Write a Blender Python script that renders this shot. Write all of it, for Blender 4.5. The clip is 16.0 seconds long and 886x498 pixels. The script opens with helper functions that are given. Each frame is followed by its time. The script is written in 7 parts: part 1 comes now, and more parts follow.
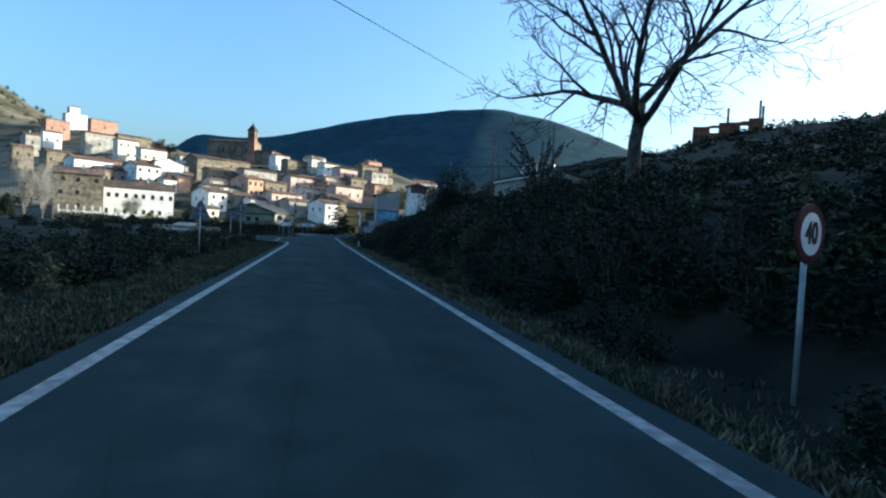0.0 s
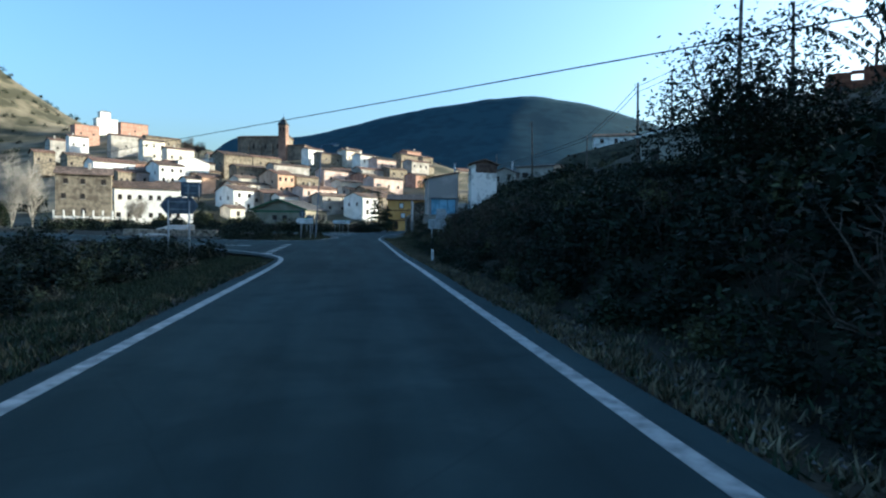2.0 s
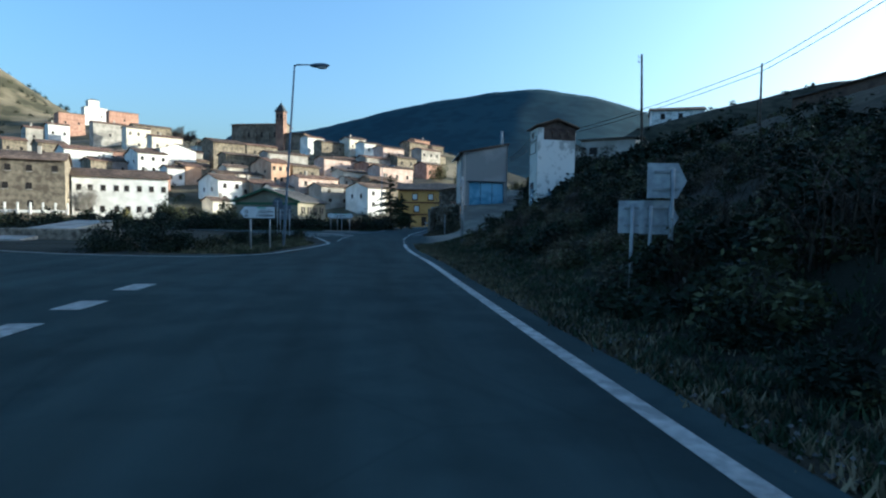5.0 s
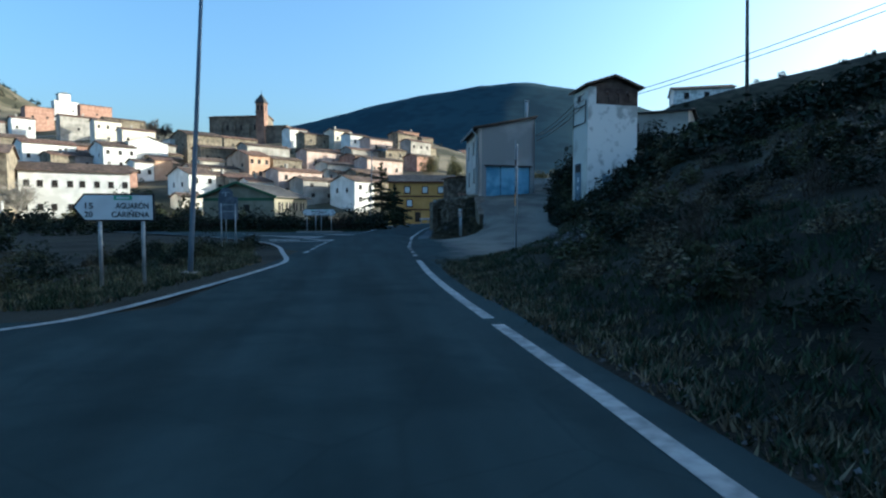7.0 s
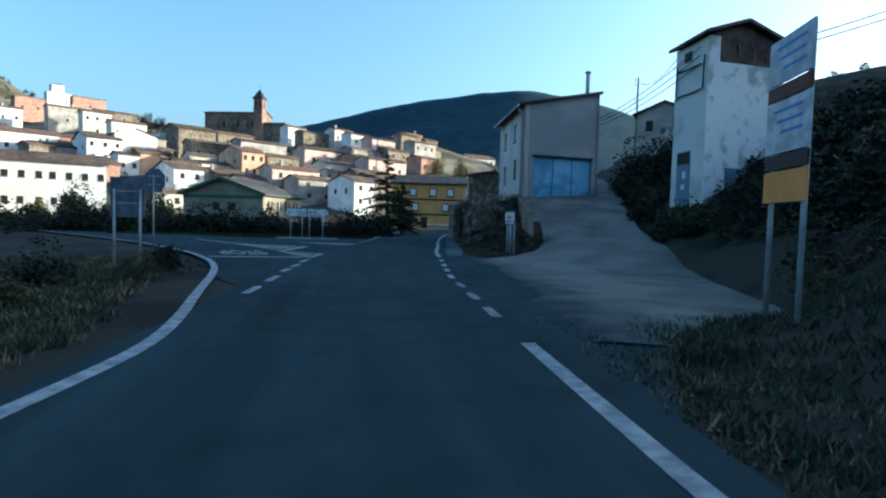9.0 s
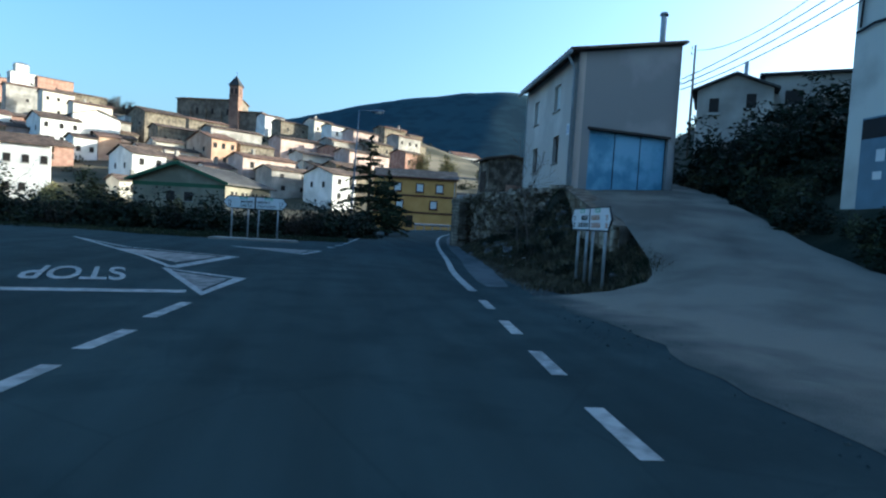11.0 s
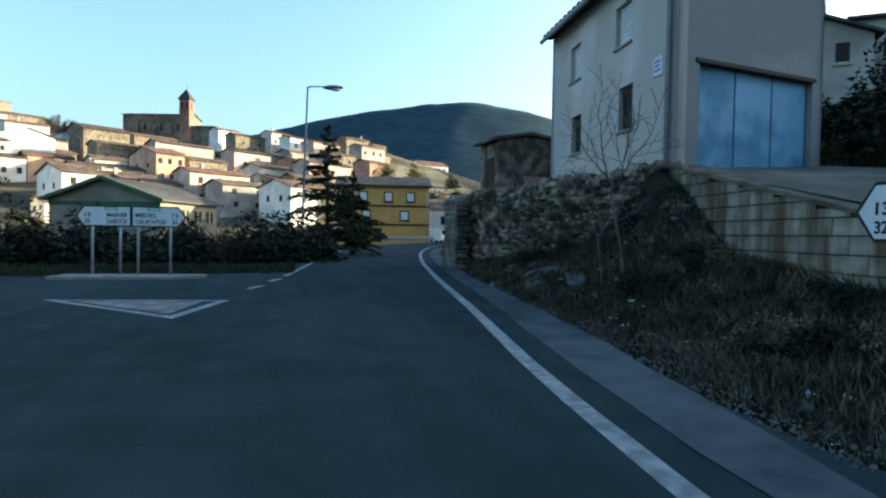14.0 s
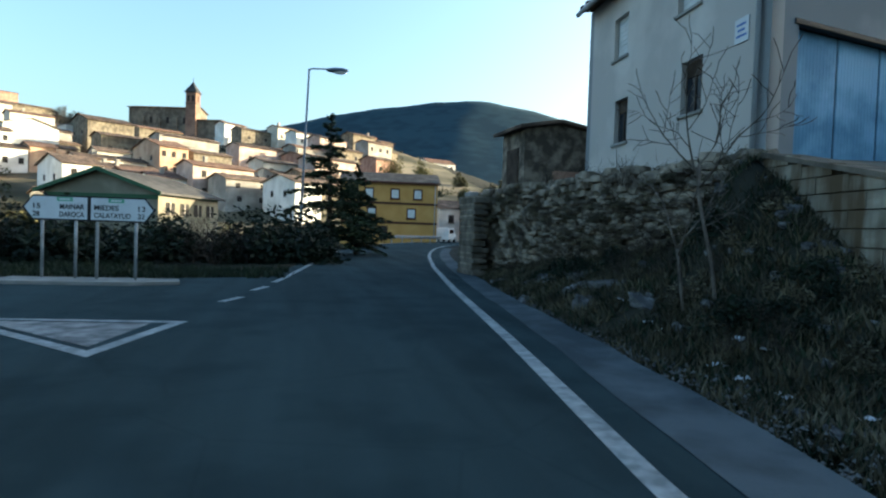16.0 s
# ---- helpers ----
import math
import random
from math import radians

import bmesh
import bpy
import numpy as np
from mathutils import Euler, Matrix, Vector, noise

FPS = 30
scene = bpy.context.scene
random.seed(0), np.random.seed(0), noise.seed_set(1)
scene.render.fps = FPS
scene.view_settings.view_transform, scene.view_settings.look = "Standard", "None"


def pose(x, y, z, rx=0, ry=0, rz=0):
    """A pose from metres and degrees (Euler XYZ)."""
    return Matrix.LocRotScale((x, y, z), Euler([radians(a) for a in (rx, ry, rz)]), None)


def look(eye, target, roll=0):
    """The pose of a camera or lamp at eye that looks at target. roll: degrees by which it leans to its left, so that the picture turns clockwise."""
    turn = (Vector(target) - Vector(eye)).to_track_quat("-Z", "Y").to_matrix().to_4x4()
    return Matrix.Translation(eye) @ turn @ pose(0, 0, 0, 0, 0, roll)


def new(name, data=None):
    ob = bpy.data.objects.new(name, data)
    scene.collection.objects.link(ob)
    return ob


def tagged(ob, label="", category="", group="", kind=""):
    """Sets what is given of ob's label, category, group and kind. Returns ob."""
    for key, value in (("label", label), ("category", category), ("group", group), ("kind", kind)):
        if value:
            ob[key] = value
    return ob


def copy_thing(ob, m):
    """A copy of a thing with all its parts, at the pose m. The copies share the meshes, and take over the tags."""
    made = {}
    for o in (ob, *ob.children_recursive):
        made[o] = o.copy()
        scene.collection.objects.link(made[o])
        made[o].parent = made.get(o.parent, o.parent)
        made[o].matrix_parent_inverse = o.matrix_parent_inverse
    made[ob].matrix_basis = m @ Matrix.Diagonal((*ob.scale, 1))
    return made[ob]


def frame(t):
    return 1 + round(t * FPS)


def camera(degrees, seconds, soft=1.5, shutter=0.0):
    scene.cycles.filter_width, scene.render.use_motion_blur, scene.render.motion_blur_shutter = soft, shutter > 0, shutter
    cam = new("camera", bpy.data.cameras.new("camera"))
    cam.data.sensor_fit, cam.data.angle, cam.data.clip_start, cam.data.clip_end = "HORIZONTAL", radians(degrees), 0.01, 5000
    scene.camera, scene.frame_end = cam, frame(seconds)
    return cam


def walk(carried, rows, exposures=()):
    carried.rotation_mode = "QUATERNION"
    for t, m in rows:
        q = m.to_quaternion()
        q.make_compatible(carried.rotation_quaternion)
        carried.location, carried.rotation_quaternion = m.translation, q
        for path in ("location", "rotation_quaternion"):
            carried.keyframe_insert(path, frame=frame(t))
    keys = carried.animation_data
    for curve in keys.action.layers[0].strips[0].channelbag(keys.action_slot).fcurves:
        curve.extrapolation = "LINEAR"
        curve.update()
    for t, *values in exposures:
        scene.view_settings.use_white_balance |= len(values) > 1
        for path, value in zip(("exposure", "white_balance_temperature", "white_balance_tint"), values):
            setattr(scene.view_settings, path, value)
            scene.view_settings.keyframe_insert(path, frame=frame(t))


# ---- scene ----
# exposure in stops, white balance in kelvin and tint
EXPOSURES = [(0.0, 1.65, 4850, 0), (2.0, 1.75, 4900, 0), (2.6, 1.95, 5250, 0), (3.2, 1.8, 5050, 0), (3.6, 1.6, 4850, 0), (6.5, 1.55, 4800, 0), (8.2, 1.7, 4850, 0), (10.5, 1.8, 4800, 0), (11.8, 1.9, 4950, 0), (12.4, 2.1, 5450, 0), (13.0, 2.15, 5550, 0), (16.0, 2.2, 5850, 0)]
cam = camera(74.0, 16.0, soft=2.2)
PATH = [
    (0, look((0.000, 0.000, 1.401), (2.116, 9.770, 1.145), 3.22)),
    (0.5, look((0.144, 7.063, 1.342), (2.041, 16.869, 0.849), 4.77)),
    (1, look((0.406, 14.540, 1.373), (2.101, 24.392, 1.109), 2.09)),
    (1.5, look((0.481, 21.449, 1.319), (1.989, 31.325, 0.905), 0.45)),
    (2, look((0.439, 26.538, 1.362), (1.915, 36.420, 0.956), 0.81)),
    (2.5, look((0.480, 30.824, 1.359), (1.910, 40.707, 0.835), 0.56)),
    (3, look((0.316, 35.314, 1.410), (1.743, 45.197, 0.881), 0.35)),
    (3.5, look((0.400, 40.496, 1.358), (1.818, 50.378, 0.771), 0.72)),
    (4, look((0.389, 44.477, 1.284), (1.791, 54.369, 0.868), 1.69)),
    (4.2, look((0.374, 45.987, 1.274), (1.764, 55.877, 0.759), 1.63)),
    (6.5, look((0.556, 63.379, 1.450), (2.129, 73.246, 1.031), -0.58)),
    (7, look((0.617, 65.999, 1.409), (2.235, 75.850, 0.834), 0.06)),
    (7.5, look((0.599, 69.178, 1.377), (2.121, 79.045, 0.817), 0.42)),
    (8, look((0.593, 71.854, 1.377), (2.106, 81.725, 0.863), 0.74)),
    (10.5, look((1.264, 86.449, 1.308), (3.192, 96.252, 0.869), 3.36)),
    (11, look((1.402, 88.544, 1.305), (3.403, 98.331, 0.840), 3.44)),
    (11.5, look((1.587, 90.863, 1.272), (3.680, 100.634, 0.881), 2.87)),
    (12, look((1.782, 92.684, 1.295), (3.933, 102.440, 0.864), 2.26)),
    (12.5, look((1.920, 94.513, 1.312), (4.124, 104.252, 0.771), 1.94)),
    (13, look((2.128, 96.016, 1.260), (4.442, 105.735, 0.833), 2.00)),
    (13.5, look((2.292, 97.369, 1.278), (4.793, 107.047, 0.971), 1.24)),
    (14, look((2.457, 98.350, 1.301), (4.992, 108.020, 1.045), 0.98)),
    (14.5, look((2.621, 99.223, 1.319), (5.181, 108.886, 1.038), 0.78)),
    (15, look((2.666, 99.839, 1.341), (5.210, 109.506, 1.062), 1.28)),
    (15.5, look((2.728, 100.507, 1.366), (5.229, 110.185, 1.083), 1.51)),
    (16, look((2.817, 101.032, 1.374), (5.269, 110.723, 1.092), 1.99)),
]
walk(cam, PATH, exposures=EXPOSURES)

# ---- daylight: a low sun from the right, clear winter sky ----
SUN_AZ, SUN_EL = 6.0, 11.5          # degrees from +x towards +y, and above the horizon
world = bpy.data.worlds.new("sky")
scene.world = world
world.use_nodes = True
wn = world.node_tree.nodes
sky = wn.new("ShaderNodeTexSky")
sky.sky_type = 'NISHITA'
sky.sun_disc = False
sky.sun_elevation = radians(SUN_EL)
sky.sun_rotation = radians(90 - SUN_AZ)
sky.air_density, sky.dust_density, sky.ozone_density = 1.15, 4.2, 2.3
wn["Background"].inputs["Strength"].default_value = 0.12
world.node_tree.links.new(sky.outputs[0], wn["Background"].inputs["Color"])
sun = new("sun", bpy.data.lights.new("sun", 'SUN'))
sun.data.energy, sun.data.angle, sun.data.color = 4.6, radians(0.5), (1.0, 0.79, 0.52)
sv = Vector((math.cos(radians(SUN_EL)) * math.cos(radians(SUN_AZ)), math.cos(radians(SUN_EL)) * math.sin(radians(SUN_AZ)), math.sin(radians(SUN_EL))))
sun.matrix_world = look(sv * 50, (0, 0, 0))

# ---- materials ----
def surf(name, c1, c2, scale=3.0, rough=0.8, bump=0.3, bump_scale=40.0, metal=0.0, big=0.25, spread=0.0, spec=0.12):
    """A weathered surface: two colours mixed by noise at two sizes, with fine relief."""
    m = bpy.data.materials.new(name)
    m.use_nodes = True
    nt = m.node_tree
    N, L = nt.nodes, nt.links
    b = N["Principled BSDF"]
    b.inputs["Roughness"].default_value, b.inputs["Metallic"].default_value = rough, metal
    b.inputs["Specular IOR Level"].default_value = spec
    geo = N.new("ShaderNodeTexCoord")
    n1, n2, n3 = (N.new("ShaderNodeTexNoise") for _ in range(3))
    for n, s in ((n1, scale), (n2, scale * 0.17), (n3, bump_scale)):
        n.inputs["Scale"].default_value, n.inputs["Detail"].default_value = s, 5.0
        L.new(geo.outputs["Object"], n.inputs["Vector"])
    mixn = N.new("ShaderNodeMath")
    mixn.operation = 'MULTIPLY_ADD'
    mixn.inputs[1].default_value = big
    L.new(n2.outputs["Fac"], mixn.inputs[0])
    L.new(n1.outputs["Fac"], mixn.inputs[2])
    ramp = N.new("ShaderNodeValToRGB")
    ramp.color_ramp.elements[0].position, ramp.color_ramp.elements[1].position = 0.38 + big * 0.5, 0.66 + big * 0.5
    ramp.color_ramp.elements[0].color, ramp.color_ramp.elements[1].color = (*c1, 1), (*c2, 1)
    L.new(mixn.outputs[0], ramp.inputs["Fac"])
    out = ramp.outputs["Color"]
    if spread:
        info = N.new("ShaderNodeObjectInfo")
        hsv = N.new("ShaderNodeHueSaturation")
        mr = N.new("ShaderNodeMapRange")
        mr.inputs["To Min"].default_value, mr.inputs["To Max"].default_value = 1 - spread, 1 + spread
        L.new(info.outputs["Random"], mr.inputs["Value"])
        L.new(mr.outputs[0], hsv.inputs["Value"])
        L.new(out, hsv.inputs["Color"])
        out = hsv.outputs["Color"]
    L.new(out, b.inputs["Base Color"])
    if bump:
        bp = N.new("ShaderNodeBump")
        bp.inputs["Strength"].default_value, bp.inputs["Distance"].default_value = bump, 0.03
        L.new(n3.outputs["Fac"], bp.inputs["Height"])
        L.new(bp.outputs["Normal"], b.inputs["Normal"])
    return m


def plain(name, c, rough=0.5, metal=0.0, k=0.85):
    """Paint or metal that is nearly even in colour, with faint dirt."""
    return surf(name, tuple(v * k for v in c), c, 2.5, rough, 0.08, 60.0, metal, 0.4)


def leaf_mat(name, c1, c2):
    m = surf(name, c1, c2, 1.5, 0.7, 0.0, 10, 0.0, 0.3, 0.25, 0.15)
    N, L = m.node_tree.nodes, m.node_tree.links
    g = N.new("ShaderNodeNewGeometry")
    hsv = N.new("ShaderNodeHueSaturation")
    mr = N.new("ShaderNodeMapRange")
    mr.inputs["To Min"].default_value, mr.inputs["To Max"].default_value = 0.55, 1.4
    L.new(g.outputs["Random Per Island"], mr.inputs["Value"])
    L.new(mr.outputs[0], hsv.inputs["Value"])
    b = N["Principled BSDF"]
    src = b.inputs["Base Color"].links[0].from_socket
    L.new(src, hsv.inputs["Color"])
    L.new(hsv.outputs["Color"], b.inputs["Base Color"])
    return m


M = {}
M["asphalt"] = surf("asphalt", (0.0190, 0.0312, 0.0348), (0.0248, 0.0395, 0.0435), 1.1, 0.9, 0.35, 160, big=0.9, spec=0.04)
_nt = M["asphalt"].node_tree                      # wheel tracks and long patches along the lane, and cracks
_c, _p1, _n1, _r1, _w, _r2, _h1, _h2 = (_nt.nodes.new(k) for k in ("ShaderNodeTexCoord", "ShaderNodeMapping", "ShaderNodeTexNoise", "ShaderNodeMapRange", "ShaderNodeTexVoronoi", "ShaderNodeMapRange", "ShaderNodeMath", "ShaderNodeHueSaturation"))
_p1.inputs["Scale"].default_value = (1.4, 0.10, 1.0)
_nt.links.new(_c.outputs["Object"], _p1.inputs["Vector"])
_nt.links.new(_p1.outputs[0], _n1.inputs["Vector"])
_n1.inputs["Scale"].default_value, _n1.inputs["Detail"].default_value = 1.0, 4.0
_r1.inputs["From Min"].default_value, _r1.inputs["From Max"].default_value = 0.3, 0.7
_r1.inputs["To Min"].default_value, _r1.inputs["To Max"].default_value = 0.80, 1.28
_nt.links.new(_n1.outputs["Fac"], _r1.inputs["Value"])
_w.feature = 'DISTANCE_TO_EDGE'
_w.inputs["Scale"].default_value = 0.55
_nt.links.new(_c.outputs["Object"], _w.inputs["Vector"])
_r2.inputs["From Min"].default_value, _r2.inputs["From Max"].default_value = 0.0, 0.012
_r2.inputs["To Min"].default_value, _r2.inputs["To Max"].default_value = 0.88, 1.0
_nt.links.new(_w.outputs["Distance"], _r2.inputs["Value"])
_h1.operation = 'MULTIPLY'
_nt.links.new(_r1.outputs[0], _h1.inputs[0])
_nt.links.new(_r2.outputs[0], _h1.inputs[1])
_nt.links.new(_h1.outputs[0], _h2.inputs["Value"])
_nt.links.new(_nt.nodes["Principled BSDF"].inputs["Base Color"].links[0].from_socket, _h2.inputs["Color"])
_nt.links.new(_h2.outputs["Color"], _nt.nodes["Principled BSDF"].inputs["Base Color"])
M["road_paint"] = surf("road_paint", (0.14, 0.155, 0.16), (0.29, 0.31, 0.31), 6.0, 0.6, 0.3, 120, big=0.5)
M["worn_paint"] = surf("worn_paint", (0.09, 0.09, 0.092), (0.25, 0.25, 0.24), 4.0, 0.7, 0.3, 120, big=0.7)
M["concrete"] = surf("concrete", (0.17, 0.165, 0.15), (0.30, 0.29, 0.27), 1.2, 0.85, 0.4, 50, big=0.6)
M["concrete_block"] = surf("concrete_block", (0.11, 0.092, 0.064), (0.31, 0.28, 0.22), 0.8, 0.85, 0.4, 50, big=0.6, spread=0.18)
_nt = M["concrete_block"].node_tree                # rusty stains that run down the wall
_g, _p, _n, _r, _m = (_nt.nodes.new(k) for k in ("ShaderNodeNewGeometry", "ShaderNodeMapping", "ShaderNodeTexNoise", "ShaderNodeMapRange", "ShaderNodeMix"))
_p.inputs["Scale"].default_value = (3.2, 3.2, 0.45)
_nt.links.new(_g.outputs["Position"], _p.inputs["Vector"])
_nt.links.new(_p.outputs[0], _n.inputs["Vector"])
_n.inputs["Scale"].default_value, _n.inputs["Detail"].default_value = 1.0, 5.0
_r.inputs["From Min"].default_value, _r.inputs["From Max"].default_value = 0.40, 0.62
_nt.links.new(_n.outputs["Fac"], _r.inputs["Value"])
_m.data_type = 'RGBA'
_m.inputs[6].default_value = (0.095, 0.068, 0.040, 1)
_nt.links.new(_r.outputs[0], _m.inputs[0])
_nt.links.new(_nt.nodes["Principled BSDF"].inputs["Base Color"].links[0].from_socket, _m.inputs[7])
_nt.links.new(_m.outputs[2], _nt.nodes["Principled BSDF"].inputs["Base Color"])
M["gutter"] = surf("gutter_concrete", (0.032, 0.043, 0.050), (0.068, 0.085, 0.095), 1.6, 0.85, 0.4, 50, big=0.7)
M["gravel"] = surf("gravel", (0.085, 0.085, 0.074), (0.155, 0.152, 0.130), 0.5, 0.9, 0.9, 45, big=0.8)
_nt = M["gravel"].node_tree                       # gravel thins out over the asphalt at its edge
_a, _n, _s, _r, _m = (_nt.nodes.new(k) for k in ("ShaderNodeAttribute", "ShaderNodeTexNoise", "ShaderNodeMath", "ShaderNodeMapRange", "ShaderNodeMix"))
_a.attribute_name = "dust"
_n.inputs["Scale"].default_value, _n.inputs["Detail"].default_value = 1.3, 6.0
_nt.links.new(_nt.nodes["Texture Coordinate"].outputs["Object"], _n.inputs["Vector"])
_nt.links.new(_a.outputs["Fac"], _s.inputs[0])
_nt.links.new(_n.outputs["Fac"], _s.inputs[1])
_r.inputs["From Min"].default_value, _r.inputs["From Max"].default_value = 0.5, 1.15
_nt.links.new(_s.outputs[0], _r.inputs["Value"])
_m.data_type = 'RGBA'
_m.inputs[6].default_value = (0.022, 0.0355, 0.039, 1)
_nt.links.new(_r.outputs[0], _m.inputs[0])
_nt.links.new(_nt.nodes["Principled BSDF"].inputs["Base Color"].links[0].from_socket, _m.inputs[7])
_nt.links.new(_m.outputs[2], _nt.nodes["Principled BSDF"].inputs["Base Color"])
# soil and turf near the road: the hill's shade is put into their dark colours
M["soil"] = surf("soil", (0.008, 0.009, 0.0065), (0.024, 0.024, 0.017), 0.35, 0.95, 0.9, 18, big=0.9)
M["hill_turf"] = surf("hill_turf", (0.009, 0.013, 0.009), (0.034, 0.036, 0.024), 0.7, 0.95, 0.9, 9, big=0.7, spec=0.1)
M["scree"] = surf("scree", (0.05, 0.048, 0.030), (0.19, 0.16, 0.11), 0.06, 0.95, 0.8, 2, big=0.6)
# the blue of the distance haze is put into the woods' base colour
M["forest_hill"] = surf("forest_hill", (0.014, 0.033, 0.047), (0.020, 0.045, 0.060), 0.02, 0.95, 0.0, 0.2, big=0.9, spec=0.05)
M["grass_dry"] = leaf_mat("grass_dry", (0.044, 0.039, 0.024), (0.125, 0.105, 0.066))
M["grass_green"] = leaf_mat("grass_green", (0.010, 0.019, 0.010), (0.029, 0.040, 0.019))
# near black: the bank's shade is put into the leaf colour too
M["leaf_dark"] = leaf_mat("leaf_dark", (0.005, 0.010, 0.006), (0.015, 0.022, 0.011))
M["leaf_olive"] = leaf_mat("leaf_olive", (0.03, 0.035, 0.016), (0.07, 0.072, 0.034))
M["leaf_yellow"] = leaf_mat("leaf_yellow", (0.09, 0.085, 0.03), (0.18, 0.16, 0.07))
M["needle"] = leaf_mat("needle", (0.012, 0.021, 0.011), (0.045, 0.058, 0.028))
M["twig"] = leaf_mat("twig", (0.024, 0.019, 0.014), (0.058, 0.046, 0.035))
M["bark"] = surf("bark", (0.03, 0.026, 0.022), (0.10, 0.088, 0.075), 3.0, 0.9, 0.8, 25)
M["bark_thin"] = surf("bark_thin", (0.06, 0.05, 0.042), (0.14, 0.12, 0.1), 3.0, 0.9, 0.5, 25)
M["bark_pale"] = surf("bark_pale", (0.14, 0.125, 0.105), (0.34, 0.31, 0.27), 2.0, 0.9, 0.5, 25)
M["rubble"] = surf("rubble", (0.07, 0.060, 0.047), (0.245, 0.205, 0.160), 2.5, 0.9, 0.7, 25, spread=0.35)
M["rock"] = surf("rock", (0.045, 0.046, 0.047), (0.14, 0.14, 0.138), 2.5, 0.9, 0.7, 20, spread=0.25)
M["mortar"] = surf("mortar", (0.07, 0.060, 0.047), (0.16, 0.138, 0.108), 2.5, 0.95, 0.8, 20)
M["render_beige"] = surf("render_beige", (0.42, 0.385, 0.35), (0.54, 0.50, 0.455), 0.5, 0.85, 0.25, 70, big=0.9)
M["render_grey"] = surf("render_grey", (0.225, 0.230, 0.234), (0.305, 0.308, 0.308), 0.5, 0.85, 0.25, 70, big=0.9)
M["whitewash"] = surf("whitewash", (0.38, 0.38, 0.36), (0.70, 0.69, 0.66), 2.2, 0.85, 0.3, 40, big=0.9)
M["white"] = surf("white_wall", (0.58, 0.56, 0.52), (0.74, 0.72, 0.68), 0.4, 0.85, 0.2, 20, big=0.8)
M["cream"] = surf("cream_wall", (0.50, 0.45, 0.37), (0.68, 0.62, 0.52), 0.4, 0.85, 0.2, 20, big=0.8)
M["grey"] = surf("grey_wall", (0.24, 0.22, 0.195), (0.38, 0.35, 0.31), 0.4, 0.85, 0.3, 12, big=0.8)
M["stone"] = surf("stone_wall", (0.115, 0.096, 0.072), (0.26, 0.22, 0.162), 0.9, 0.9, 0.6, 6, big=0.5)
M["brick"] = surf("brick_wall", (0.28, 0.16, 0.12), (0.42, 0.26, 0.19), 0.8, 0.9, 0.4, 8, big=0.6)
M["orange"] = surf("orange_wall", (0.42, 0.26, 0.17), (0.56, 0.38, 0.26), 0.5, 0.85, 0.2, 20, big=0.7)
M["pink"] = surf("pink_wall", (0.38, 0.28, 0.235), (0.54, 0.42, 0.36), 0.5, 0.85, 0.2, 20, big=0.7)
M["church"] = surf("church_stone", (0.10, 0.085, 0.068), (0.20, 0.17, 0.135), 0.5, 0.9, 0.5, 5, big=0.7)
M["yellow"] = surf("yellow_wall", (0.46, 0.25, 0.075), (0.54, 0.31, 0.10), 0.5, 0.85, 0.15, 30, big=0.7)
M["brown"] = surf("roof_tile", (0.055, 0.040, 0.031), (0.15, 0.105, 0.078), 1.2, 0.9, 0.7, 5, big=0.7, spread=0.3)
M["redroof"] = surf("red_roof_tile", (0.10, 0.06, 0.044), (0.20, 0.125, 0.09), 1.2, 0.9, 0.7, 5, big=0.7)
M["greyroof"] = surf("grey_roof", (0.04, 0.038, 0.037), (0.085, 0.08, 0.075), 1.0, 0.8, 0.3, 6, big=0.7)
M["trim_brown"] = plain("trim_brown", (0.09, 0.04, 0.025), 0.6)
M["trim_green"] = plain("trim_green", (0.05, 0.11, 0.06), 0.6)
M["dark_wood"] = surf("dark_wood", (0.025, 0.018, 0.013), (0.07, 0.05, 0.036), 3, 0.75, 0.4, 30)
M["pole_wood"] = surf("pole_wood", (0.06, 0.05, 0.042), (0.14, 0.12, 0.10), 3, 0.85, 0.5, 30)
M["glass_dark"] = plain("window_glass", (0.02, 0.024, 0.03), 0.08)
M["hole"] = plain("window_recess", (0.03, 0.026, 0.024), 0.7)
M["shutter_white"] = plain("shutter_white", (0.62, 0.62, 0.60), 0.5)
M["galv"] = surf("galvanised_steel", (0.20, 0.21, 0.22), (0.32, 0.33, 0.34), 4, 0.5, 0.1, 40, metal=0.35)
M["door_metal"] = surf("garage_metal", (0.13, 0.27, 0.40), (0.25, 0.43, 0.58), 1.5, 0.55, 0.1, 40, metal=0.15, big=0.8)
M["lamp_metal"] = plain("lamp_metal", (0.12, 0.15, 0.19), 0.5, 0.3)
M["sign_white"] = plain("sign_white", (0.60, 0.61, 0.62), 0.4, k=0.88)
M["sign_black"] = plain("sign_black", (0.02, 0.02, 0.022), 0.5)
M["sign_green"] = plain("sign_green", (0.10, 0.34, 0.20), 0.4)
M["sign_faded"] = plain("sign_faded", (0.40, 0.22, 0.14), 0.5)
M["sign_red"] = plain("sign_red", (0.05, 0.012, 0.018), 0.45)
# darker copy of sign_back: shade is put into the colour of these backs
M["sign_dull"] = surf("sign_dull", (0.07, 0.08, 0.10), (0.13, 0.145, 0.17), 4.0, 0.6, 0.1, 60, 0.1, 0.5)
M["sign_back"] = surf("sign_back", (0.26, 0.28, 0.30), (0.44, 0.46, 0.47), 5.0, 0.5, 0.1, 60, 0.2, 0.5)
M["wire"] = plain("wire", (0.02, 0.02, 0.02), 0.6)
M["porcelain"] = plain("porcelain", (0.10, 0.06, 0.045), 0.3)
M["litter"] = plain("litter", (0.42, 0.43, 0.45), 0.6)
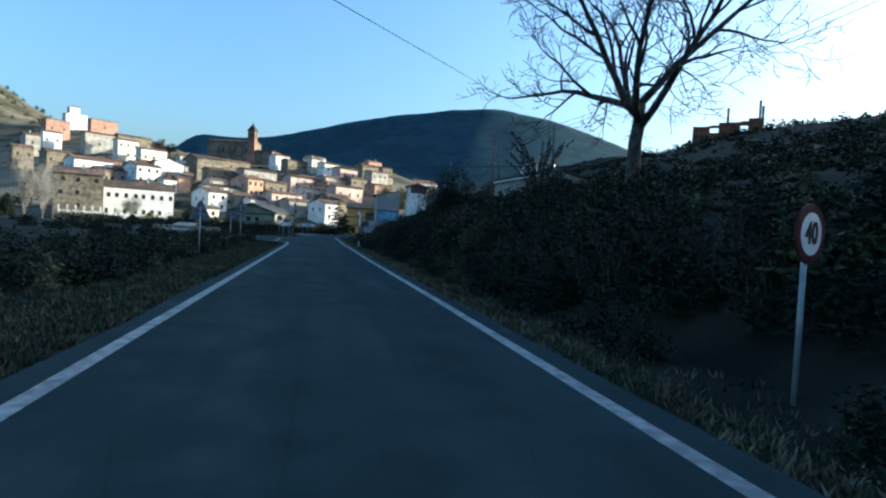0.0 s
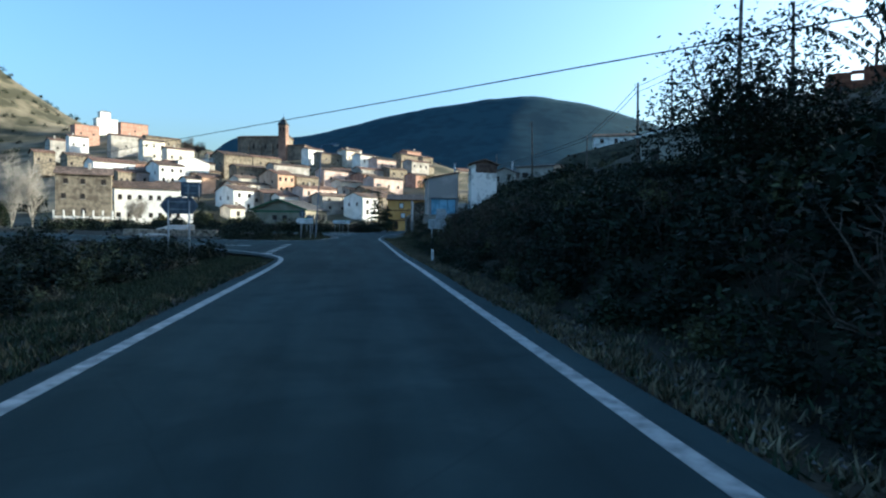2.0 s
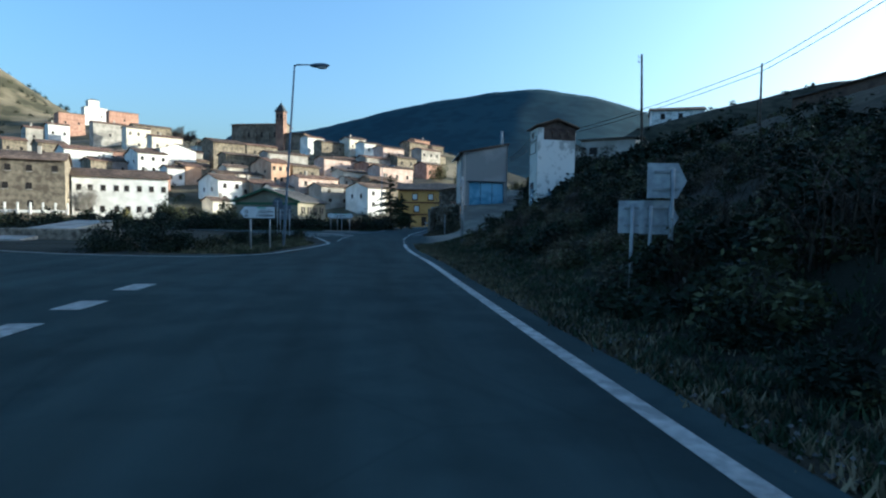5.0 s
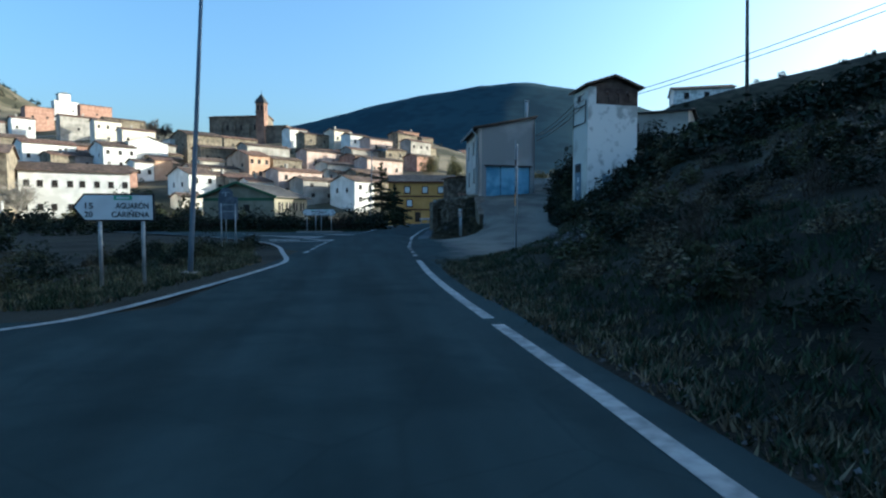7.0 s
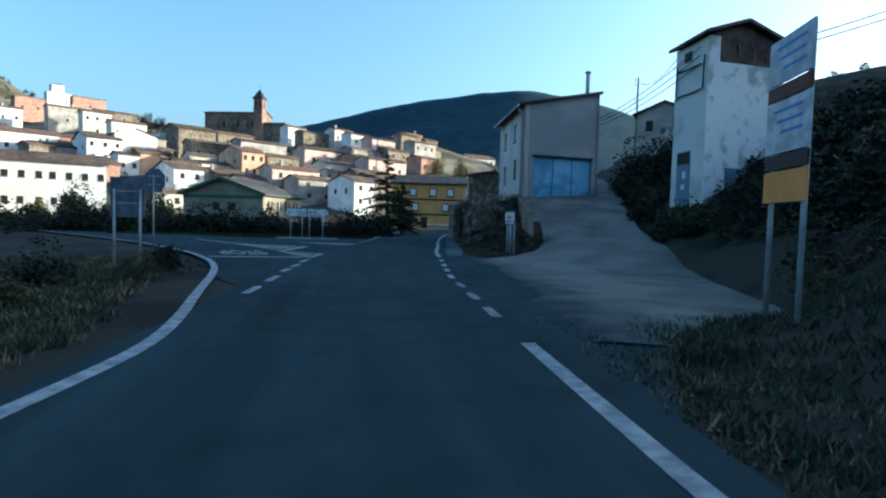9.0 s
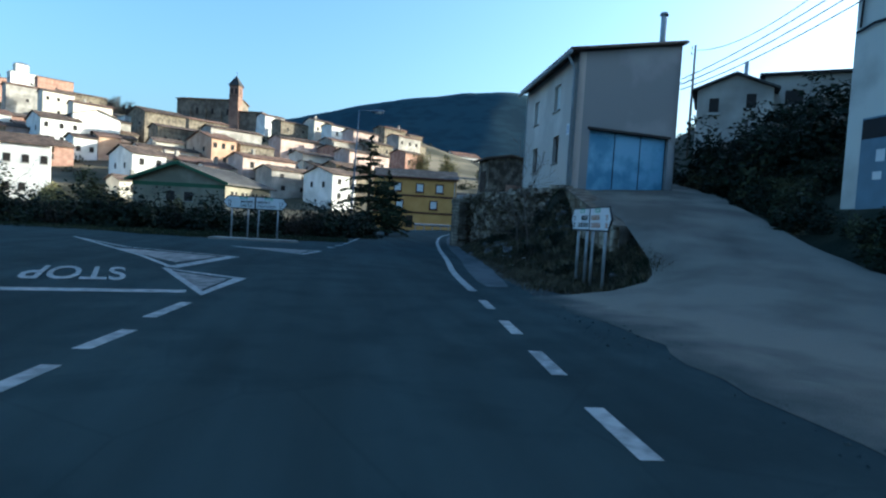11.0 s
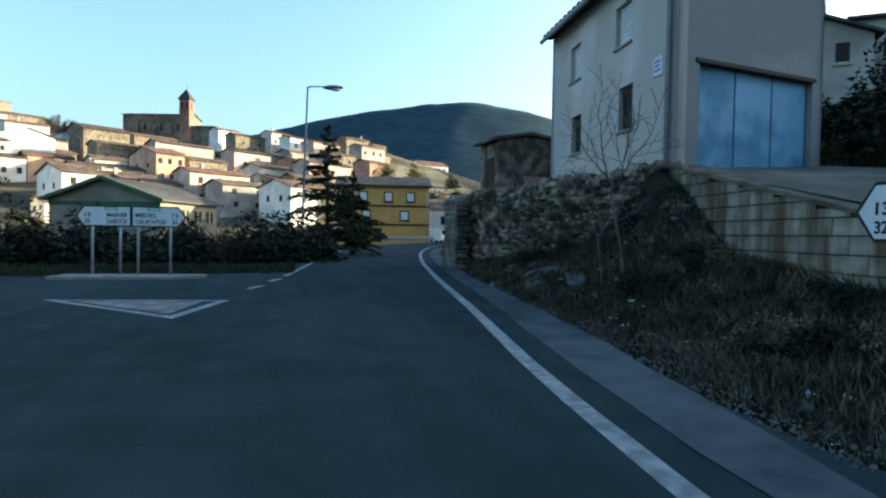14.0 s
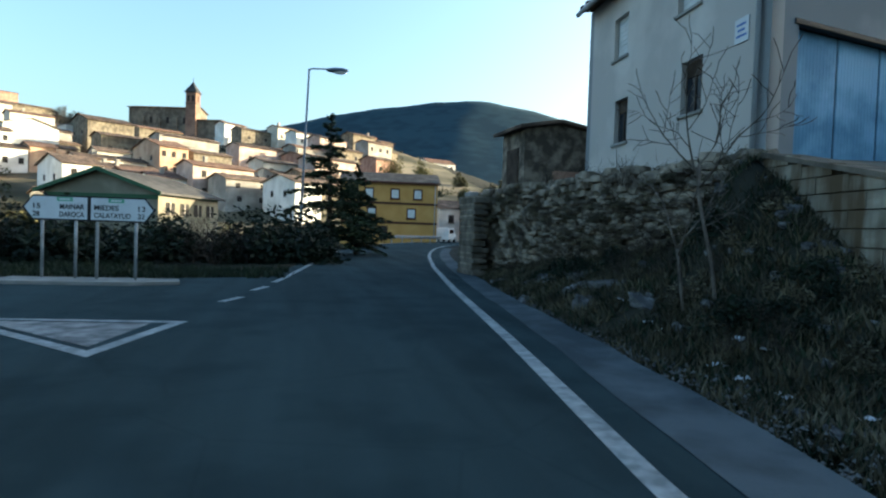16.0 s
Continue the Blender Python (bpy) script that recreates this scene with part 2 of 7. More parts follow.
M["rubber"] = plain("rubber", (0.02, 0.02, 0.02), 0.8)
M["van_white"] = plain("van_white", (0.78, 0.78, 0.78), 0.3)
M["pipe"] = plain("pipe", (0.36, 0.38, 0.40), 0.5)

# ---- building helpers ----
def obj(name, verts, faces, mat, parent=None, label="", smooth=False):
    me = bpy.data.meshes.new(name)
    me.from_pydata([tuple(v) for v in verts], [], [tuple(f) for f in faces])
    me.materials.append(mat)
    if smooth:
        me.polygons.foreach_set("use_smooth", [True] * len(me.polygons))
    me.update()
    ob = new(name, me)
    if parent is not None:
        ob.parent = parent
    if label:
        ob["label"] = label
    return ob


def part(name, bm, material, parent=None, label="", smooth=False):
    bmesh.ops.recalc_face_normals(bm, faces=bm.faces)
    me = bpy.data.meshes.new(name)
    bm.to_mesh(me)
    bm.free()
    me.materials.append(material)
    if smooth:
        me.polygons.foreach_set("use_smooth", [True] * len(me.polygons))
    ob = new(name, me)
    if parent is not None:
        ob.parent = parent
    if label:
        ob["label"] = label
    return ob


def again(ob, m, parent=None):
    """The same mesh once more, as an object of its own."""
    o = new(ob.name.split(".")[0], ob.data)
    o.parent = parent if parent is not None else ob.parent
    o.matrix_basis = m
    return o


def empty(name, x, y, z, rz=0.0):
    e = new(name)
    e.matrix_basis = pose(x, y, z, 0, 0, rz)
    return e


def add_box(bm, x0, x1, y0, y1, z0, z1, bevel=0.0, m=None):
    r = bmesh.ops.create_cube(bm, size=1.0)
    vs = r["verts"]
    for v in vs:
        v.co = Vector(((x0 + x1) / 2 + v.co.x * (x1 - x0), (y0 + y1) / 2 + v.co.y * (y1 - y0), (z0 + z1) / 2 + v.co.z * (z1 - z0)))
    if bevel:
        es = list({e for v in vs for e in v.link_edges})
        r2 = bmesh.ops.bevel(bm, geom=es, offset=bevel, segments=1, affect='EDGES', profile=0.5)
        vs = list({v for f in r2["faces"] for v in f.verts} | {v for v in vs if v.is_valid})
    if m is not None:
        bmesh.ops.transform(bm, matrix=m, verts=vs)
    return vs


def box(name, x0, x1, y0, y1, z0, z1, mat, parent=None, bevel=0.0, label="", m=None):
    bm = bmesh.new()
    add_box(bm, x0, x1, y0, y1, z0, z1, bevel, m)
    return part(name, bm, mat, parent, label)


def add_tube(bm, pts, radii, n=8, cap=True):
    """A tube of round section through the points."""
    pts = [Vector(p) for p in pts]
    rings = []
    up = Vector((0.31, 0.17, 0.93)).normalized()
    for i, p in enumerate(pts):
        d = (pts[min(i + 1, len(pts) - 1)] - pts[max(i - 1, 0)]).normalized()
        a = d.cross(up if abs(d.dot(up)) < 0.95 else Vector((1, 0, 0))).normalized()
        b = d.cross(a)
        r = radii[i] if hasattr(radii, "__len__") else radii
        rings.append([bm.verts.new(p + (a * math.cos(k * math.tau / n) + b * math.sin(k * math.tau / n)) * r) for k in range(n)])
    for q, w in zip(rings, rings[1:]):
        for k in range(n):
            bm.faces.new((q[k], q[(k + 1) % n], w[(k + 1) % n], w[k]))
    if cap:
        bm.faces.new(rings[0])
        bm.faces.new(rings[-1][::-1])


def tube(name, pts, radii, mat, parent=None, n=8, label="", smooth=True):
    bm = bmesh.new()
    add_tube(bm, pts, radii, n)
    return part(name, bm, mat, parent, label, smooth)


def prism(name, poly, z0, z1, mat, parent=None, label="", m=None):
    """A flat outline, drawn in x and y, raised from z0 to z1."""
    bm = bmesh.new()
    lo = [bm.verts.new((x, y, z0)) for x, y in poly]
    hi = [bm.verts.new((x, y, z1)) for x, y in poly]
    bm.faces.new(lo[::-1])
    bm.faces.new(hi)
    for i in range(len(poly)):
        j = (i + 1) % len(poly)
        bm.faces.new((lo[i], lo[j], hi[j], hi[i]))
    if m is not None:
        bmesh.ops.transform(bm, matrix=m, verts=bm.verts)
    return part(name, bm, mat, parent, label)


def words(text, height, mat, m, parent, name="lettering", squeeze=1.0, label="", bold=0.0, fit=None):
    """Raised lettering from the built-in font, centred, drawn in the x and y of m."""
    cu = bpy.data.curves.new("text", 'FONT')
    cu.body, cu.size, cu.align_x, cu.align_y, cu.extrude, cu.offset = text, height * 1.38, 'CENTER', 'CENTER', 0.002, bold
    tmp = bpy.data.objects.new("text", cu)
    me = bpy.data.meshes.new_from_object(tmp)
    bpy.data.objects.remove(tmp)
    bpy.data.curves.remove(cu)
    me.materials.clear()
    me.materials.append(mat)
    if fit:                                              # as wide as asked for
        xs = [v.co.x for v in me.vertices]
        squeeze = fit / (max(xs) - min(xs))
    me.transform(m @ Matrix.Diagonal((squeeze, 1, 1, 1)))
    ob = new(name, me)
    ob.parent = parent
    if label:
        ob["label"] = label
    return ob


def lerp(x, xs, ys):
    return np.interp(x, xs, ys)


def smooth(a, b, x):
    t = np.clip((x - a) / (b - a), 0, 1)
    return t * t * (3 - 2 * t)


def settle(frames):
    """Puts each built piece, with what hangs on it, into its own slanted frame."""
    for ob, m in frames:
        for o in (ob, *ob.children_recursive):
            o.data.transform(m)

# ---- the lie of the land ----
EDGE_Y = [-60, 12, 27, 36, 44, 52, 62, 70, 76, 80, 84, 92, 99.5, 101.5, 103.5, 106, 108, 115, 123.5, 132.5, 140, 150, 160, 175, 190]
EDGE_R = [2.55, 2.55, 2.42, 2.42, 2.42, 2.36, 2.45, 2.57, 2.5, 2.58, 2.82, 3.35, 4.28, 4.5, 4.76, 5.2, 5.55, 6.65, 8.15, 10.0, 11.8, 14.6, 18.0, 25.0, 34.0]
EDGE_L = [-2.05, -2.05, -2.05, -2.05, -2.05, -2.05, -2.05, -2.05, -1.7, -1.45, -1.2, -0.75, -0.3, -0.02, 0.26, 0.62, 0.9, 2.25, 3.4, 4.65, 5.75, 8.3, 11.4, 18.0, 27.0]


def x_right(y):
    return np.interp(y, EDGE_Y, EDGE_R)


def x_left(y):
    return np.interp(y, EDGE_Y, EDGE_L)


RAMP_FOOT, RAMP_WAY = np.array([7.2, 93.0]), np.array([0.36, 0.933])


def ramp_coords(x, y):
    """Distance up the drive from its foot, and to its right."""
    dx, dy = x - RAMP_FOOT[0], y - RAMP_FOOT[1]
    return dx * RAMP_WAY[0] + dy * RAMP_WAY[1], dx * RAMP_WAY[1] - dy * RAMP_WAY[0]


def ramp_height(s):
    return np.interp(s, [0, 3, 8, 13, 17.5, 22, 40], [0.0, 0.12, 1.0, 2.15, 2.92, 3.5, 6.0])


def ramp_fade(u, y):
    """How far the drive has begun to climb, at a distance from the road's line."""
    a, b = np.interp(y, [100, 106], [2.0, 1.0]), np.interp(y, [100, 106], [6.0, 4.0])
    return smooth(0.0, 1.0, (u - a) / (b - a))


def drive_left(s):
    return np.interp(s, [-9.5, -4, 1, 4.6, 5.4, 6.0, 6.6, 8, 11, 15, 17.5, 34], [-2.0, -4.6, -4.6, -4.2, -3.5, -2.5, -1.45, -1.35, -1.7, -2.9, -3.3, -2.0])


def drive_right(s):
    return np.interp(s, [-9.5, -4, 2, 7, 12, 17.5, 34], [2.2, 5.6, 4.7, 2.8, 2.3, 2.5, 2.5])


def wall_x(y):
    """The line of the old stone wall under the house."""
    return np.interp(y, [108.9, 121.0], [10.1, 9.0])


def block_x(y):
    """The line of the block wall that holds up the drive."""
    return np.interp(y, [103.2, 108.9], [9.2, 10.15])


def ripple(x, y, k):
    return (np.sin(x * 0.9 * k + 1.3) * np.cos(y * 0.7 * k) + 0.6 * np.sin(x * 2.1 * k + y * 1.7 * k) + 0.4 * np.cos(y * 3.3 * k - x * 2.9 * k)) * 0.5


def height(x, y):
    """The ground's height at places given as arrays."""
    u = x - x_right(y)
    # hill on the right: a bank by the road, then a long slope up to a ridge
    far_u = [17, 30, 60, 110, 180, 240, 1500]
    near = np.interp(u, [0.5, 1.4, 2.7, 4.2, 8.5] + far_u, [0, -0.15, -0.14, 1.1, 3.3, 5.0, 8.4, 16.4, 29.0, 47.0, 62.0, 62.0])
    low = np.interp(u, [1.4, 3.0, 6.0, 10.0, 17, 22, 30, 60, 110, 180, 240, 1500], [0, 0.5, 1.6, 3.1, 5.6, 7.6, 10.2, 19.0, 29.0, 47.0, 62.0, 62.0])
    w = smooth(52, 74, y)
    bank = near * (1 - w) + low * w
    # the drive up to the garage, with its mound on the road side
    s, t = ramp_coords(x, y)
    rz = ramp_height(s) * ramp_fade(u, y)
    side = np.where(t > 2.9, rz + np.clip(t - 2.9, 0, 5.0) * 0.62, rz)
    side = np.maximum(side, np.where(t > 8, low, 0))
    mound = np.clip((u - 2.7 + 1.2 * smooth(103, 108.5, y)) * 0.45, 0, 1.0) + np.clip(u - 4.4, 0, None) * 0.5
    mound2 = np.minimum(mound, rz)
    front = np.clip((u - 1.25) * 0.50, 0, 1.3)
    terrace = front + (np.minimum(rz, 2.86) - front) * smooth(0.15, 0.75, x - wall_x(y))
    heap = 1.5 * smooth(106.2, 108.9, y) * smooth(-1.5, -0.25, x - block_x(y)) * (1 - smooth(108.9, 110.5, y))
    left = np.where(y > 108.9, np.maximum(terrace, np.where(x < wall_x(y), front + heap, 0)), mound2 + heap * (x < block_x(y)) + (rz - mound2) * smooth(0.12, 0.8, x - block_x(y)))
    left = np.where(u < 1.2, 0, left)
    drive = np.where((t < drive_left(s) + 0.4) | (x < 11.0) & (y > 102), left, np.where(u < 2.2, -0.02, side - 0.06)) - 0.05
    wd = smooth(82, 87, y)
    right = bank * (1 - wd) + drive * wd
    past = np.interp(u, [2.0, 4.0, 9.0, 20, 30, 60, 110, 400, 1500], [0, 1.3, 3.0, 9.0, 15.0, 23.0, 27.0, 36.0, 36.0])
    wp = smooth(122, 134, y)
    right = right * (1 - wp) + past * wp
    right = right * (1 - 0.7 * smooth(185, 260, y))
    # the field on the left, lower than the road
    v = x_left(y) - x
    field = -np.interp(v, [0.8, 3.0, 8.0, 25.0, 60, 2000], [0.02, 0.25, 0.7, 1.1, 0.4, 0.4]) * (1 - smooth(46, 60, y) * (1 - smooth(130, 160, y)))
    field = field - np.interp(v, [0.9, 2.5], [0.0, 0.05]) * smooth(46, 60, y)
    z = np.where(u > 0, right, np.where(v > 0, field, 0.0))
    on_drive = (y > 82) & (y < 128) & (t > drive_left(s) - 0.3) & (t < drive_right(s) + 0.6)
    z = z + np.where(((u > 2.6) | (v > 3.0)) & ~on_drive, (ripple(x, y, 1.0) * 0.07 + ripple(x, y, 0.23) * 0.12) * np.where((v > 0) & (y > 44) & (y < 135) & (x > -60), 0.22, 1.0), 0.0)
    # the village hill
    dx, dy = x - 0.4, y - 46.0
    dist = np.hypot(dx, dy)
    az = np.degrees(np.arctan2(dx, dy))
    k = np.interp(az, [-60, -32, -24, -20, -10, 0, 8, 16, 30], [0.02, 0.10, 0.18, 0.20, 0.222, 0.245, 0.225, 0.12, 0.03])
    reach = np.clip(dist - 152, 0, np.interp(az, [-40, -30, -20, -12, 0, 8, 16, 40], [120, 330, 330, 240, 190, 160, 130, 80]))
    hill = k * reach - 13 * smooth(300, 380, dist) * np.exp(-((az + 8) / 5.5) ** 2)
    # stony hill to the far left
    hill = hill + np.exp(-((x + 345) / 92.0) ** 2 - ((y - 560) / 110.0) ** 2) * 118
    return z + np.where(y > 60, hill - 0.6 * smooth(140, 160, dist), 0.0) - 0.03


def grid_lines(stops):
    out = []
    for a, b, n in stops:
        out += [a + (b - a) * i / n for i in range(n)]
    return np.array(out + [stops[-1][1]])


gx = grid_lines([(-4000, -700, 6), (-700, -160, 27), (-160, -20, 40), (-20, -6, 14), (-6, 5, 30), (5, 13, 40), (13, 36, 40), (36, 130, 24), (130, 700, 19), (700, 4000, 6)])
gy = grid_lines([(-1500, -60, 6), (-60, -4, 12), (-4, 60, 80), (60, 130, 140), (130, 200, 46), (200, 520, 64), (520, 1000, 10), (1000, 4800, 8)])
GX, GY = np.meshgrid(gx, gy)
GZ = height(GX, GY)
nx_, ny_ = len(gx), len(gy)
idx = np.arange(nx_ * ny_).reshape(ny_, nx_)
quads = np.stack([idx[:-1, :-1], idx[:-1, 1:], idx[1:, 1:], idx[1:, :-1]], -1).reshape(-1, 4)
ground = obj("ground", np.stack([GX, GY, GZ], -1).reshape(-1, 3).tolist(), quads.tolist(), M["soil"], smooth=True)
tagged(ground, "bare brown soil with dry grass and stones, coloured darker where shaded", "ground", kind="structure")
# dry stony slope on the lit ground beyond, paler than the shade-dark soil nearby
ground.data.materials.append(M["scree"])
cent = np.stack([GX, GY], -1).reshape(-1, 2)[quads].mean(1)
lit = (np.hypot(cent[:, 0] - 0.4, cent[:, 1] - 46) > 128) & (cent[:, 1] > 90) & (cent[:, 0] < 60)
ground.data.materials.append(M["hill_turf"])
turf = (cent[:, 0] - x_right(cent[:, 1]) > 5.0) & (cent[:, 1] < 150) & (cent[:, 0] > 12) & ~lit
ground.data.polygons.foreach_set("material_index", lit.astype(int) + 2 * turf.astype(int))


def zat(x, y):
    return float(height(np.array([float(x)]), np.array([float(y)]))[0])


# wooded mountain behind the village: a long ridge with two shoulders
def mountain():
    nx, ny = 110, 26
    vs, fs = [], []
    for j in range(ny):
        f = j / (ny - 1)
        for i in range(nx):
            a = -34 + 76 * i / (nx - 1)
            top = np.mean([np.interp(a + q, [-34, -15, -12.5, -9, -5, 0.5, 3, 6, 8.5, 10.5, 14.6, 17.0, 21.3, 23.5, 25.7, 30, 42], [60, 120, 355, 340, 355, 424, 461, 494, 506, 521, 556, 546, 519, 490, 449, 380, 200]) for q in (-2.4, -1.6, -0.8, 0, 0.8, 1.6, 2.4)])
            r = 1150 + 1400 * f
            z = top * f ** 1.25 + 7 * noise.noise(Vector((a * 0.32, f * 4, 0))) * f + 3 * noise.noise(Vector((a * 1.3, f * 9, 3))) * f
            vs.append((r * math.sin(radians(a)), r * math.cos(radians(a)), z))
    for j in range(ny - 1):
        for i in range(nx - 1):
            k = j * nx + i
            fs.append((k, k + 1, k + nx + 1, k + nx))
    for i in range(nx):                                   # far side falls away
        vs.append((vs[(ny - 1) * nx + i][0] * 1.4, vs[(ny - 1) * nx + i][1] * 1.4, -20))
    for i in range(nx - 1):
        k = (ny - 1) * nx + i
        fs.append((k, k + 1, k + nx + 1, k + nx))
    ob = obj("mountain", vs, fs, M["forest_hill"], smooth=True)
    return tagged(ob, "long dark wooded mountain ridge behind the village, blue haze put into its colour", "mountain", kind="structure")


mountain()


# ---- road surfaces ----
def sheet(name, outline_a, outline_b, z, mat, label, category="road"):
    """A strip between two edges that have as many points each."""
    vs = [(x, y, z) for x, y in outline_a] + [(x, y, z) for x, y in outline_b]
    n = len(outline_a)
    return tagged(obj(name, vs, [(i, i + 1, n + i + 1, n + i) for i in range(n - 1)], mat), label, category, kind="structure")


ys = np.concatenate([np.linspace(-60, 84, 60), np.linspace(86, 190, 70)])
# the verge crumbles: uneven asphalt edge
er = [(x_right(y) + np.interp(y, [83, 86, 97, 100.5, 104], [0.42, 4.2, 3.2, 1.3, 0.85]) + 0.09 * ripple(y, y * 0.3, 1.6), y) for y in ys]
el = [(x_left(y) - 0.38 - 0.09 * ripple(y * 0.7, y, 1.4), y) for y in ys]
sheet("road", el, er, 0.0, M["asphalt"], "worn dark asphalt of a narrow two-way road")
# the mouths of the side roads
sheet("side_road", [(0.3, 44.2), (-2.6, 49.6), (-3.5, 51.6), (-7.3, 57.2), (-12.4, 63.9), (-30.3, 79.3), (-90, 119)],
      [(0.5, 78.0), (-1.5, 76.2), (-3.2, 74.6), (-7.0, 73.6), (-12.0, 75.0), (-30.0, 90.0), (-90, 132)], -0.006, M["asphalt"], "dark asphalt mouth of a side road")
sheet("side_road", [(1.5, 84.0), (-1.9, 91.0), (-3.6, 97.4), (-4.9, 100.2), (-9.5, 108.0), (-22, 124), (-60, 150)],
      [(4.5, 118.5), (-1.0, 116.6), (-3.4, 115.4), (-6.5, 116.2), (-12.0, 121.0), (-24, 133), (-62, 160)], -0.006, M["asphalt"], "dark asphalt mouth of the second side road")


def stripe(pts, w, mat=None, z=0.005, closed=False, name="road_marking", label="worn white paint line on the asphalt"):
    """A painted line of width w along the points."""
    p = [Vector((x, y)) for x, y in pts]
    n = len(p)
    A, B = [], []
    for i in range(n):
        a, b = (p[i - 1] if (i or closed) else p[i]), (p[(i + 1) % n] if (i < n - 1 or closed) else p[i])
        d1, d2 = ((p[i] - a).normalized() if a != p[i] else None), ((b - p[i]).normalized() if b != p[i] else None)
        d = ((d1 or d2) + (d2 or d1)).normalized()
        nn = Vector((-d.y, d.x))
        grow = 1.0 / max(0.45, nn.dot(Vector((-(d2 or d1).y, (d2 or d1).x))))
        A.append(p[i] + nn * w / 2 * grow)
        B.append(p[i] - nn * w / 2 * grow)
    vs = [(v.x, v.y, z) for v in A + B]
    fs = [(i, (i + 1) % n, n + (i + 1) % n, n + i) for i in range(n if closed else n - 1)]
    ob = obj(name, vs, fs, mat or M["road_paint"])
    return tagged(ob, label, "road marking", kind="structure")


def rounded(pts, times=2):
    """The same line with its corners cut, so that it curves."""
    for _ in range(times):
        q = [pts[0]]
        for (a, b), (c, d) in zip(pts, pts[1:]):
            q += [(a * 0.75 + c * 0.25, b * 0.75 + d * 0.25), (a * 0.25 + c * 0.75, b * 0.25 + d * 0.75)]
        pts = q + [pts[-1]]
    return pts


def along(f, y0, y1, step=1.5):
    n = max(2, int((y1 - y0) / step) + 1)
    return [(float(f(y)), y) for y in np.linspace(y0, y1, n)]


stripe(along(x_right, -60, 73.3), 0.17)
stripe(along(x_right, 73.75, 84.2), 0.17)
for a in (86.0, 87.85, 89.7, 91.55, 93.4, 95.25, 97.25):
    stripe(along(x_right, a, a + 0.95, 0.5), 0.15, M["worn_paint"] if a < 90 else None)
stripe(along(x_right, 99.5, 190), 0.17)
stripe(rounded([(-2.05, -60), (-2.05, 40), (-2.07, 45), (-2.18, 48.3), (-2.48, 50.4), (-3.05, 52.2), (-4.4, 54.7), (-6.6, 57.8), (-10.9, 63.3), (-24, 75)]), 0.17)
stripe(rounded([(-30, 89), (-12, 75.2), (-7, 73.2), (-4.5, 72.95), (-3.45, 74.0), (-2.9, 74.7), (-2.3, 77.3), (-1.75, 80.2), (-1.28, 83.2), (-1.2, 84.4), (-1.35, 86.0), (-1.75, 88.6), (-2.3, 92.8), (-3.1, 96.0), (-3.75, 97.6), (-4.75, 100.1), (-9.4, 108.0), (-20, 121)]), 0.17)
# give-way blocks across the first side road
for a, b in ((52.9, 53.8), (54.6, 55.35), (56.0, 56.7), (57.5, 58.3), (59.3, 60.2), (61.3, 62.2), (63.6, 64.6)):
    f = (a - 53) / 11.6
    stripe([(-3.42 - 0.35 * f, a), (-3.40 - 0.35 * f, b)], 0.42)
stripe([(-10.2, 65.9), (-6.1, 63.1)], 0.12)
stripe([(-9.4, 63.75), (-5.6, 61.6)], 0.12)
stripe([(-6.4, 62.8), (-5.7, 62.3)], 0.5)
# lane dashes along the crossing
for a, b, c, d in ((-0.92, 88.4, -0.84, 89.5), (-0.80, 90.4, -0.71, 91.6), (-0.74, 92.65, -0.63, 93.6), (-0.63, 94.15, -0.5, 95.05), (-0.52, 95.8, -0.37, 97.0),
                   (1.58, 112.1, 1.87, 112.9), (1.98, 114.1, 2.24, 115.0)):
    stripe([(a, b), (c, d)], 0.16)
stripe([(2.35, 116.0), (2.6, 117.5)] + along(x_left, 119, 190), 0.15)
stripe([(-3.55, 97.7), (-0.62, 98.1)], 0.34)
# painted islands
stripe([(-0.36, 97.95), (-0.1, 100.15), (-1.72, 101.45)], 0.22, closed=True)
stripe([(-1.7, 101.75), (-0.98, 105.5)], 0.32)
stripe([(-0.9, 105.4), (-4.3, 107.4), (-7.2, 111.4)], 0.13)
stripe([(-1.8, 102.0), (-3.0, 104.4), (-6.8, 110.8)], 0.13)
stripe([(-1.63, 110.2), (1.3, 109.8), (0.78, 107.72)], 0.17, closed=True)
tagged(obj("worn_island", [(-0.45, 98.35, 0.003), (-0.3, 100.0, 0.003), (-1.5, 101.0, 0.003)], [(0, 1, 2)], M["worn_paint"]), "faded grey paint inside a triangular marking", "road marking", kind="structure")
tagged(obj("worn_island", [(-1.2, 110.0, 0.003), (0.95, 109.7, 0.003), (0.68, 108.1, 0.003)], [(0, 1, 2)], M["worn_paint"]), "faded grey paint inside a triangular marking", "road marking", kind="structure")
tagged(obj("worn_island", [(-1.9, 103.0, 0.003), (-1.3, 105.3, 0.003), (-4.6, 107.0, 0.003)], [(0, 1, 2)], M["worn_paint"]), "faded grey paint inside a painted traffic island", "road marking", kind="structure")
stop_root = tagged(empty("stop_marking", 0, 0, 0), "white STOP letters painted on the asphalt, worn", "road marking", kind="structure")
words("STOP", 1.0, M["road_paint"], Matrix(((-0.47, 0.66, 0, -2.95), (-0.10, -2.15, 0, 100.3), (0, 0, 1, 0.006), (0, 0, 0, 1))), stop_root, bold=0.02)
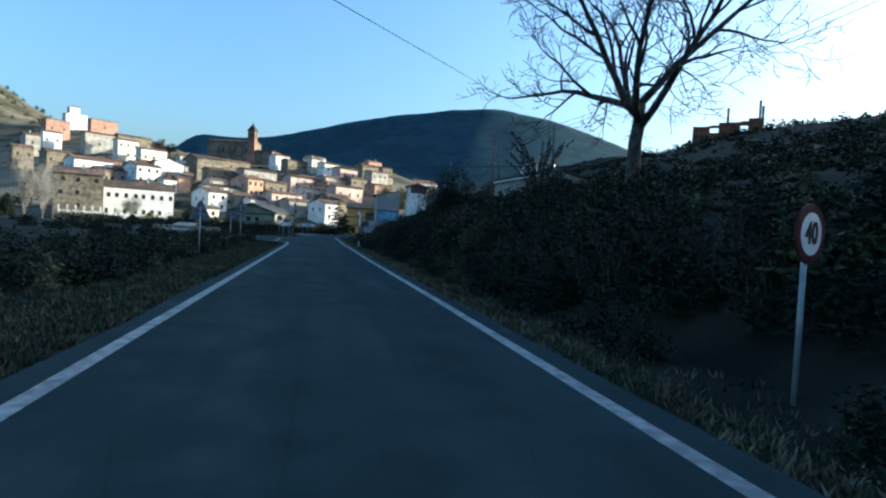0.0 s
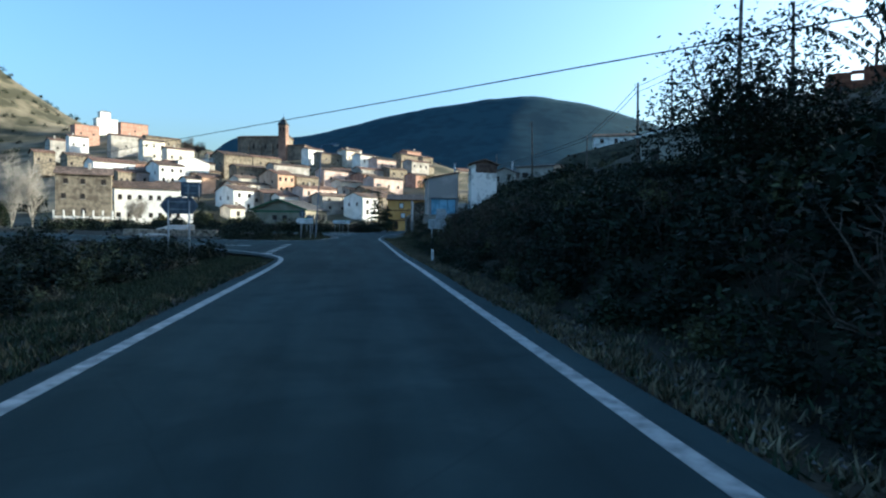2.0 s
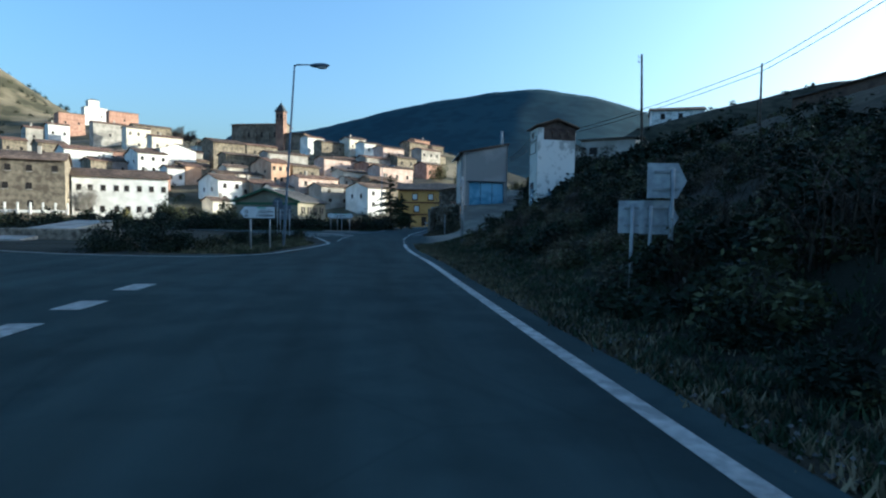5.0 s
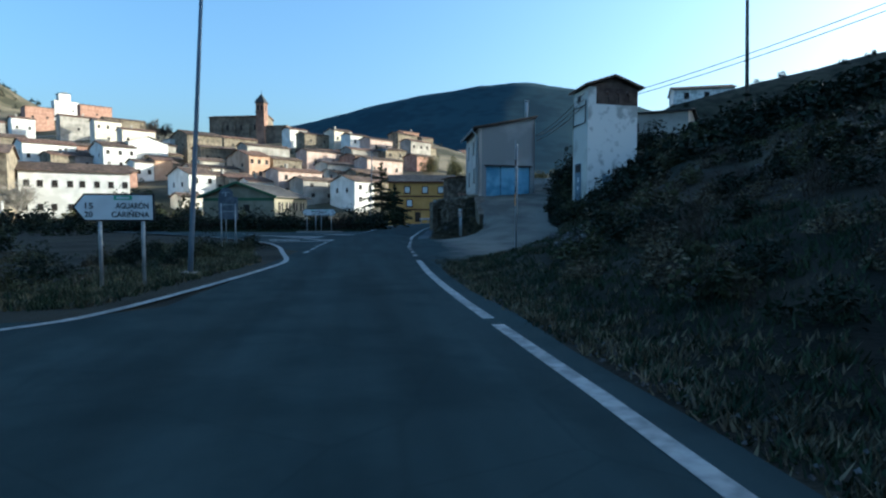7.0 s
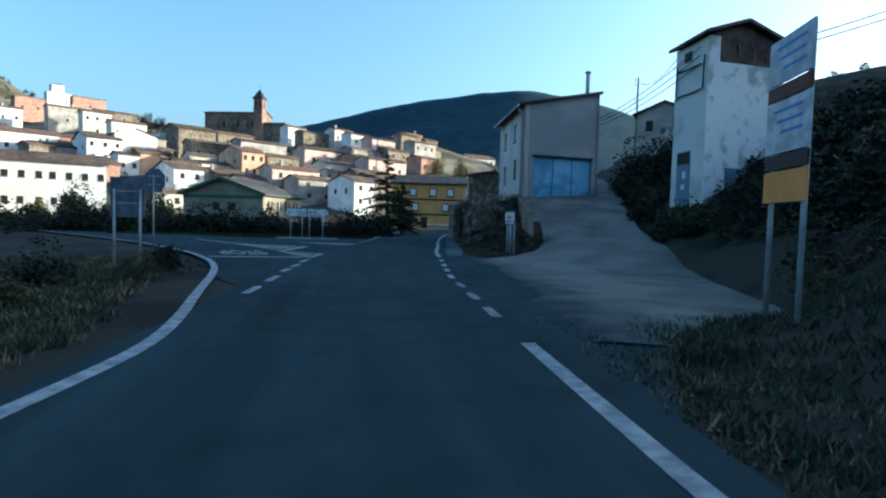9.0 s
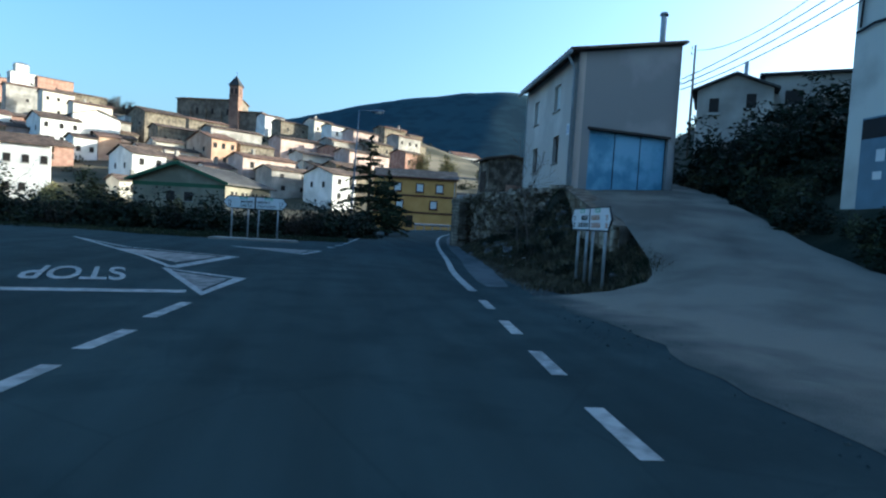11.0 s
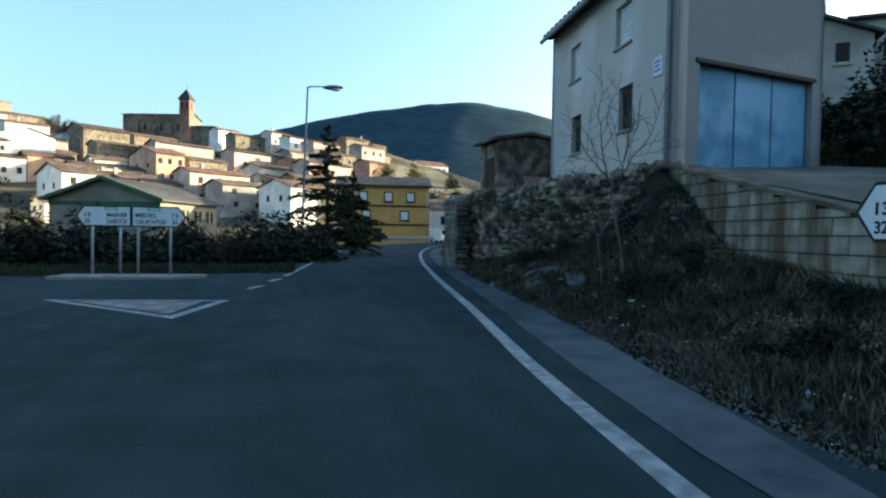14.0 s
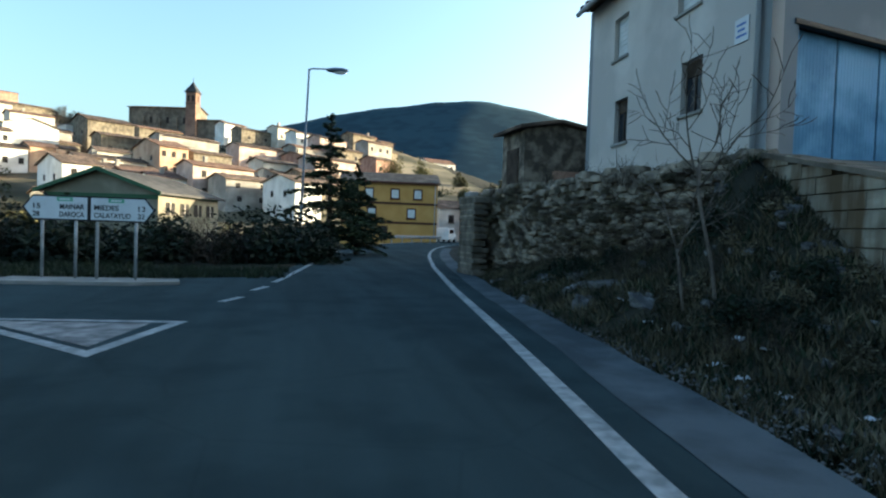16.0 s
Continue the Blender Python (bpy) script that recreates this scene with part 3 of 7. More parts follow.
# concrete gutter beside the right line
gy_ = np.linspace(100.3, 150, 48)
ga = [(x_right(y) + np.interp(y, [101, 105, 112, 150], [0.40, 0.45, 0.52, 0.7]) + 0.05 * ripple(y, y, 2.0), y) for y in gy_]
gb = [(x_right(y) + np.interp(y, [100.3, 101.5, 105, 112, 150], [0.90, 1.05, 1.24, 1.08, 1.4]) + 0.06 * ripple(y, 2 * y, 1.7), y) for y in gy_]
vs = [(x, y, 0.008) for x, y in ga] + [(x, y, 0.02) for x, y in gb] + [(x, y, -0.1) for x, y in gb]
n = len(ga)
gutter = obj("gutter", vs, [(i, i + 1, n + i + 1, n + i) for i in range(n - 1)] + [(n + i, n + i + 1, 2 * n + i + 1, 2 * n + i) for i in range(n - 1)], M["gutter"])
tagged(gutter, "cracked pale concrete gutter along the road edge", "gutter", kind="structure")


# the drive: gravel apron and worn concrete ramp, laid on the ground
def drive():
    vs, fs = [], []
    ss = np.linspace(-9.5, 34, 88)
    ts = np.linspace(-1, 1, 15)
    rows = 0
    for s in ss:
        lo, hi = float(drive_left(s)), float(drive_right(s))
        for k in range(6):                              # keep clear of the carriageway and of the retaining wall
            x, y = RAMP_FOOT + RAMP_WAY * s + np.array([RAMP_WAY[1], -RAMP_WAY[0]]) * lo
            lim = float(x_right(y)) + float(np.interp(y, [84, 88, 91, 96, 99], [0.6, 1.0, 1.5, 1.5, 0.9])) + 0.32 * ripple(y, y * 0.4, 1.9)
            if 102.5 < y < 109.0:
                lim = max(lim, float(block_x(y)) + 0.05)
            lo += max(0.0, lim - x) * 1.05
        if hi - lo < 0.4:
            continue
        rows += 1
        for q in ts:
            t = lo + (hi - lo) * (q + 1) / 2 + 0.12 * ripple(s, q * 3, 1.5) * max(q, 0)
            x = RAMP_FOOT[0] + RAMP_WAY[0] * s + RAMP_WAY[1] * t
            y = RAMP_FOOT[1] + RAMP_WAY[1] * s - RAMP_WAY[0] * t
            vs.append((x, y, max(float(ramp_height(s)), 0.0) * float(ramp_fade(x - x_right(y), y)) + 0.03 + 0.012 * ripple(x, y, 1.1) * (1 - abs(q)) + (-0.024 if abs(q) > 0.99 else 0.0)))
    for i in range(rows - 1):
        for j in range(len(ts) - 1):
            k = i * len(ts) + j
            fs.append((k, k + 1, k + len(ts) + 1, k + len(ts)))
    ob = obj("driveway", vs, fs, M["gravel"], smooth=True)
    dust = ob.data.attributes.new("dust", 'FLOAT', 'POINT')      # how thick the gravel lies over the asphalt
    dust.data.foreach_set("value", [float(np.clip((x - x_right(y) - 1.0) / 3.2, 0, 1) + 0.55 * smooth(95.5, 99.5, y) * smooth(1.4, 2.4, x - x_right(y))) for x, y, z in vs])
    return tagged(ob, "dusty gravel and worn concrete drive climbing to the garage", "driveway", kind="structure")


drive()

# ---- village houses on the hill ----
def gable_roof(name, w, d, h, rise, over, mat, parent, along_x=True, thick=0.18):
    """Two tiled slopes; the ridge runs along x, or along y."""
    bm = bmesh.new()
    if along_x:
        prof = [(-over, h - rise * over / (d / 2)), (d / 2, h + rise), (d + over, h - rise * over / (d / 2))]
        ends = (-over, w + over)
        pt = lambda e, q, dz: (e, q[0], q[1] + dz)
    else:
        prof = [(-over, h - rise * over / (w / 2)), (w / 2, h + rise), (w + over, h - rise * over / (w / 2))]
        ends = (-over, d + over)
        pt = lambda e, q, dz: (q[0], e, q[1] + dz)
    top = [[bm.verts.new(pt(e, q, thick)) for q in prof] for e in ends]
    low = [[bm.verts.new(pt(e, q, 0.02)) for q in prof] for e in ends]
    for i in range(2):
        bm.faces.new((top[0][i], top[0][i + 1], top[1][i + 1], top[1][i]))
        bm.faces.new((low[0][i], low[0][i + 1], low[1][i + 1], low[1][i]))
        for e in range(2):
            bm.faces.new((top[e][i], top[e][i + 1], low[e][i + 1], low[e][i]))
    for q in (0, 2):
        bm.faces.new((top[0][q], top[1][q], low[1][q], low[0][q]))
    return part(name, bm, mat, parent)


def body(w, d, h, rise, mat, parent, along_x=True, foot=4.0):
    """Walls with their gable ends, as one solid."""
    bm = bmesh.new()
    base = [bm.verts.new(p) for p in ((0, 0, -foot), (w, 0, -foot), (w, d, -foot), (0, d, -foot))]
    top = [bm.verts.new(p) for p in ((0, 0, h), (w, 0, h), (w, d, h), (0, d, h))]
    bm.faces.new(base[::-1])
    if rise:
        r = [bm.verts.new(p) for p in (((0, d / 2, h + rise), (w, d / 2, h + rise)) if along_x else ((w / 2, 0, h + rise), (w / 2, d, h + rise)))]
    for i in range(4):
        j = (i + 1) % 4
        f = [base[i], base[j], top[j], top[i]]
        if rise and along_x and i in (1, 3):
            f.insert(3, r[1] if i == 1 else r[0])
        if rise and not along_x and i in (0, 2):
            f.insert(3, r[0] if i == 0 else r[1])
        bm.faces.new(f)
    if rise:
        if along_x:
            bm.faces.new((top[0], top[1], r[1], r[0]))
            bm.faces.new((top[2], top[3], r[0], r[1]))
        else:
            bm.faces.new((top[0], r[0], r[1], top[3]))
            bm.faces.new((top[1], top[2], r[1], r[0]))
    else:
        bm.faces.new(top)
    return part("wall", bm, mat, parent)


WIN = {}


def far_window(parent, x, y, z, w, h, turn=0):
    """A recessed dark window with a raised surround; small and far off."""
    key = (round(w, 1), round(h, 1))
    m = pose(x, y, z, 0, 0, turn)
    if key not in WIN:
        bm = bmesh.new()
        add_box(bm, -w / 2, w / 2, -0.03, 0.06, 0, h)
        o = part("window", bm, M["hole"], parent)
        o.matrix_basis = m
        bm = bmesh.new()
        add_box(bm, -w / 2 - 0.1, w / 2 + 0.1, -0.1, 0.05, -0.14, -0.01)
        s = part("sill", bm, M["grey"], o)
        WIN[key] = (o, s)
        return o
    o = again(WIN[key][0], m, parent)
    again(WIN[key][1], Matrix.Identity(4), o)
    return o


HOUSE_LABEL = {"white": "whitewashed village house under a brown tile roof", "stone": "old brown stone house with a tile roof", "cream": "cream rendered house with a tile roof",
               "grey": "grey rendered house with a tile roof", "brick": "unplastered red brick building with a flat top", "orange": "small orange rendered house", "pink": "pinkish plastered house under brown tiles"}
hrng = random.Random(7)


def village_house(x, y, z, w, d, h, turn, wall, roof, nx, ny, kind):
    d = max(d, 6.5)
    root = empty("house", x, y, z, turn)
    tagged(root, HOUSE_LABEL[wall], "house", "houses of the village")
    rise = {"eave": 0.15 * d, "gable": 0.15 * w, "flat": 0.0, "hip": 0.0}[kind]
    body(w, d, h, rise, M[wall], root, kind != "gable")
    rm = M["redroof"] if hrng.random() < 0.22 else M[roof]
    if kind in ("eave", "gable"):
        gable_roof("roof", w, d, h, rise, 0.45, rm, root, kind == "eave")
    elif kind == "flat":
        bm = bmesh.new()
        add_box(bm, -0.25, w + 0.25, -0.25, d + 0.25, h - 0.05, h + 0.22)
        part("roof", bm, M["brown"] if wall == "brick" else M["grey"], root)
    else:
        bm = bmesh.new()
        vs = [bm.verts.new(p) for p in ((-0.4, -0.4, h), (w + 0.4, -0.4, h), (w + 0.4, d + 0.4, h), (-0.4, d + 0.4, h), (w / 2, d / 2, h + 1.4))]
        bm.faces.new(vs[:4])
        for i in range(4):
            bm.faces.new((vs[i], vs[(i + 1) % 4], vs[4]))
        part("roof", bm, M["brown"], root)
    if kind == "eave" and hrng.random() < 0.3:
        cx = w * hrng.uniform(0.2, 0.8)
        bm = bmesh.new()
        add_box(bm, cx - 0.35, cx + 0.35, d * 0.35, d * 0.35 + 0.7, h, h + rise + 1.0, 0.05)
        add_box(bm, cx - 0.42, cx + 0.42, d * 0.35 - 0.07, d * 0.35 + 0.77, h + rise + 1.0, h + rise + 1.14)
        part("chimney", bm, M["grey"], root)
    ww = min(1.0, w / max(nx, 1) * 0.42)
    for j in range(ny):
        for i in range(nx):
            if hrng.random() < 0.1:
                continue
            far_window(root, w * (i + 0.5) / nx + hrng.uniform(-0.3, 0.3), -0.01, h * (j + 0.34) / ny, ww, min(1.3, h / ny * 0.38))
    if d > 8 and ny:
        for i in range(2):
            far_window(root, -0.01, d * (0.3 + 0.4 * i), h * 0.55, 0.8, 1.1, 90)
    return root


village_house(-70.9, 180.2, 1.7, 11.8, 14.0, 10.8, 20, 'stone', 'brown', 3, 3, 'eave')
village_house(-62.5, 193.1, 0.7, 19.3, 14.0, 9.4, 22, 'white', 'brown', 8, 2, 'eave')
village_house(-98.0, 267.5, 16.8, 14.9, 12.4, 7.0, 37, 'white', 'brown', 4, 1, 'eave')
village_house(-73.1, 263.1, 15.4, 9.5, 14.0, 7.2, 37, 'white', 'brown', 3, 2, 'eave')
village_house(-68.5, 271.2, 17.3, 12.3, 2.2, 7.9, 37, 'white', 'brown', 0, 0, 'gable')
village_house(-62.7, 295.3, 22.9, 9.4, 1.7, 6.1, 37, 'white', 'brown', 2, 1, 'flat')
village_house(-125.5, 356.2, 36.6, 14.9, 3.8, 9.3, 37, 'grey', 'brown', 1, 1, 'eave')
village_house(-101.0, 329.7, 30.7, 10.2, 3.1, 9.6, 37, 'cream', 'brown', 3, 2, 'eave')
village_house(-87.6, 321.2, 28.8, 12.8, 2.8, 6.9, 37, 'cream', 'brown', 3, 1, 'eave')
village_house(-119.4, 389.4, 44.4, 19.8, 4.6, 5.8, 37, 'stone', 'brown', 4, 1, 'eave')
village_house(-157.5, 456.3, 59.4, 17.5, 4.8, 8.7, 37, 'brick', 'brown', 1, 1, 'flat')
village_house(-173.2, 426.1, 52.0, 13.7, 10.8, 9.3, 37, 'brick', 'brown', 2, 1, 'flat')
village_house(-183.5, 483.2, 65.1, 14.1, 8.3, 9.6, 37, 'white', 'brown', 2, 1, 'flat')
village_house(-182.1, 486.0, 73.7, 6.7, 6.9, 6.2, 37, 'white', 'brown', 1, 1, 'hip')
village_house(-149.2, 364.2, 38.3, 9.1, 7.1, 7.2, 37, 'white', 'brown', 2, 1, 'eave')
village_house(-149.6, 345.4, 34.1, 6.7, 9.9, 6.8, 37, 'grey', 'brown', 1, 1, 'eave')
village_house(-116.9, 289.6, 21.8, 9.0, 11.4, 6.2, 37, 'stone', 'brown', 3, 1, 'eave')
village_house(-58.6, 246.2, 11.4, 5.2, 2.4, 5.1, 37, 'white', 'brown', 2, 1, 'eave')
village_house(-54.3, 249.6, 12.2, 5.1, 2.3, 5.2, 37, 'orange', 'brown', 1, 1, 'eave')
village_house(-37.4, 219.0, 4.8, 6.8, 12.8, 6.7, 37, 'white', 'brown', 2, 2, 'eave')
village_house(-36.2, 207.8, 2.2, 4.7, 1.7, 3.3, 37, 'cream', 'brown', 1, 1, 'eave')
village_house(-42.7, 242.1, 10.3, 14.7, 2.9, 4.7, 37, 'cream', 'brown', 3, 1, 'eave')
village_house(-27.7, 248.7, 12.0, 6.8, 14.0, 7.1, 37, 'orange', 'brown', 3, 2, 'eave')
village_house(-54.7, 287.9, 21.2, 12.7, 14.0, 8.8, 37, 'stone', 'brown', 2, 1, 'eave')
village_house(-46.9, 272.8, 17.7, 13.1, 3.3, 6.2, 37, 'stone', 'brown', 3, 1, 'eave')
village_house(-32.3, 272.8, 17.8, 16.5, 2.6, 7.1, 37, 'grey', 'brown', 2, 1, 'eave')
village_house(-16.6, 223.8, 6.0, 13.4, 2.2, 6.9, 37, 'pink', 'brown', 3, 2, 'eave')
village_house(-10.1, 219.9, 5.1, 10.7, 3.2, 5.2, 37, 'grey', 'brown', 2, 2, 'eave')
village_house(2.7, 213.2, 3.8, 6.2, 10.2, 6.0, 37, 'white', 'brown', 2, 2, 'eave')
village_house(-12.1, 267.6, 17.0, 14.4, 2.2, 5.8, 37, 'pink', 'brown', 2, 1, 'eave')
village_house(2.6, 275.1, 19.4, 12.3, 4.0, 5.0, 37, 'grey', 'brown', 2, 1, 'eave')
village_house(7.2, 250.5, 13.4, 14.7, 2.5, 5.4, 37, 'pink', 'brown', 3, 1, 'eave')
village_house(2.5, 316.3, 29.8, 9.5, 2.1, 5.1, 37, 'white', 'brown', 2, 1, 'eave')
village_house(10.1, 299.8, 26.0, 11.5, 2.3, 5.3, 37, 'pink', 'brown', 2, 1, 'eave')
village_house(22.4, 315.4, 30.5, 11.0, 3.1, 5.1, 37, 'stone', 'brown', 3, 1, 'eave')
village_house(-4.2, 327.1, 32.2, 7.9, 2.7, 5.8, 37, 'cream', 'brown', 2, 1, 'eave')
village_house(-16.5, 322.9, 30.7, 13.3, 3.7, 5.1, 37, 'stone', 'brown', 2, 1, 'eave')
village_house(-23.5, 333.9, 33.2, 8.9, 3.5, 5.9, 37, 'white', 'brown', 1, 1, 'eave')
village_house(-21.9, 257.8, 14.3, 10.4, 2.7, 4.7, 37, 'stone', 'brown', 2, 1, 'eave')
village_house(-5.0, 250.6, 12.9, 10.4, 2.3, 4.2, 37, 'cream', 'brown', 2, 1, 'eave')
village_house(26.0, 298.7, 26.5, 11.0, 2.9, 4.2, 37, 'grey', 'brown', 3, 1, 'eave')
village_house(14.8, 279.8, 21.1, 9.8, 2.1, 4.0, 37, 'stone', 'brown', 2, 1, 'eave')
village_house(-64.6, 282.4, 19.9, 7.8, 3.3, 5.6, 37, 'grey', 'brown', 2, 1, 'eave')
village_house(-46.3, 308.8, 26.4, 14.2, 3.6, 5.3, 37, 'stone', 'brown', 2, 1, 'eave')
village_house(-135.2, 301.1, 24.4, 7.9, 9.6, 5.8, 37, 'stone', 'brown', 2, 1, 'eave')

# more roofs packed between the others
frng = random.Random(23)
for i in range(80):
    az_, d_ = radians(frng.uniform(-23, 7.5)), frng.uniform(175, 330)
    if d_ > 250 and -13 < math.degrees(az_) < -2 or math.degrees(az_) > 1 and i % 2:
        continue
    hx, hy = 0.4 + d_ * math.sin(az_), 46 + d_ * math.cos(az_)
    village_house(hx, hy, zat(hx, hy) + 0.3, frng.uniform(6, 11), frng.uniform(6, 9), frng.uniform(3.2, 5.6), 37 + frng.uniform(-12, 12),
                  frng.choice(["white", "cream", "stone", "stone", "pink", "grey", "grey", "stone", "brick"]), "brown", frng.choice([1, 2, 3]), 1, "eave")

# ---- the house with the garage ----
def skew(o, a, b):
    """A frame with x along a, y along b and z up, standing at o."""
    return Matrix(((a[0], b[0], 0, o[0]), (a[1], b[1], 0, o[1]), (0, 0, 1, o[2]), (0, 0, 0, 1)))


def wall_with_holes(name, length, z0, z1, holes, mat, parent, thick=0.3, top=None, m=None):
    """A wall along x at y from 0 to thick, with rectangular openings (x0, x1, z0, z1); top: its height at the far end."""
    bm = bmesh.new()
    top = z1 if top is None else top
    xs = sorted({0.0, length, *[h[0] for h in holes], *[h[1] for h in holes]})
    zs = sorted({z0, *[h[2] for h in holes], *[h[3] for h in holes]})
    cell = {}
    ht = lambda x: z1 + (top - z1) * x / length
    def inside(xa, xb, za, zb):
        return any(h[0] - 1e-6 <= xa and xb <= h[1] + 1e-6 and h[2] - 1e-6 <= za and zb <= h[3] + 1e-6 for h in holes)
    def v(x, y, z):
        k = (round(x, 4), y, round(z, 4))
        if k not in cell:
            cell[k] = bm.verts.new((x, y, z))
        return cell[k]
    for xa, xb in zip(xs, xs[1:]):
        for n, za in enumerate(zs):
            last = n == len(zs) - 1
            zb = None if last else zs[n + 1]
            if not last and inside(xa, xb, za, zb):
                continue
            za1, zb1 = (ht(xa), ht(xb)) if last else (zb, zb)
            for y in (0.0, thick):
                bm.faces.new((v(xa, y, za), v(xb, y, za), v(xb, y, zb1), v(xa, y, za1)))
    for h in holes:
        for (p, q) in (((h[0], h[2]), (h[1], h[2])), ((h[1], h[2]), (h[1], h[3])), ((h[1], h[3]), (h[0], h[3])), ((h[0], h[3]), (h[0], h[2]))):
            bm.faces.new([bm.verts.new((p[0], 0, p[1])), bm.verts.new((q[0], 0, q[1])), bm.verts.new((q[0], thick, q[1])), bm.verts.new((p[0], thick, p[1]))])
    for a, b in (((0, z0), (0, z1)), ((length, z0), (length, top)), ((0, z1), (length, top))):
        bm.faces.new([bm.verts.new((a[0], 0, a[1])), bm.verts.new((b[0], 0, b[1])), bm.verts.new((b[0], thick, b[1])), bm.verts.new((a[0], thick, a[1]))])
    bmesh.ops.remove_doubles(bm, verts=bm.verts, dist=0.001)
    ob = part(name, bm, mat, parent)
    if m is not None:
        ob.matrix_basis = m
    return ob


def garage_house():
    root = empty("garage_house", 0, 0, 0)
    tagged(root, "two-storey beige rendered house with a blue metal garage door", "house")
    o, e1, e2 = (10.36, 109.25, 2.6), (0.987, 0.157), (0.085, 0.996)
    F_ = []
    W, D, eave, ridge = 4.7, 7.3, 5.28, 6.25
    front = skew(o, e1, e2)
    side = skew((o[0] + e2[0] * D, o[1] + e2[1] * D, o[2]), (-e2[0], -e2[1]), e1)
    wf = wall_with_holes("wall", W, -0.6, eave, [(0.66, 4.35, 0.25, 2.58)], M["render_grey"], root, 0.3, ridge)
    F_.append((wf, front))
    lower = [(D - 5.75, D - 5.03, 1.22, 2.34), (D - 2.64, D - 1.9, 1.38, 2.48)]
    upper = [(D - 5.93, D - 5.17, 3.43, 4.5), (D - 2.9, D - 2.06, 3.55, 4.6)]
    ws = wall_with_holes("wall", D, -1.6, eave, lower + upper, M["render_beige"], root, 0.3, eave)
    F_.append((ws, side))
    for a, b in (((W, 0), (W, D)), ((0, D), (W, D))):
        bm = bmesh.new()
        za, zb = (ridge, ridge) if a[0] == W and b[0] == W else (eave, ridge)
        ps = [(a[0], a[1], -0.6), (b[0], b[1], -0.6), (b[0], b[1], zb), (a[0], a[1], za)]
        n = Vector((b[1] - a[1], a[0] - b[0], 0)).normalized() * 0.25
        q = [bm.verts.new(p) for p in ps] + [bm.verts.new(Vector(p) - n) for p in ps]
        bm.faces.new(q[:4]); bm.faces.new(q[4:])
        for i in range(4):
            bm.faces.new((q[i], q[(i + 1) % 4], q[4 + (i + 1) % 4], q[4 + i]))
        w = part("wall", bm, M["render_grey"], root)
        F_.append((w, front))
    # roof: one slope of curved tiles over a thin slab
    n = 22
    for i in range(n):
        bm = bmesh.new()
        y0, y1 = -0.28 + (D + 0.5) * i / n, -0.28 + (D + 0.5) * (i + 1) / n
        for f, dz in ((0.0, 0.10), (0.5, 0.17)):
            ya, yb = y0 + (y1 - y0) * f, y0 + (y1 - y0) * (f + 0.5)
            add_box(bm, -0.42, W + 0.15, ya, yb, 0.02, dz, 0, Matrix.Translation((0, 0, eave)) @ Matrix(((1, 0, 0, 0), (0, 1, 0, 0), ((ridge - eave) / W, 0, 1, 0), (0, 0, 0, 1))))
        r = part("roof_tile", bm, M["brown"], root)
        F_.append((r, front))
    g = tube("gutter", [(-0.47, -0.3, eave - 0.14), (-0.47, D + 0.25, eave - 0.14)], 0.07, M["pipe"], root)
    F_.append((g, front))
    dp = tube("downpipe", [(-0.45, 0.12, eave - 0.16), (-0.2, 0.2, eave - 0.45), (-0.09, 0.24, eave - 0.6), (-0.09, 0.24, 0.3)], 0.05, M["pipe"], root, label="grey plastic downpipe")
    F_.append((dp, front))
    ch = tube("chimney", [(W - 0.5, 0.9, ridge - 0.2), (W - 0.5, 0.9, ridge + 1.35)], 0.13, M["pipe"], root, 12, "grey metal flue pipe")
    F_.append((ch, front))
    cap = tube("chimney_cap", [(W - 0.5, 0.9, ridge + 1.38), (W - 0.5, 0.9, ridge + 1.48)], [0.2, 0.17], M["pipe"], ch, 12)
    # garage door: three ribbed leaves under a dark lintel
    door = box("garage_door", 0.64, 4.37, 0.20, 0.24, 0.2, 2.6, M["sign_black"], root)
    F_.append((door, front))
    for i in range(3):
        bm = bmesh.new()
        x0 = 0.70 + i * 1.215
        x1 = x0 + 1.16
        add_box(bm, x0, x1, 0.17, 0.205, 0.27, 2.5)
        k = 13
        for j in range(k):
            xa = x0 + (x1 - x0) * (j + 0.2) / k
            add_box(bm, xa, xa + 0.03, 0.164, 0.172, 0.3, 2.47)
        lf = part("leaf", bm, M["door_metal"], door, "ribbed blue-grey metal leaf")
    lt = box("lintel", 0.55, 4.45, -0.035, 0.12, 2.5, 2.6, M["sign_black"], root, 0.01)
    F_.append((lt, front))
    for (xa, xb, za, zb), kind in [(h, "dark") for h in lower] + [(h, "blind") for h in upper]:
        w = box("window", xa, xb, 0.16, 0.19, za, zb, M["dark_wood"] if kind == "dark" else M["shutter_white"], root)
        F_.append((w, side))
        if kind == "dark":
            box("pane", xa + 0.06, xb - 0.06, 0.14, 0.158, za + 0.06, zb - 0.35, M["glass_dark"], w)
            box("blind", xa + 0.05, xb - 0.05, 0.12, 0.155, zb - 0.33, zb - 0.02, M["dark_wood"], w)
            box("bar", (xa + xb) / 2 - 0.025, (xa + xb) / 2 + 0.025, 0.115, 0.14, za + 0.04, zb - 0.33, M["dark_wood"], w)
        else:
            for j in range(9):
                z = za + (zb - za) * j / 9
                box("slat", xa + 0.03, xb - 0.03, 0.135, 0.158, z + 0.01, z + (zb - za) / 9 - 0.006, M["shutter_white"], w)
        box("sill", xa - 0.07, xb + 0.07, -0.06, 0.16, za - 0.07, za - 0.004, M["concrete"], w, 0.01)
    pl = box("plaque", D - 0.92, D - 0.54, -0.03, -0.004, 2.32, 2.76, M["sign_white"], root, 0.006, "small white street plaque with blue writing")
    F_.append((pl, side))
    blue = M["plaque_blue"]
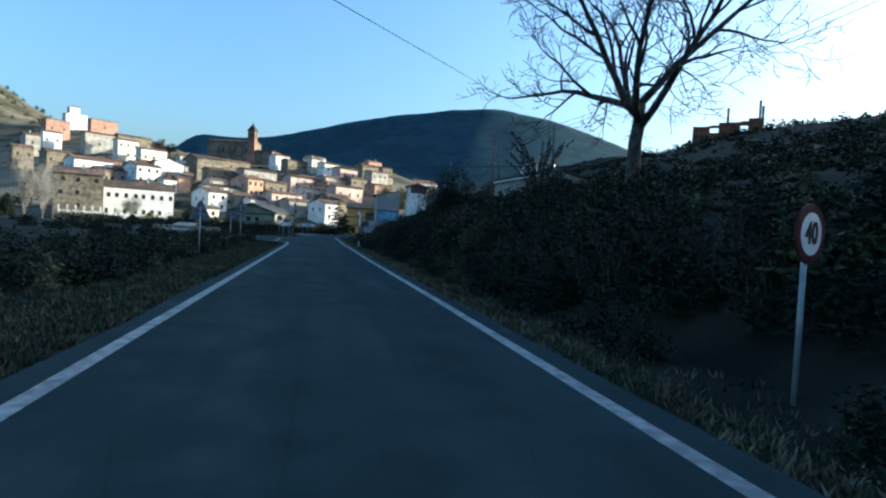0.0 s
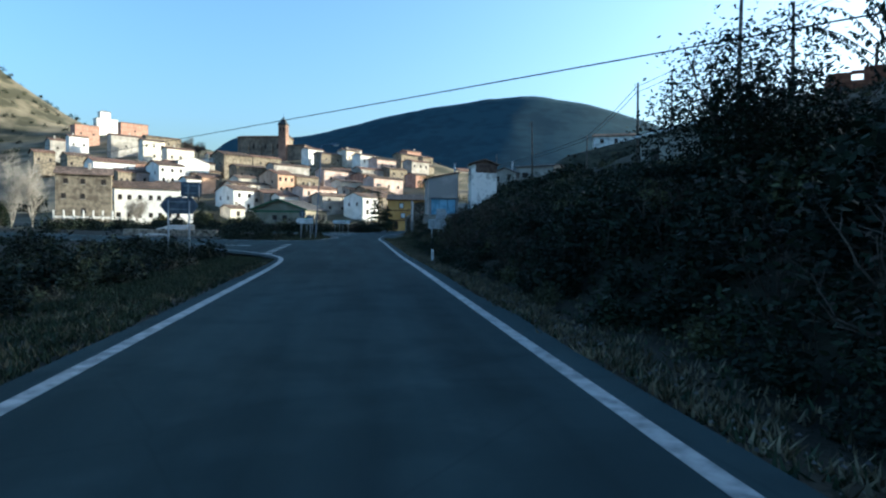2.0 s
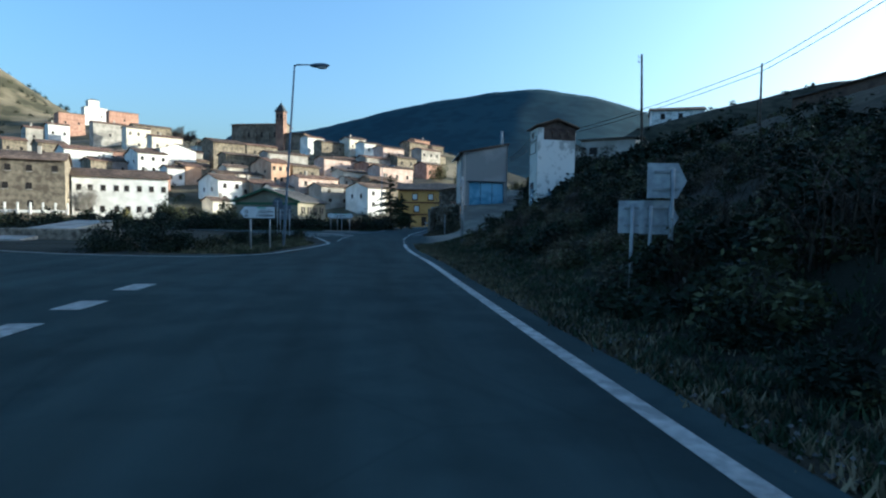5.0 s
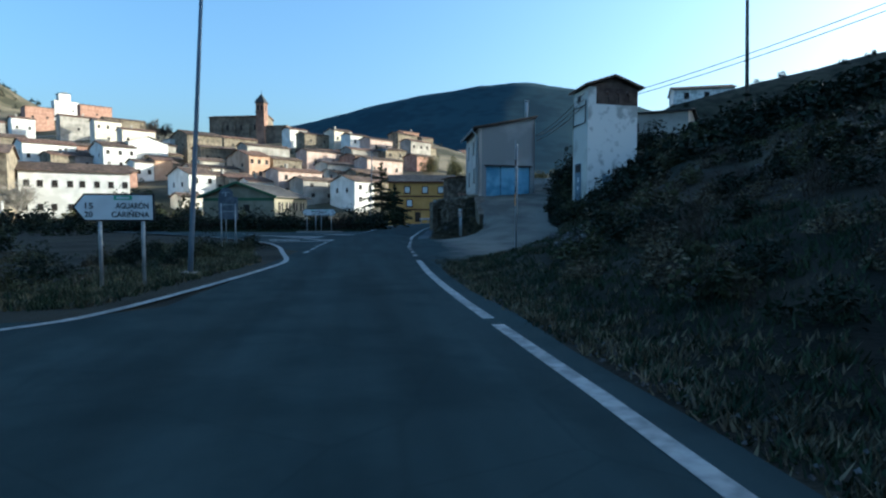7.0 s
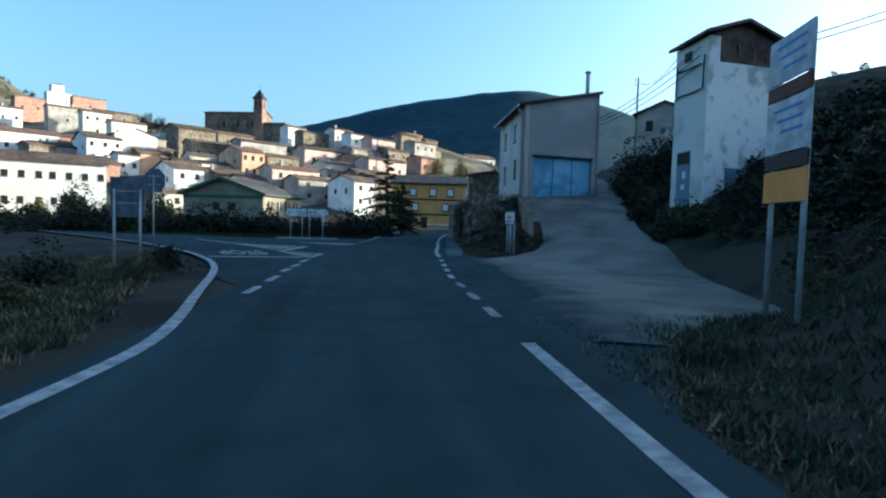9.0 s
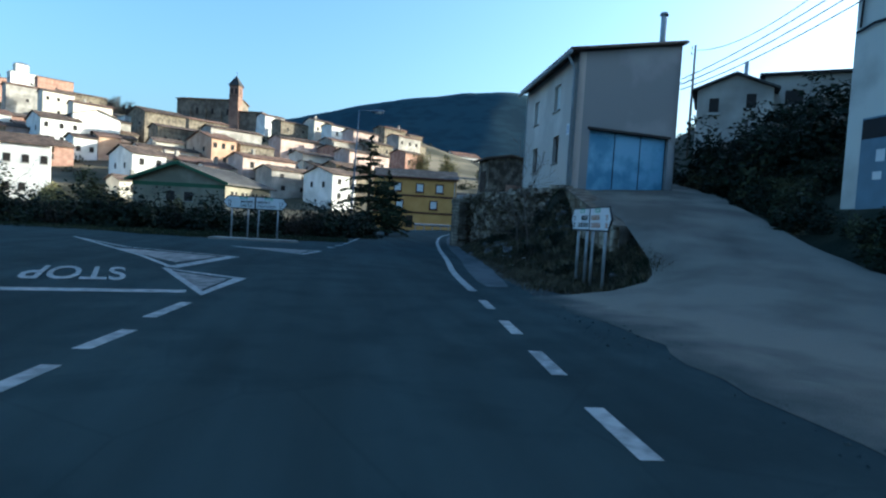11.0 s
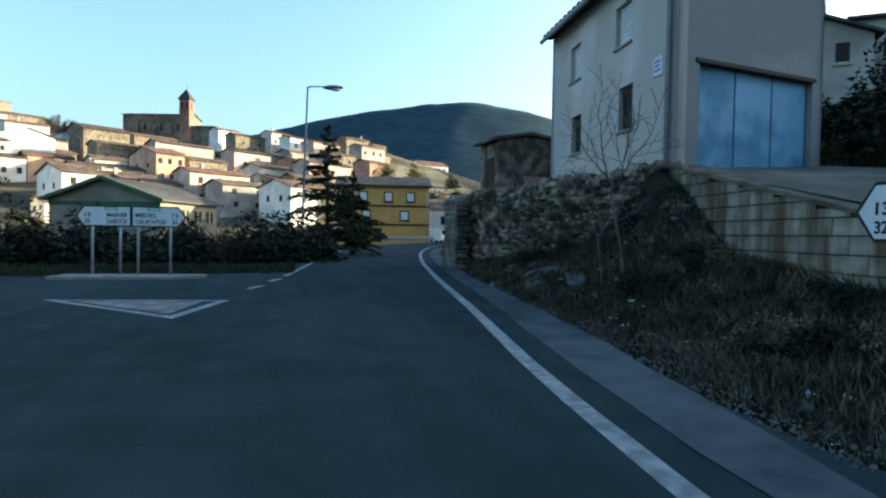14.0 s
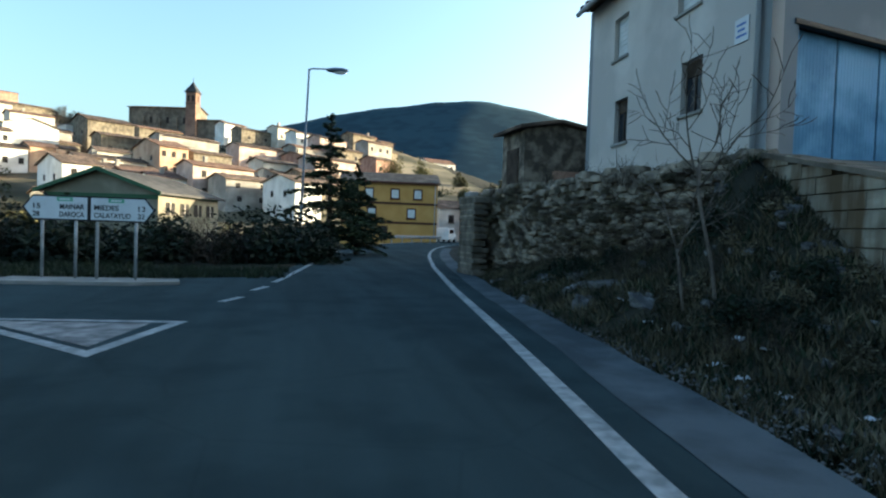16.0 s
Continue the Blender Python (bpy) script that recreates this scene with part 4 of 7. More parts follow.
    for k, (a, b) in enumerate(((0.06, 0.31), (0.09, 0.28), (0.05, 0.33))):
        box("writing", D - 0.92 + a, D - 0.92 + b, -0.036, -0.031, 2.62 - k * 0.1, 2.66 - k * 0.1, blue, pl)
    settle(F_)
    return root


M["plaque_blue"] = plain("plaque_blue", (0.08, 0.16, 0.4), 0.4)
garage_house()



# ---- the transformer tower ----
def tower():
    root = empty("transformer_tower", 0, 0, 0)
    tagged(root, "tall narrow whitewashed transformer tower with a small tiled roof", "tower")
    fr = skew((14.85, 99.45, 0.0), (0.993, 0.115), (0.05, 0.999))
    W, D, z0, z1 = 3.35, 2.5, 0.6, 9.05
    F_ = []
    def put(o):
        F_.append((o, fr))
        return o
    put(box("wall", 0, W, 0, D, z0, 8.05, M["whitewash"], root, 0.02, "patchy whitewashed plaster"))
    put(box("upper_wall", 0.0, W, 0, D, 8.052, z1, M["brick_dark"], root, 0.02, "bare dark brick band under the eaves"))
    put(box("pilaster", -0.03, 0.5, -0.03, 0.3, z0, z1 - 0.02, M["whitewash"], root))
    put(box("side_wall", -0.05, 0.1, 0.0, D, z0, z1 - 0.03, M["render_pale"], root, 0, "pale plastered side wall"))
    bm = bmesh.new()
    a = 0.3
    prof = [(-a, z1 - 0.02), (W / 2, z1 + 0.62), (W + a, z1 - 0.02)]
    for ya, yb in ((-a, D + a),):
        t = [[bm.verts.new((x, y, z + dz)) for x, z in prof] for y in (ya, yb) for dz in (0.0, 0.13)]
        for i in range(2):
            bm.faces.new((t[1][i], t[1][i + 1], t[3][i + 1], t[3][i]))
            bm.faces.new((t[0][i], t[0][i + 1], t[2][i + 1], t[2][i]))
            bm.faces.new((t[0][i], t[0][i + 1], t[1][i + 1], t[1][i]))
            bm.faces.new((t[2][i], t[2][i + 1], t[3][i + 1], t[3][i]))
        for k in (0, 2):
            bm.faces.new((t[0][k], t[1][k], t[3][k], t[2][k]))
    put(part("roof", bm, M["brown"], root))
    for y in (0.05, D - 0.05):
        bm = bmesh.new()
        bm.faces.new([bm.verts.new(p) for p in ((0, y, z1), (W, y, z1), (W / 2, y, z1 + 0.6))])
        put(part("gable", bm, M["brick_dark"], root))
    # door on the drive side, with its dark louvre above and two notices
    d = put(box("door", -0.09, -0.052, 0.95, 2.0, 2.1, 4.6, M["door_blue"], root, 0.008, "grey-blue metal door with notices"))
    box("louvre", -0.10, -0.092, 0.98, 1.97, 4.05, 4.55, M["sign_black"], d)
    box("notice", -0.10, -0.092, 1.3, 1.55, 3.0, 3.2, M["sign_white"], d)
    box("notice", -0.10, -0.092, 1.25, 1.5, 3.45, 3.75, M["sign_white"], d)
    put(box("hatch", 1.0, 1.95, -0.04, -0.002, 3.1, 3.85, M["door_blue"], root, 0.01, "small blue metal hatch"))
    put(box("vent", -0.085, -0.052, 1.2, 1.75, 8.35, 8.75, M["sign_black"], root))
    # cables fixed round the side in a frame
    c = put(tube("cable", [(-0.12, 0.15, 8.3), (-0.12, 0.2, 7.0), (-0.12, 0.9, 6.95), (-0.12, 1.9, 7.0), (-0.12, 2.4, 6.9)], 0.035, M["wire"], root, 6))
    c = put(tube("cable", [(-0.12, 0.35, 8.0), (-0.12, 1.2, 8.0), (-0.12, 2.3, 8.05)], 0.03, M["wire"], root, 6))
    c = put(tube("cable", [(-0.12, 2.25, 8.3), (-0.12, 2.3, 7.0)], 0.03, M["wire"], root, 6))
    # insulators on the brick band
    for x in (1.2, 1.9, 2.6):
        i = put(tube("insulator", [(x, -0.02, 8.8), (x, -0.2, 8.78), (x, -0.24, 8.68), (x, -0.26, 8.52)], [0.03, 0.03, 0.07, 0.06], M["porcelain"], root, 8))
        put(tube("bracket", [(x, -0.22, 8.5), (x + 0.1, -0.12, 8.2), (x + 0.1, 0.0, 8.15)], 0.02, M["wire"], root, 5))
    settle(F_)
    return root


M["brick_dark"] = surf("brick_dark", (0.07, 0.05, 0.042), (0.15, 0.11, 0.09), 2.0, 0.9, 0.6, 14)
M["render_pale"] = surf("render_pale", (0.36, 0.35, 0.32), (0.50, 0.49, 0.45), 0.6, 0.85, 0.25, 60, big=0.9)
M["door_blue"] = plain("door_blue", (0.14, 0.19, 0.24), 0.5)
tower()



M["block_paint"] = surf("block_paint", (0.20, 0.19, 0.165), (0.33, 0.31, 0.27), 1.6, 0.85, 0.3, 30, big=0.6)
M["slate_roof"] = surf("slate_roof", (0.03, 0.03, 0.032), (0.06, 0.058, 0.056), 1.0, 0.8, 0.3, 6, big=0.7)
M["brick_ruin"] = surf("brick_ruin", (0.10, 0.042, 0.026), (0.19, 0.085, 0.05), 0.9, 0.9, 0.5, 8, big=0.6)
M["rubble_brown"] = surf("rubble_brown", (0.05, 0.036, 0.028), (0.10, 0.072, 0.056), 1.2, 0.9, 0.5, 8, big=0.6)

# ---- signs ----


def arrow_board(parent, x0, x1, zb, zt, tip, mat_edge=None):
    """One board of a direction sign in the x, z plane facing -y, pointed at its left (tip=-1) or right end."""
    zc = (zb + zt) / 2
    def outline(g):
        if tip < 0:
            return [(x0 + g * 1.4, zc), (x0 + 0.22 + g * 0.3, zt - g), (x1 - g, zt - g), (x1 - g, zb + g), (x0 + 0.22 + g * 0.3, zb + g)]
        return [(x1 - g * 1.4, zc), (x1 - 0.22 - g * 0.3, zb + g), (x0 + g, zb + g), (x0 + g, zt - g), (x1 - 0.22 - g * 0.3, zt - g)]
    rot = Matrix(((1, 0, 0, 0), (0, 0, 1, 0), (0, 1, 0, 0), (0, 0, 0, 1)))
    b = prism("board", outline(0.0), 0.0, 0.03, M["sign_black"], parent, "black-edged white arrow board", rot)
    prism("face", outline(0.034), -0.004, -0.001, M["sign_white"], b, "", rot)
    return b


def text_frame(x, z):
    return Matrix(((1, 0, 0, x), (0, 0, -1, -0.008), (0, 1, 0, z), (0, 0, 0, 1)))


def direction_sign(x, y, turn, boards, z0, foot, label, posts=(-1.15, -0.5, -0.1, 0.95)):
    root = empty("direction_sign", x, y, 0, turn)
    tagged(root, label, "road sign")
    for px in posts:
        tube("post", [(px, 0.06, foot), (px, 0.06, z0 + 0.5)], 0.035, M["galv"], root, 10, "galvanised steel post")
    for x0, x1, tip, lines, plate in boards:
        b = arrow_board(root, x0, x1, z0, z0 + 0.55, tip)
        inner = (x0 + 0.2, x1 - 0.04) if tip < 0 else (x0 + 0.04, x1 - 0.2)
        pc = (inner[0] + inner[1]) / 2 + plate
        bm = bmesh.new()
        add_box(bm, pc - 0.17, pc + 0.17, -0.009, -0.005, z0 + 0.425, z0 + 0.51)
        g = part("road_number_plate", bm, M["sign_green"], b)
        box("bar", pc - 0.12, pc + 0.12, -0.012, -0.010, z0 + 0.45, z0 + 0.485, M["sign_white"], g)
        for k, (place, km, mat) in enumerate(lines):
            z = z0 + 0.30 - 0.17 * k
            w = len(place) * 0.088
            if tip < 0:
                words(km, 0.115, mat, text_frame(inner[0] + 0.1, z), b, bold=0.003, fit=0.15)
                words(place, 0.115, mat, text_frame(inner[1] - w / 2 - 0.06, z), b, bold=0.003, fit=w)
            else:
                words(place, 0.115, mat, text_frame(inner[0] + w / 2 + 0.06, z), b, bold=0.003, fit=w)
                words(km, 0.115, mat, text_frame(inner[1] - 0.1, z), b, bold=0.003, fit=0.15)
    return root


BK, FD = M["sign_black"], M["sign_faded"]
direction_sign(-1.6, 115.55, -11, [(-1.42, 0.0, -1, (("MAINAR", "15", BK), ("DAROCA", "28", BK)), 0.12), (0.012, 1.43, 1, (("MIEDES", "13", BK), ("CALATAYUD", "32", BK)), -0.05)],
               1.35, -0.1, "white double direction sign pointing both ways on four steel posts", (-1.02, -0.3, 0.16, 1.0))
direction_sign(7.43, 101.27, -98, [(-1.5, 0.0, -1, (("MIEDES", "13", BK), ("CALATAYUD", "32", BK)), 0.1), (0.012, 1.5, 1, (("AGUARÓN", "15", FD), ("CARIÑENA", "20", FD)), -0.1)],
               1.29, -0.1, "white direction sign with black and faded lettering on four posts", (-1.0, -0.3, 0.15, 1.0))
direction_sign(-3.92, 78.6, 0, [(-0.78, 0.74, -1, (("AGUARÓN", "15", BK), ("CARIÑENA", "20", BK)), 0.1)], 1.28, -0.3, "white direction sign pointing to the side road on two posts", (-0.3, 0.5))


def rot_face(turn):
    """Stands a flat outline upright, facing -y."""
    return Matrix(((1, 0, 0, 0), (0, 0, 1, 0), (0, 1, 0, 0), (0, 0, 0, 1)))


def speed_sign():
    root = empty("speed_limit_sign", 4.95, 5.1, -0.12, 22)
    tagged(root, "round white speed limit sign with a dark red rim", "road sign")
    tube("post", [(0, 0.05, -0.3), (0, 0.05, 1.98)], 0.03, M["galv"], root, 10)
    circle = lambda r: [(r * math.cos(math.tau * i / 32), r * math.sin(math.tau * i / 32)) for i in range(32)]
    up = Matrix.Translation((0, 0, 1.73)) @ rot_face(0)
    d = prism("disc", circle(0.31), 0.0, 0.02, M["sign_red"], root, "dark red rim", up)
    prism("face", circle(0.22), -0.004, -0.001, M["sign_white"], d, "", up)
    words("40", 0.22, M["sign_black"], Matrix(((1, 0, 0, 0), (0, 0, -1, -0.008), (0, 1, 0, 1.73), (0, 0, 0, 1))), d, squeeze=0.85, bold=0.012)


speed_sign()


def back_of_sign(name, x, y, turn, outline, zc, foot, label, posts=(0.0,), mat="sign_back"):
    """A sign seen from behind: grey sheet with a stiffening rim."""
    root = empty(name, x, y, 0, turn)
    tagged(root, label, "road sign")
    up = Matrix.Translation((0, 0, zc)) @ rot_face(0)
    s = prism("sheet", outline, 0.0, 0.02, M[mat], root, "", up)
    for px in posts:
        tube("post", [(px, -0.04, foot), (px, -0.04, zc + 0.2)], 0.032, M["galv"], root, 10)
    for dz in (-0.15, 0.15):
        bm = bmesh.new()
        w = max(abs(p[0]) for p in outline) * 0.6
        add_box(bm, -w, w, -0.02, -0.002, zc + dz - 0.02, zc + dz + 0.02)
        part("bracket", bm, M["galv"], root)
    return root


back_of_sign("warning_sign", -5.5, 30.2, 6, [(-0.52, -0.42), (0.52, -0.42), (0.06, 0.5), (-0.06, 0.5)], 1.85, -0.6, "grey back of a triangular warning sign on a post, shade put into its colour", (0.0,), "sign_dull")
octo = [(0.46 * math.cos(math.tau * (i + 0.5) / 8), 0.46 * math.sin(math.tau * (i + 0.5) / 8)) for i in range(8)]
back_of_sign("stop_sign", -6.0, 100.4, -20, octo, 2.5, -0.2, "grey back of an octagonal stop sign, shade put into its colour", (0.0,), "sign_dull")
back_of_sign("panel_sign", -4.62, 93.7, -4, [(-0.42, -0.5), (0.42, -0.5), (0.42, 0.5), (-0.42, 0.5)], 1.72, -0.2, "grey back of a rectangular sign on two posts, shade put into its colour", (-0.3, 0.32), "sign_dull")
back_of_sign("pointed_sign", -6.6, 51.6, 0, [(-0.74, 0.0), (-0.5, -0.33), (0.5, -0.33), (0.74, 0.0), (0.5, 0.33), (-0.5, 0.33)], 2.0, -0.6, "grey back of a pointed direction sign on two posts, shade put into its colour", (-0.4, 0.4), "sign_dull")
back_of_sign("panel_sign", -6.15, 51.66, 0, [(-0.4, -0.3), (0.4, -0.3), (0.4, 0.3), (-0.4, 0.3)], 2.66, 2.2, "grey back of a panel above the direction sign, shade put into its colour", (-0.1, 0.3), "sign_dull")
arrow = [(-0.32, -0.3), (0.2, -0.3), (0.36, 0.0), (0.2, 0.3), (-0.32, 0.3)]
back_of_sign("arrow_sign", 5.62, 62.0, -8, arrow, 2.05, 0.2, "weathered grey back of an arrow panel", (0.1,))
back_of_sign("arrow_sign", 5.6, 62.2, -8, arrow, 1.42, 0.2, "weathered grey back of a lower arrow panel", (-0.15, 0.2))
back_of_sign("arrow_sign", 5.05, 62.1, -8, [(-0.22, -0.28), (0.22, -0.28), (0.22, 0.28), (-0.22, 0.28)], 1.42, 0.1, "small grey back of a square panel", (0.0,))


def info_board():
    root = empty("notice_board", 5.95, 84.1, 0, 74)
    tagged(root, "tall narrow notice board with coloured bands on two posts", "sign")
    for px in (-0.42, 0.42):
        tube("post", [(px, 0, -0.1), (px, 0, 3.6)], 0.035, M["galv"], root, 10)
    cols = (("sign_back", 3.15, 3.7), ("trim_brown", 2.95, 3.13), ("sign_back", 2.3, 2.93), ("sign_black", 2.1, 2.28), ("sign_orange", 1.7, 2.08))
    for c, a, b in cols:
        p = box("panel", -0.55, 0.55, 0.03, 0.055, a, b, M[c], root, 0.004)
        q = box("panel_back", -0.54, 0.54, 0.02, 0.028, a + 0.01, b - 0.01, M["sign_back"], p)
        if c == "sign_back":
            for k in range(3):
                box("writing", -0.4, 0.35 - 0.1 * k, 0.056, 0.058, b - 0.14 - k * 0.13, b - 0.1 - k * 0.13, M["plaque_blue"], p)


M["sign_orange"] = plain("sign_orange", (0.55, 0.24, 0.06), 0.5)
info_board()


def delineator(x, y, z):
    root = empty("marker_post", x, y, z)
    tagged(root, "white roadside marker post with a small reflector", "marker post")
    bm = bmesh.new()
    add_box(bm, -0.048, 0.048, -0.04, 0.04, -0.3, 0.82, 0.015)
    part("post", bm, M["sign_white"], root)
    box("reflector", -0.03, 0.03, -0.052, -0.046, 0.6, 0.72, M["sign_back"], root)


delineator(3.55, 50.25, -0.45)


# ---- street lamps ----
def street_lamp(x, y, turn, h, z=0.0, lean=0.0):
    root = empty("street_lamp", x, y, z, turn)
    root.matrix_basis = pose(x, y, z, 0, lean, turn)
    tagged(root, "tall grey tapered street lamp with one arm", "street lamp")
    tube("pole", [(0, 0, -0.2), (0, 0, 0.6), (0, 0, h * 0.5), (0, 0, h)], [0.068, 0.065, 0.052, 0.036], M["lamp_metal"], root, 12)
    tube("arm", [(0, 0, h - 0.05), (0.12, 0, h + 0.02), (0.75, 0, h + 0.09)], [0.04, 0.035, 0.03], M["lamp_metal"], root, 8)
    bm = bmesh.new()
    bmesh.ops.create_uvsphere(bm, u_segments=14, v_segments=8, radius=1.0)
    bmesh.ops.transform(bm, matrix=Matrix.Translation((1.15, 0, h + 0.1)) @ Matrix.Rotation(radians(-6), 4, 'Y') @ Matrix.Diagonal((0.48, 0.17, 0.11, 1)), verts=bm.verts)
    part("lamp_head", bm, M["lamp_metal"], root, "", True)
    bm = bmesh.new()
    bmesh.ops.create_uvsphere(bm, u_segments=12, v_segments=6, radius=1.0)
    bmesh.ops.transform(bm, matrix=Matrix.Translation((1.22, 0, h + 0.04)) @ Matrix.Diagonal((0.3, 0.13, 0.1, 1)), verts=bm.verts)
    part("glass", bm, M["shutter_white"], root, "", True)
    bm = bmesh.new()
    add_box(bm, -0.2, 0.2, -0.2, 0.2, -0.3, 0.03, 0.03)
    part("base", bm, M["concrete"], root)


street_lamp(3.0, 126.2, 4, 7.8, 0.15, 1.6)
street_lamp(-3.15, 81.1, 0, 8.5, 0.0, 3.4)


# ---- poles and wires ----
def power_pole(x, y, z0, z1, lean=0.0, r=0.11, arm=True):
    root = empty("power_pole", x, y, z0 - 0.5)
    tagged(root, "weathered wooden power pole with insulators", "power pole")
    h = z1 - z0 + 0.5
    tube("pole", [(0, 0, 0), (lean * h * 0.5, 0, h * 0.5), (lean * h, 0, h)], [r, r * 0.85, r * 0.65], M["pole_wood"], root, 10)
    if arm:
        for k in (0.25, 0.6):
            i = tube("insulator", [(lean * h - 0.1, 0, h - k), (lean * h - 0.22, 0, h - k), (lean * h - 0.24, 0, h - k + 0.14)], [0.015, 0.02, 0.045], M["porcelain"], root, 7)
    return root


power_pole(21.9, 53.1, zat(21.9, 53.1), 12.6, -0.03)
power_pole(21.0, 67.6, zat(21.0, 67.6), 12.0, -0.02)
power_pole(32.0, 82.4, zat(32.0, 82.4), 17.2, -0.02)
power_pole(21.0, 93.6, zat(21.0, 93.6), 13.6, -0.03)
power_pole(23.5, 122.0, zat(23.5, 122.0), 13.2, 0.0, 0.09)
power_pole(13.6, 45.5, zat(13.6, 45.5), 9.6, 0.0, 0.09)


def wire(a, b, sag, r=0.018, label="thin black overhead cable between poles"):
    a, b = Vector(a), Vector(b)
    pts = [a.lerp(b, i / 14) - Vector((0, 0, 4 * sag * (i / 14) * (1 - i / 14))) for i in range(15)]
    return tagged(tube("overhead_wire", pts, r, M["wire"], None, 5), label, "cable")


T1, T2 = (18.1, 100.0, 9.0), (18.1, 100.0, 8.75)
for dz, tz in ((0.0, T1), (-0.42, T2)):
    wire((24.0, 20.0, 13.4 + dz), (21.6, 53.1, 12.3 + dz), 0.4)
    wire((21.6, 53.1, 12.3 + dz), (20.75, 67.6, 11.7 + dz), 0.15)
    wire((20.75, 67.6, 11.7 + dz), (24.0, 85.0, 10.7 + dz * 0.8), 0.2, 0.022)
    wire((24.0, 85.0, 10.7 + dz * 0.8), tz, 0.2, 0.022)
power_pole(24.1, 85.0, zat(24.1, 85.0), 10.9, 0.0, 0.08, False)
power_pole(17.2, 30.1, zat(17.2, 30.1), 6.0, 0.0, 0.08, False)
wire((17.2, 30.1, 5.8), (-50.0, 128.0, 9.8), 0.0, 0.022)
wire((19.0, 54.4, 13.9), (-12.8, -3.1, 5.7), 0.0, 0.016)
for dz in (0.0, -0.35, -0.7):
    wire((14.75, 99.9, 8.7 + dz), (15.2, 110.2, 7.6 + dz * 0.6), 0.25)
wire((14.6, 100.6, 9.0), (23.5, 122.0, 12.9), 0.8)
wire((15.2, 110.5, 7.6), (23.5, 122.0, 11.5), 0.3)

# ---- buildings further off ----
def yellow_house():
    root = empty("yellow_house", 8.6, 179.0, 0.1, -8.3)
    tagged(root, "three-storey ochre yellow house with brown bands", "house")
    W, D, h = 12.6, 9.0, 7.6
    body(W, D, h, 1.5, M["yellow"], root, True, 1.5)
    gable_roof("roof", W, D, h, 1.5, 0.35, M["greyroof"], root, True)
    box("side_wall", W + 0.004, W + 0.03, 0.02, D - 0.02, -1.0, h - 0.1, M["cream"], root, 0, "cream rendered gable side")
    for z in (2.2, 4.75):
        box("band", -0.02, W + 0.02, -0.07, -0.003, z, z + 0.28, M["trim_brown"], root, 0.01, "dark brown painted band")
    box("fascia", -0.3, W + 0.3, -0.4, -0.34, h - 0.15, h + 0.12, M["trim_brown"], root)
    for x, z in ((3.6, 5.55), (7.0, 5.55), (10.0, 5.55), (4.0, 3.0), (9.2, 3.0)):
        w = box("window", x - 0.62, x + 0.62, -0.06, -0.003, z - 0.1, z + 1.3, M["trim_brown"], root, 0.01)
        box("pane", x - 0.45, x + 0.45, -0.075, -0.061, z + 0.05, z + 1.12, M["shutter_white"], w)
        box("sill", x - 0.72, x + 0.72, -0.16, -0.02, z - 0.2, z - 0.104, M["trim_brown"], w)
    for x in (2.2, 5.6):
        box("door", x - 0.55, x + 0.55, -0.05, -0.003, 0.0, 1.9, M["dark_wood"], root, 0.01)
    tube("downpipe", [(W - 0.3, -0.12, 0.1), (W - 0.3, -0.12, h - 0.1)], 0.06, M["pipe"], root)


yellow_house()


def barn():
    """Low hall with a wide gable, dark green trim."""
    ang = math.degrees(math.atan2(169.8 - 174.5, -11.5 + 24.0))
    root = empty("barn", -24.0, 174.5, 1.0, ang)
    tagged(root, "wide low beige hall with dark green roof edges", "barn")
    W, D, h, rise = 13.4, 13.0, 3.6, 2.3
    body(W, D, h, rise, M["hall_beige"], root, False, 2.0)
    gable_roof("roof", W, D, h, rise, 0.7, M["greyroof"], root, False, 0.25)
    box("band", -0.02, W + 0.02, -0.05, -0.004, h - 0.75, h - 0.25, M["trim_green"], root, 0, "dark green painted band")
    box("band", W + 0.004, W + 0.05, 0.1, D - 0.1, h - 0.35, h - 0.05, M["trim_green"], root)
    for s in (-1, 1):
        bm = bmesh.new()
        add_box(bm, 0, math.hypot(W / 2 + 0.7, rise + 0.24), -0.78, -0.71, -0.1, 0.3)
        f = part("fascia", bm, M["trim_green"], root)
        if s < 0:
            f.matrix_basis = pose(-0.7, 0, h - 0.24, 0, -math.degrees(math.atan2(rise + 0.24, W / 2 + 0.7)), 0)
        else:
            f.matrix_basis = pose(W / 2, 0, h + rise, 0, math.degrees(math.atan2(rise + 0.24, W / 2 + 0.7)), 0)
    for x in (5.6, 8.2):
        w = box("window", x - 0.6, x + 0.6, -0.05, -0.003, 1.0, 2.2, M["hole"], root)
        box("sill", x - 0.7, x + 0.7, -0.12, -0.01, 0.88, 0.99, M["concrete"], w)
    for i in range(4):
        y = 1.4 + i * 2.9
        w = box("window", W + 0.004, W + 0.05, y, y + 1.7, 1.2, 2.6, M["hole"], root)
        box("mullion", W + 0.052, W + 0.08, y + 0.8, y + 0.9, 1.2, 2.6, M["cream"], w)


M["hall_beige"] = surf("hall_beige", (0.17, 0.155, 0.115), (0.25, 0.225, 0.17), 0.4, 0.85, 0.2, 20, big=0.8)
barn()


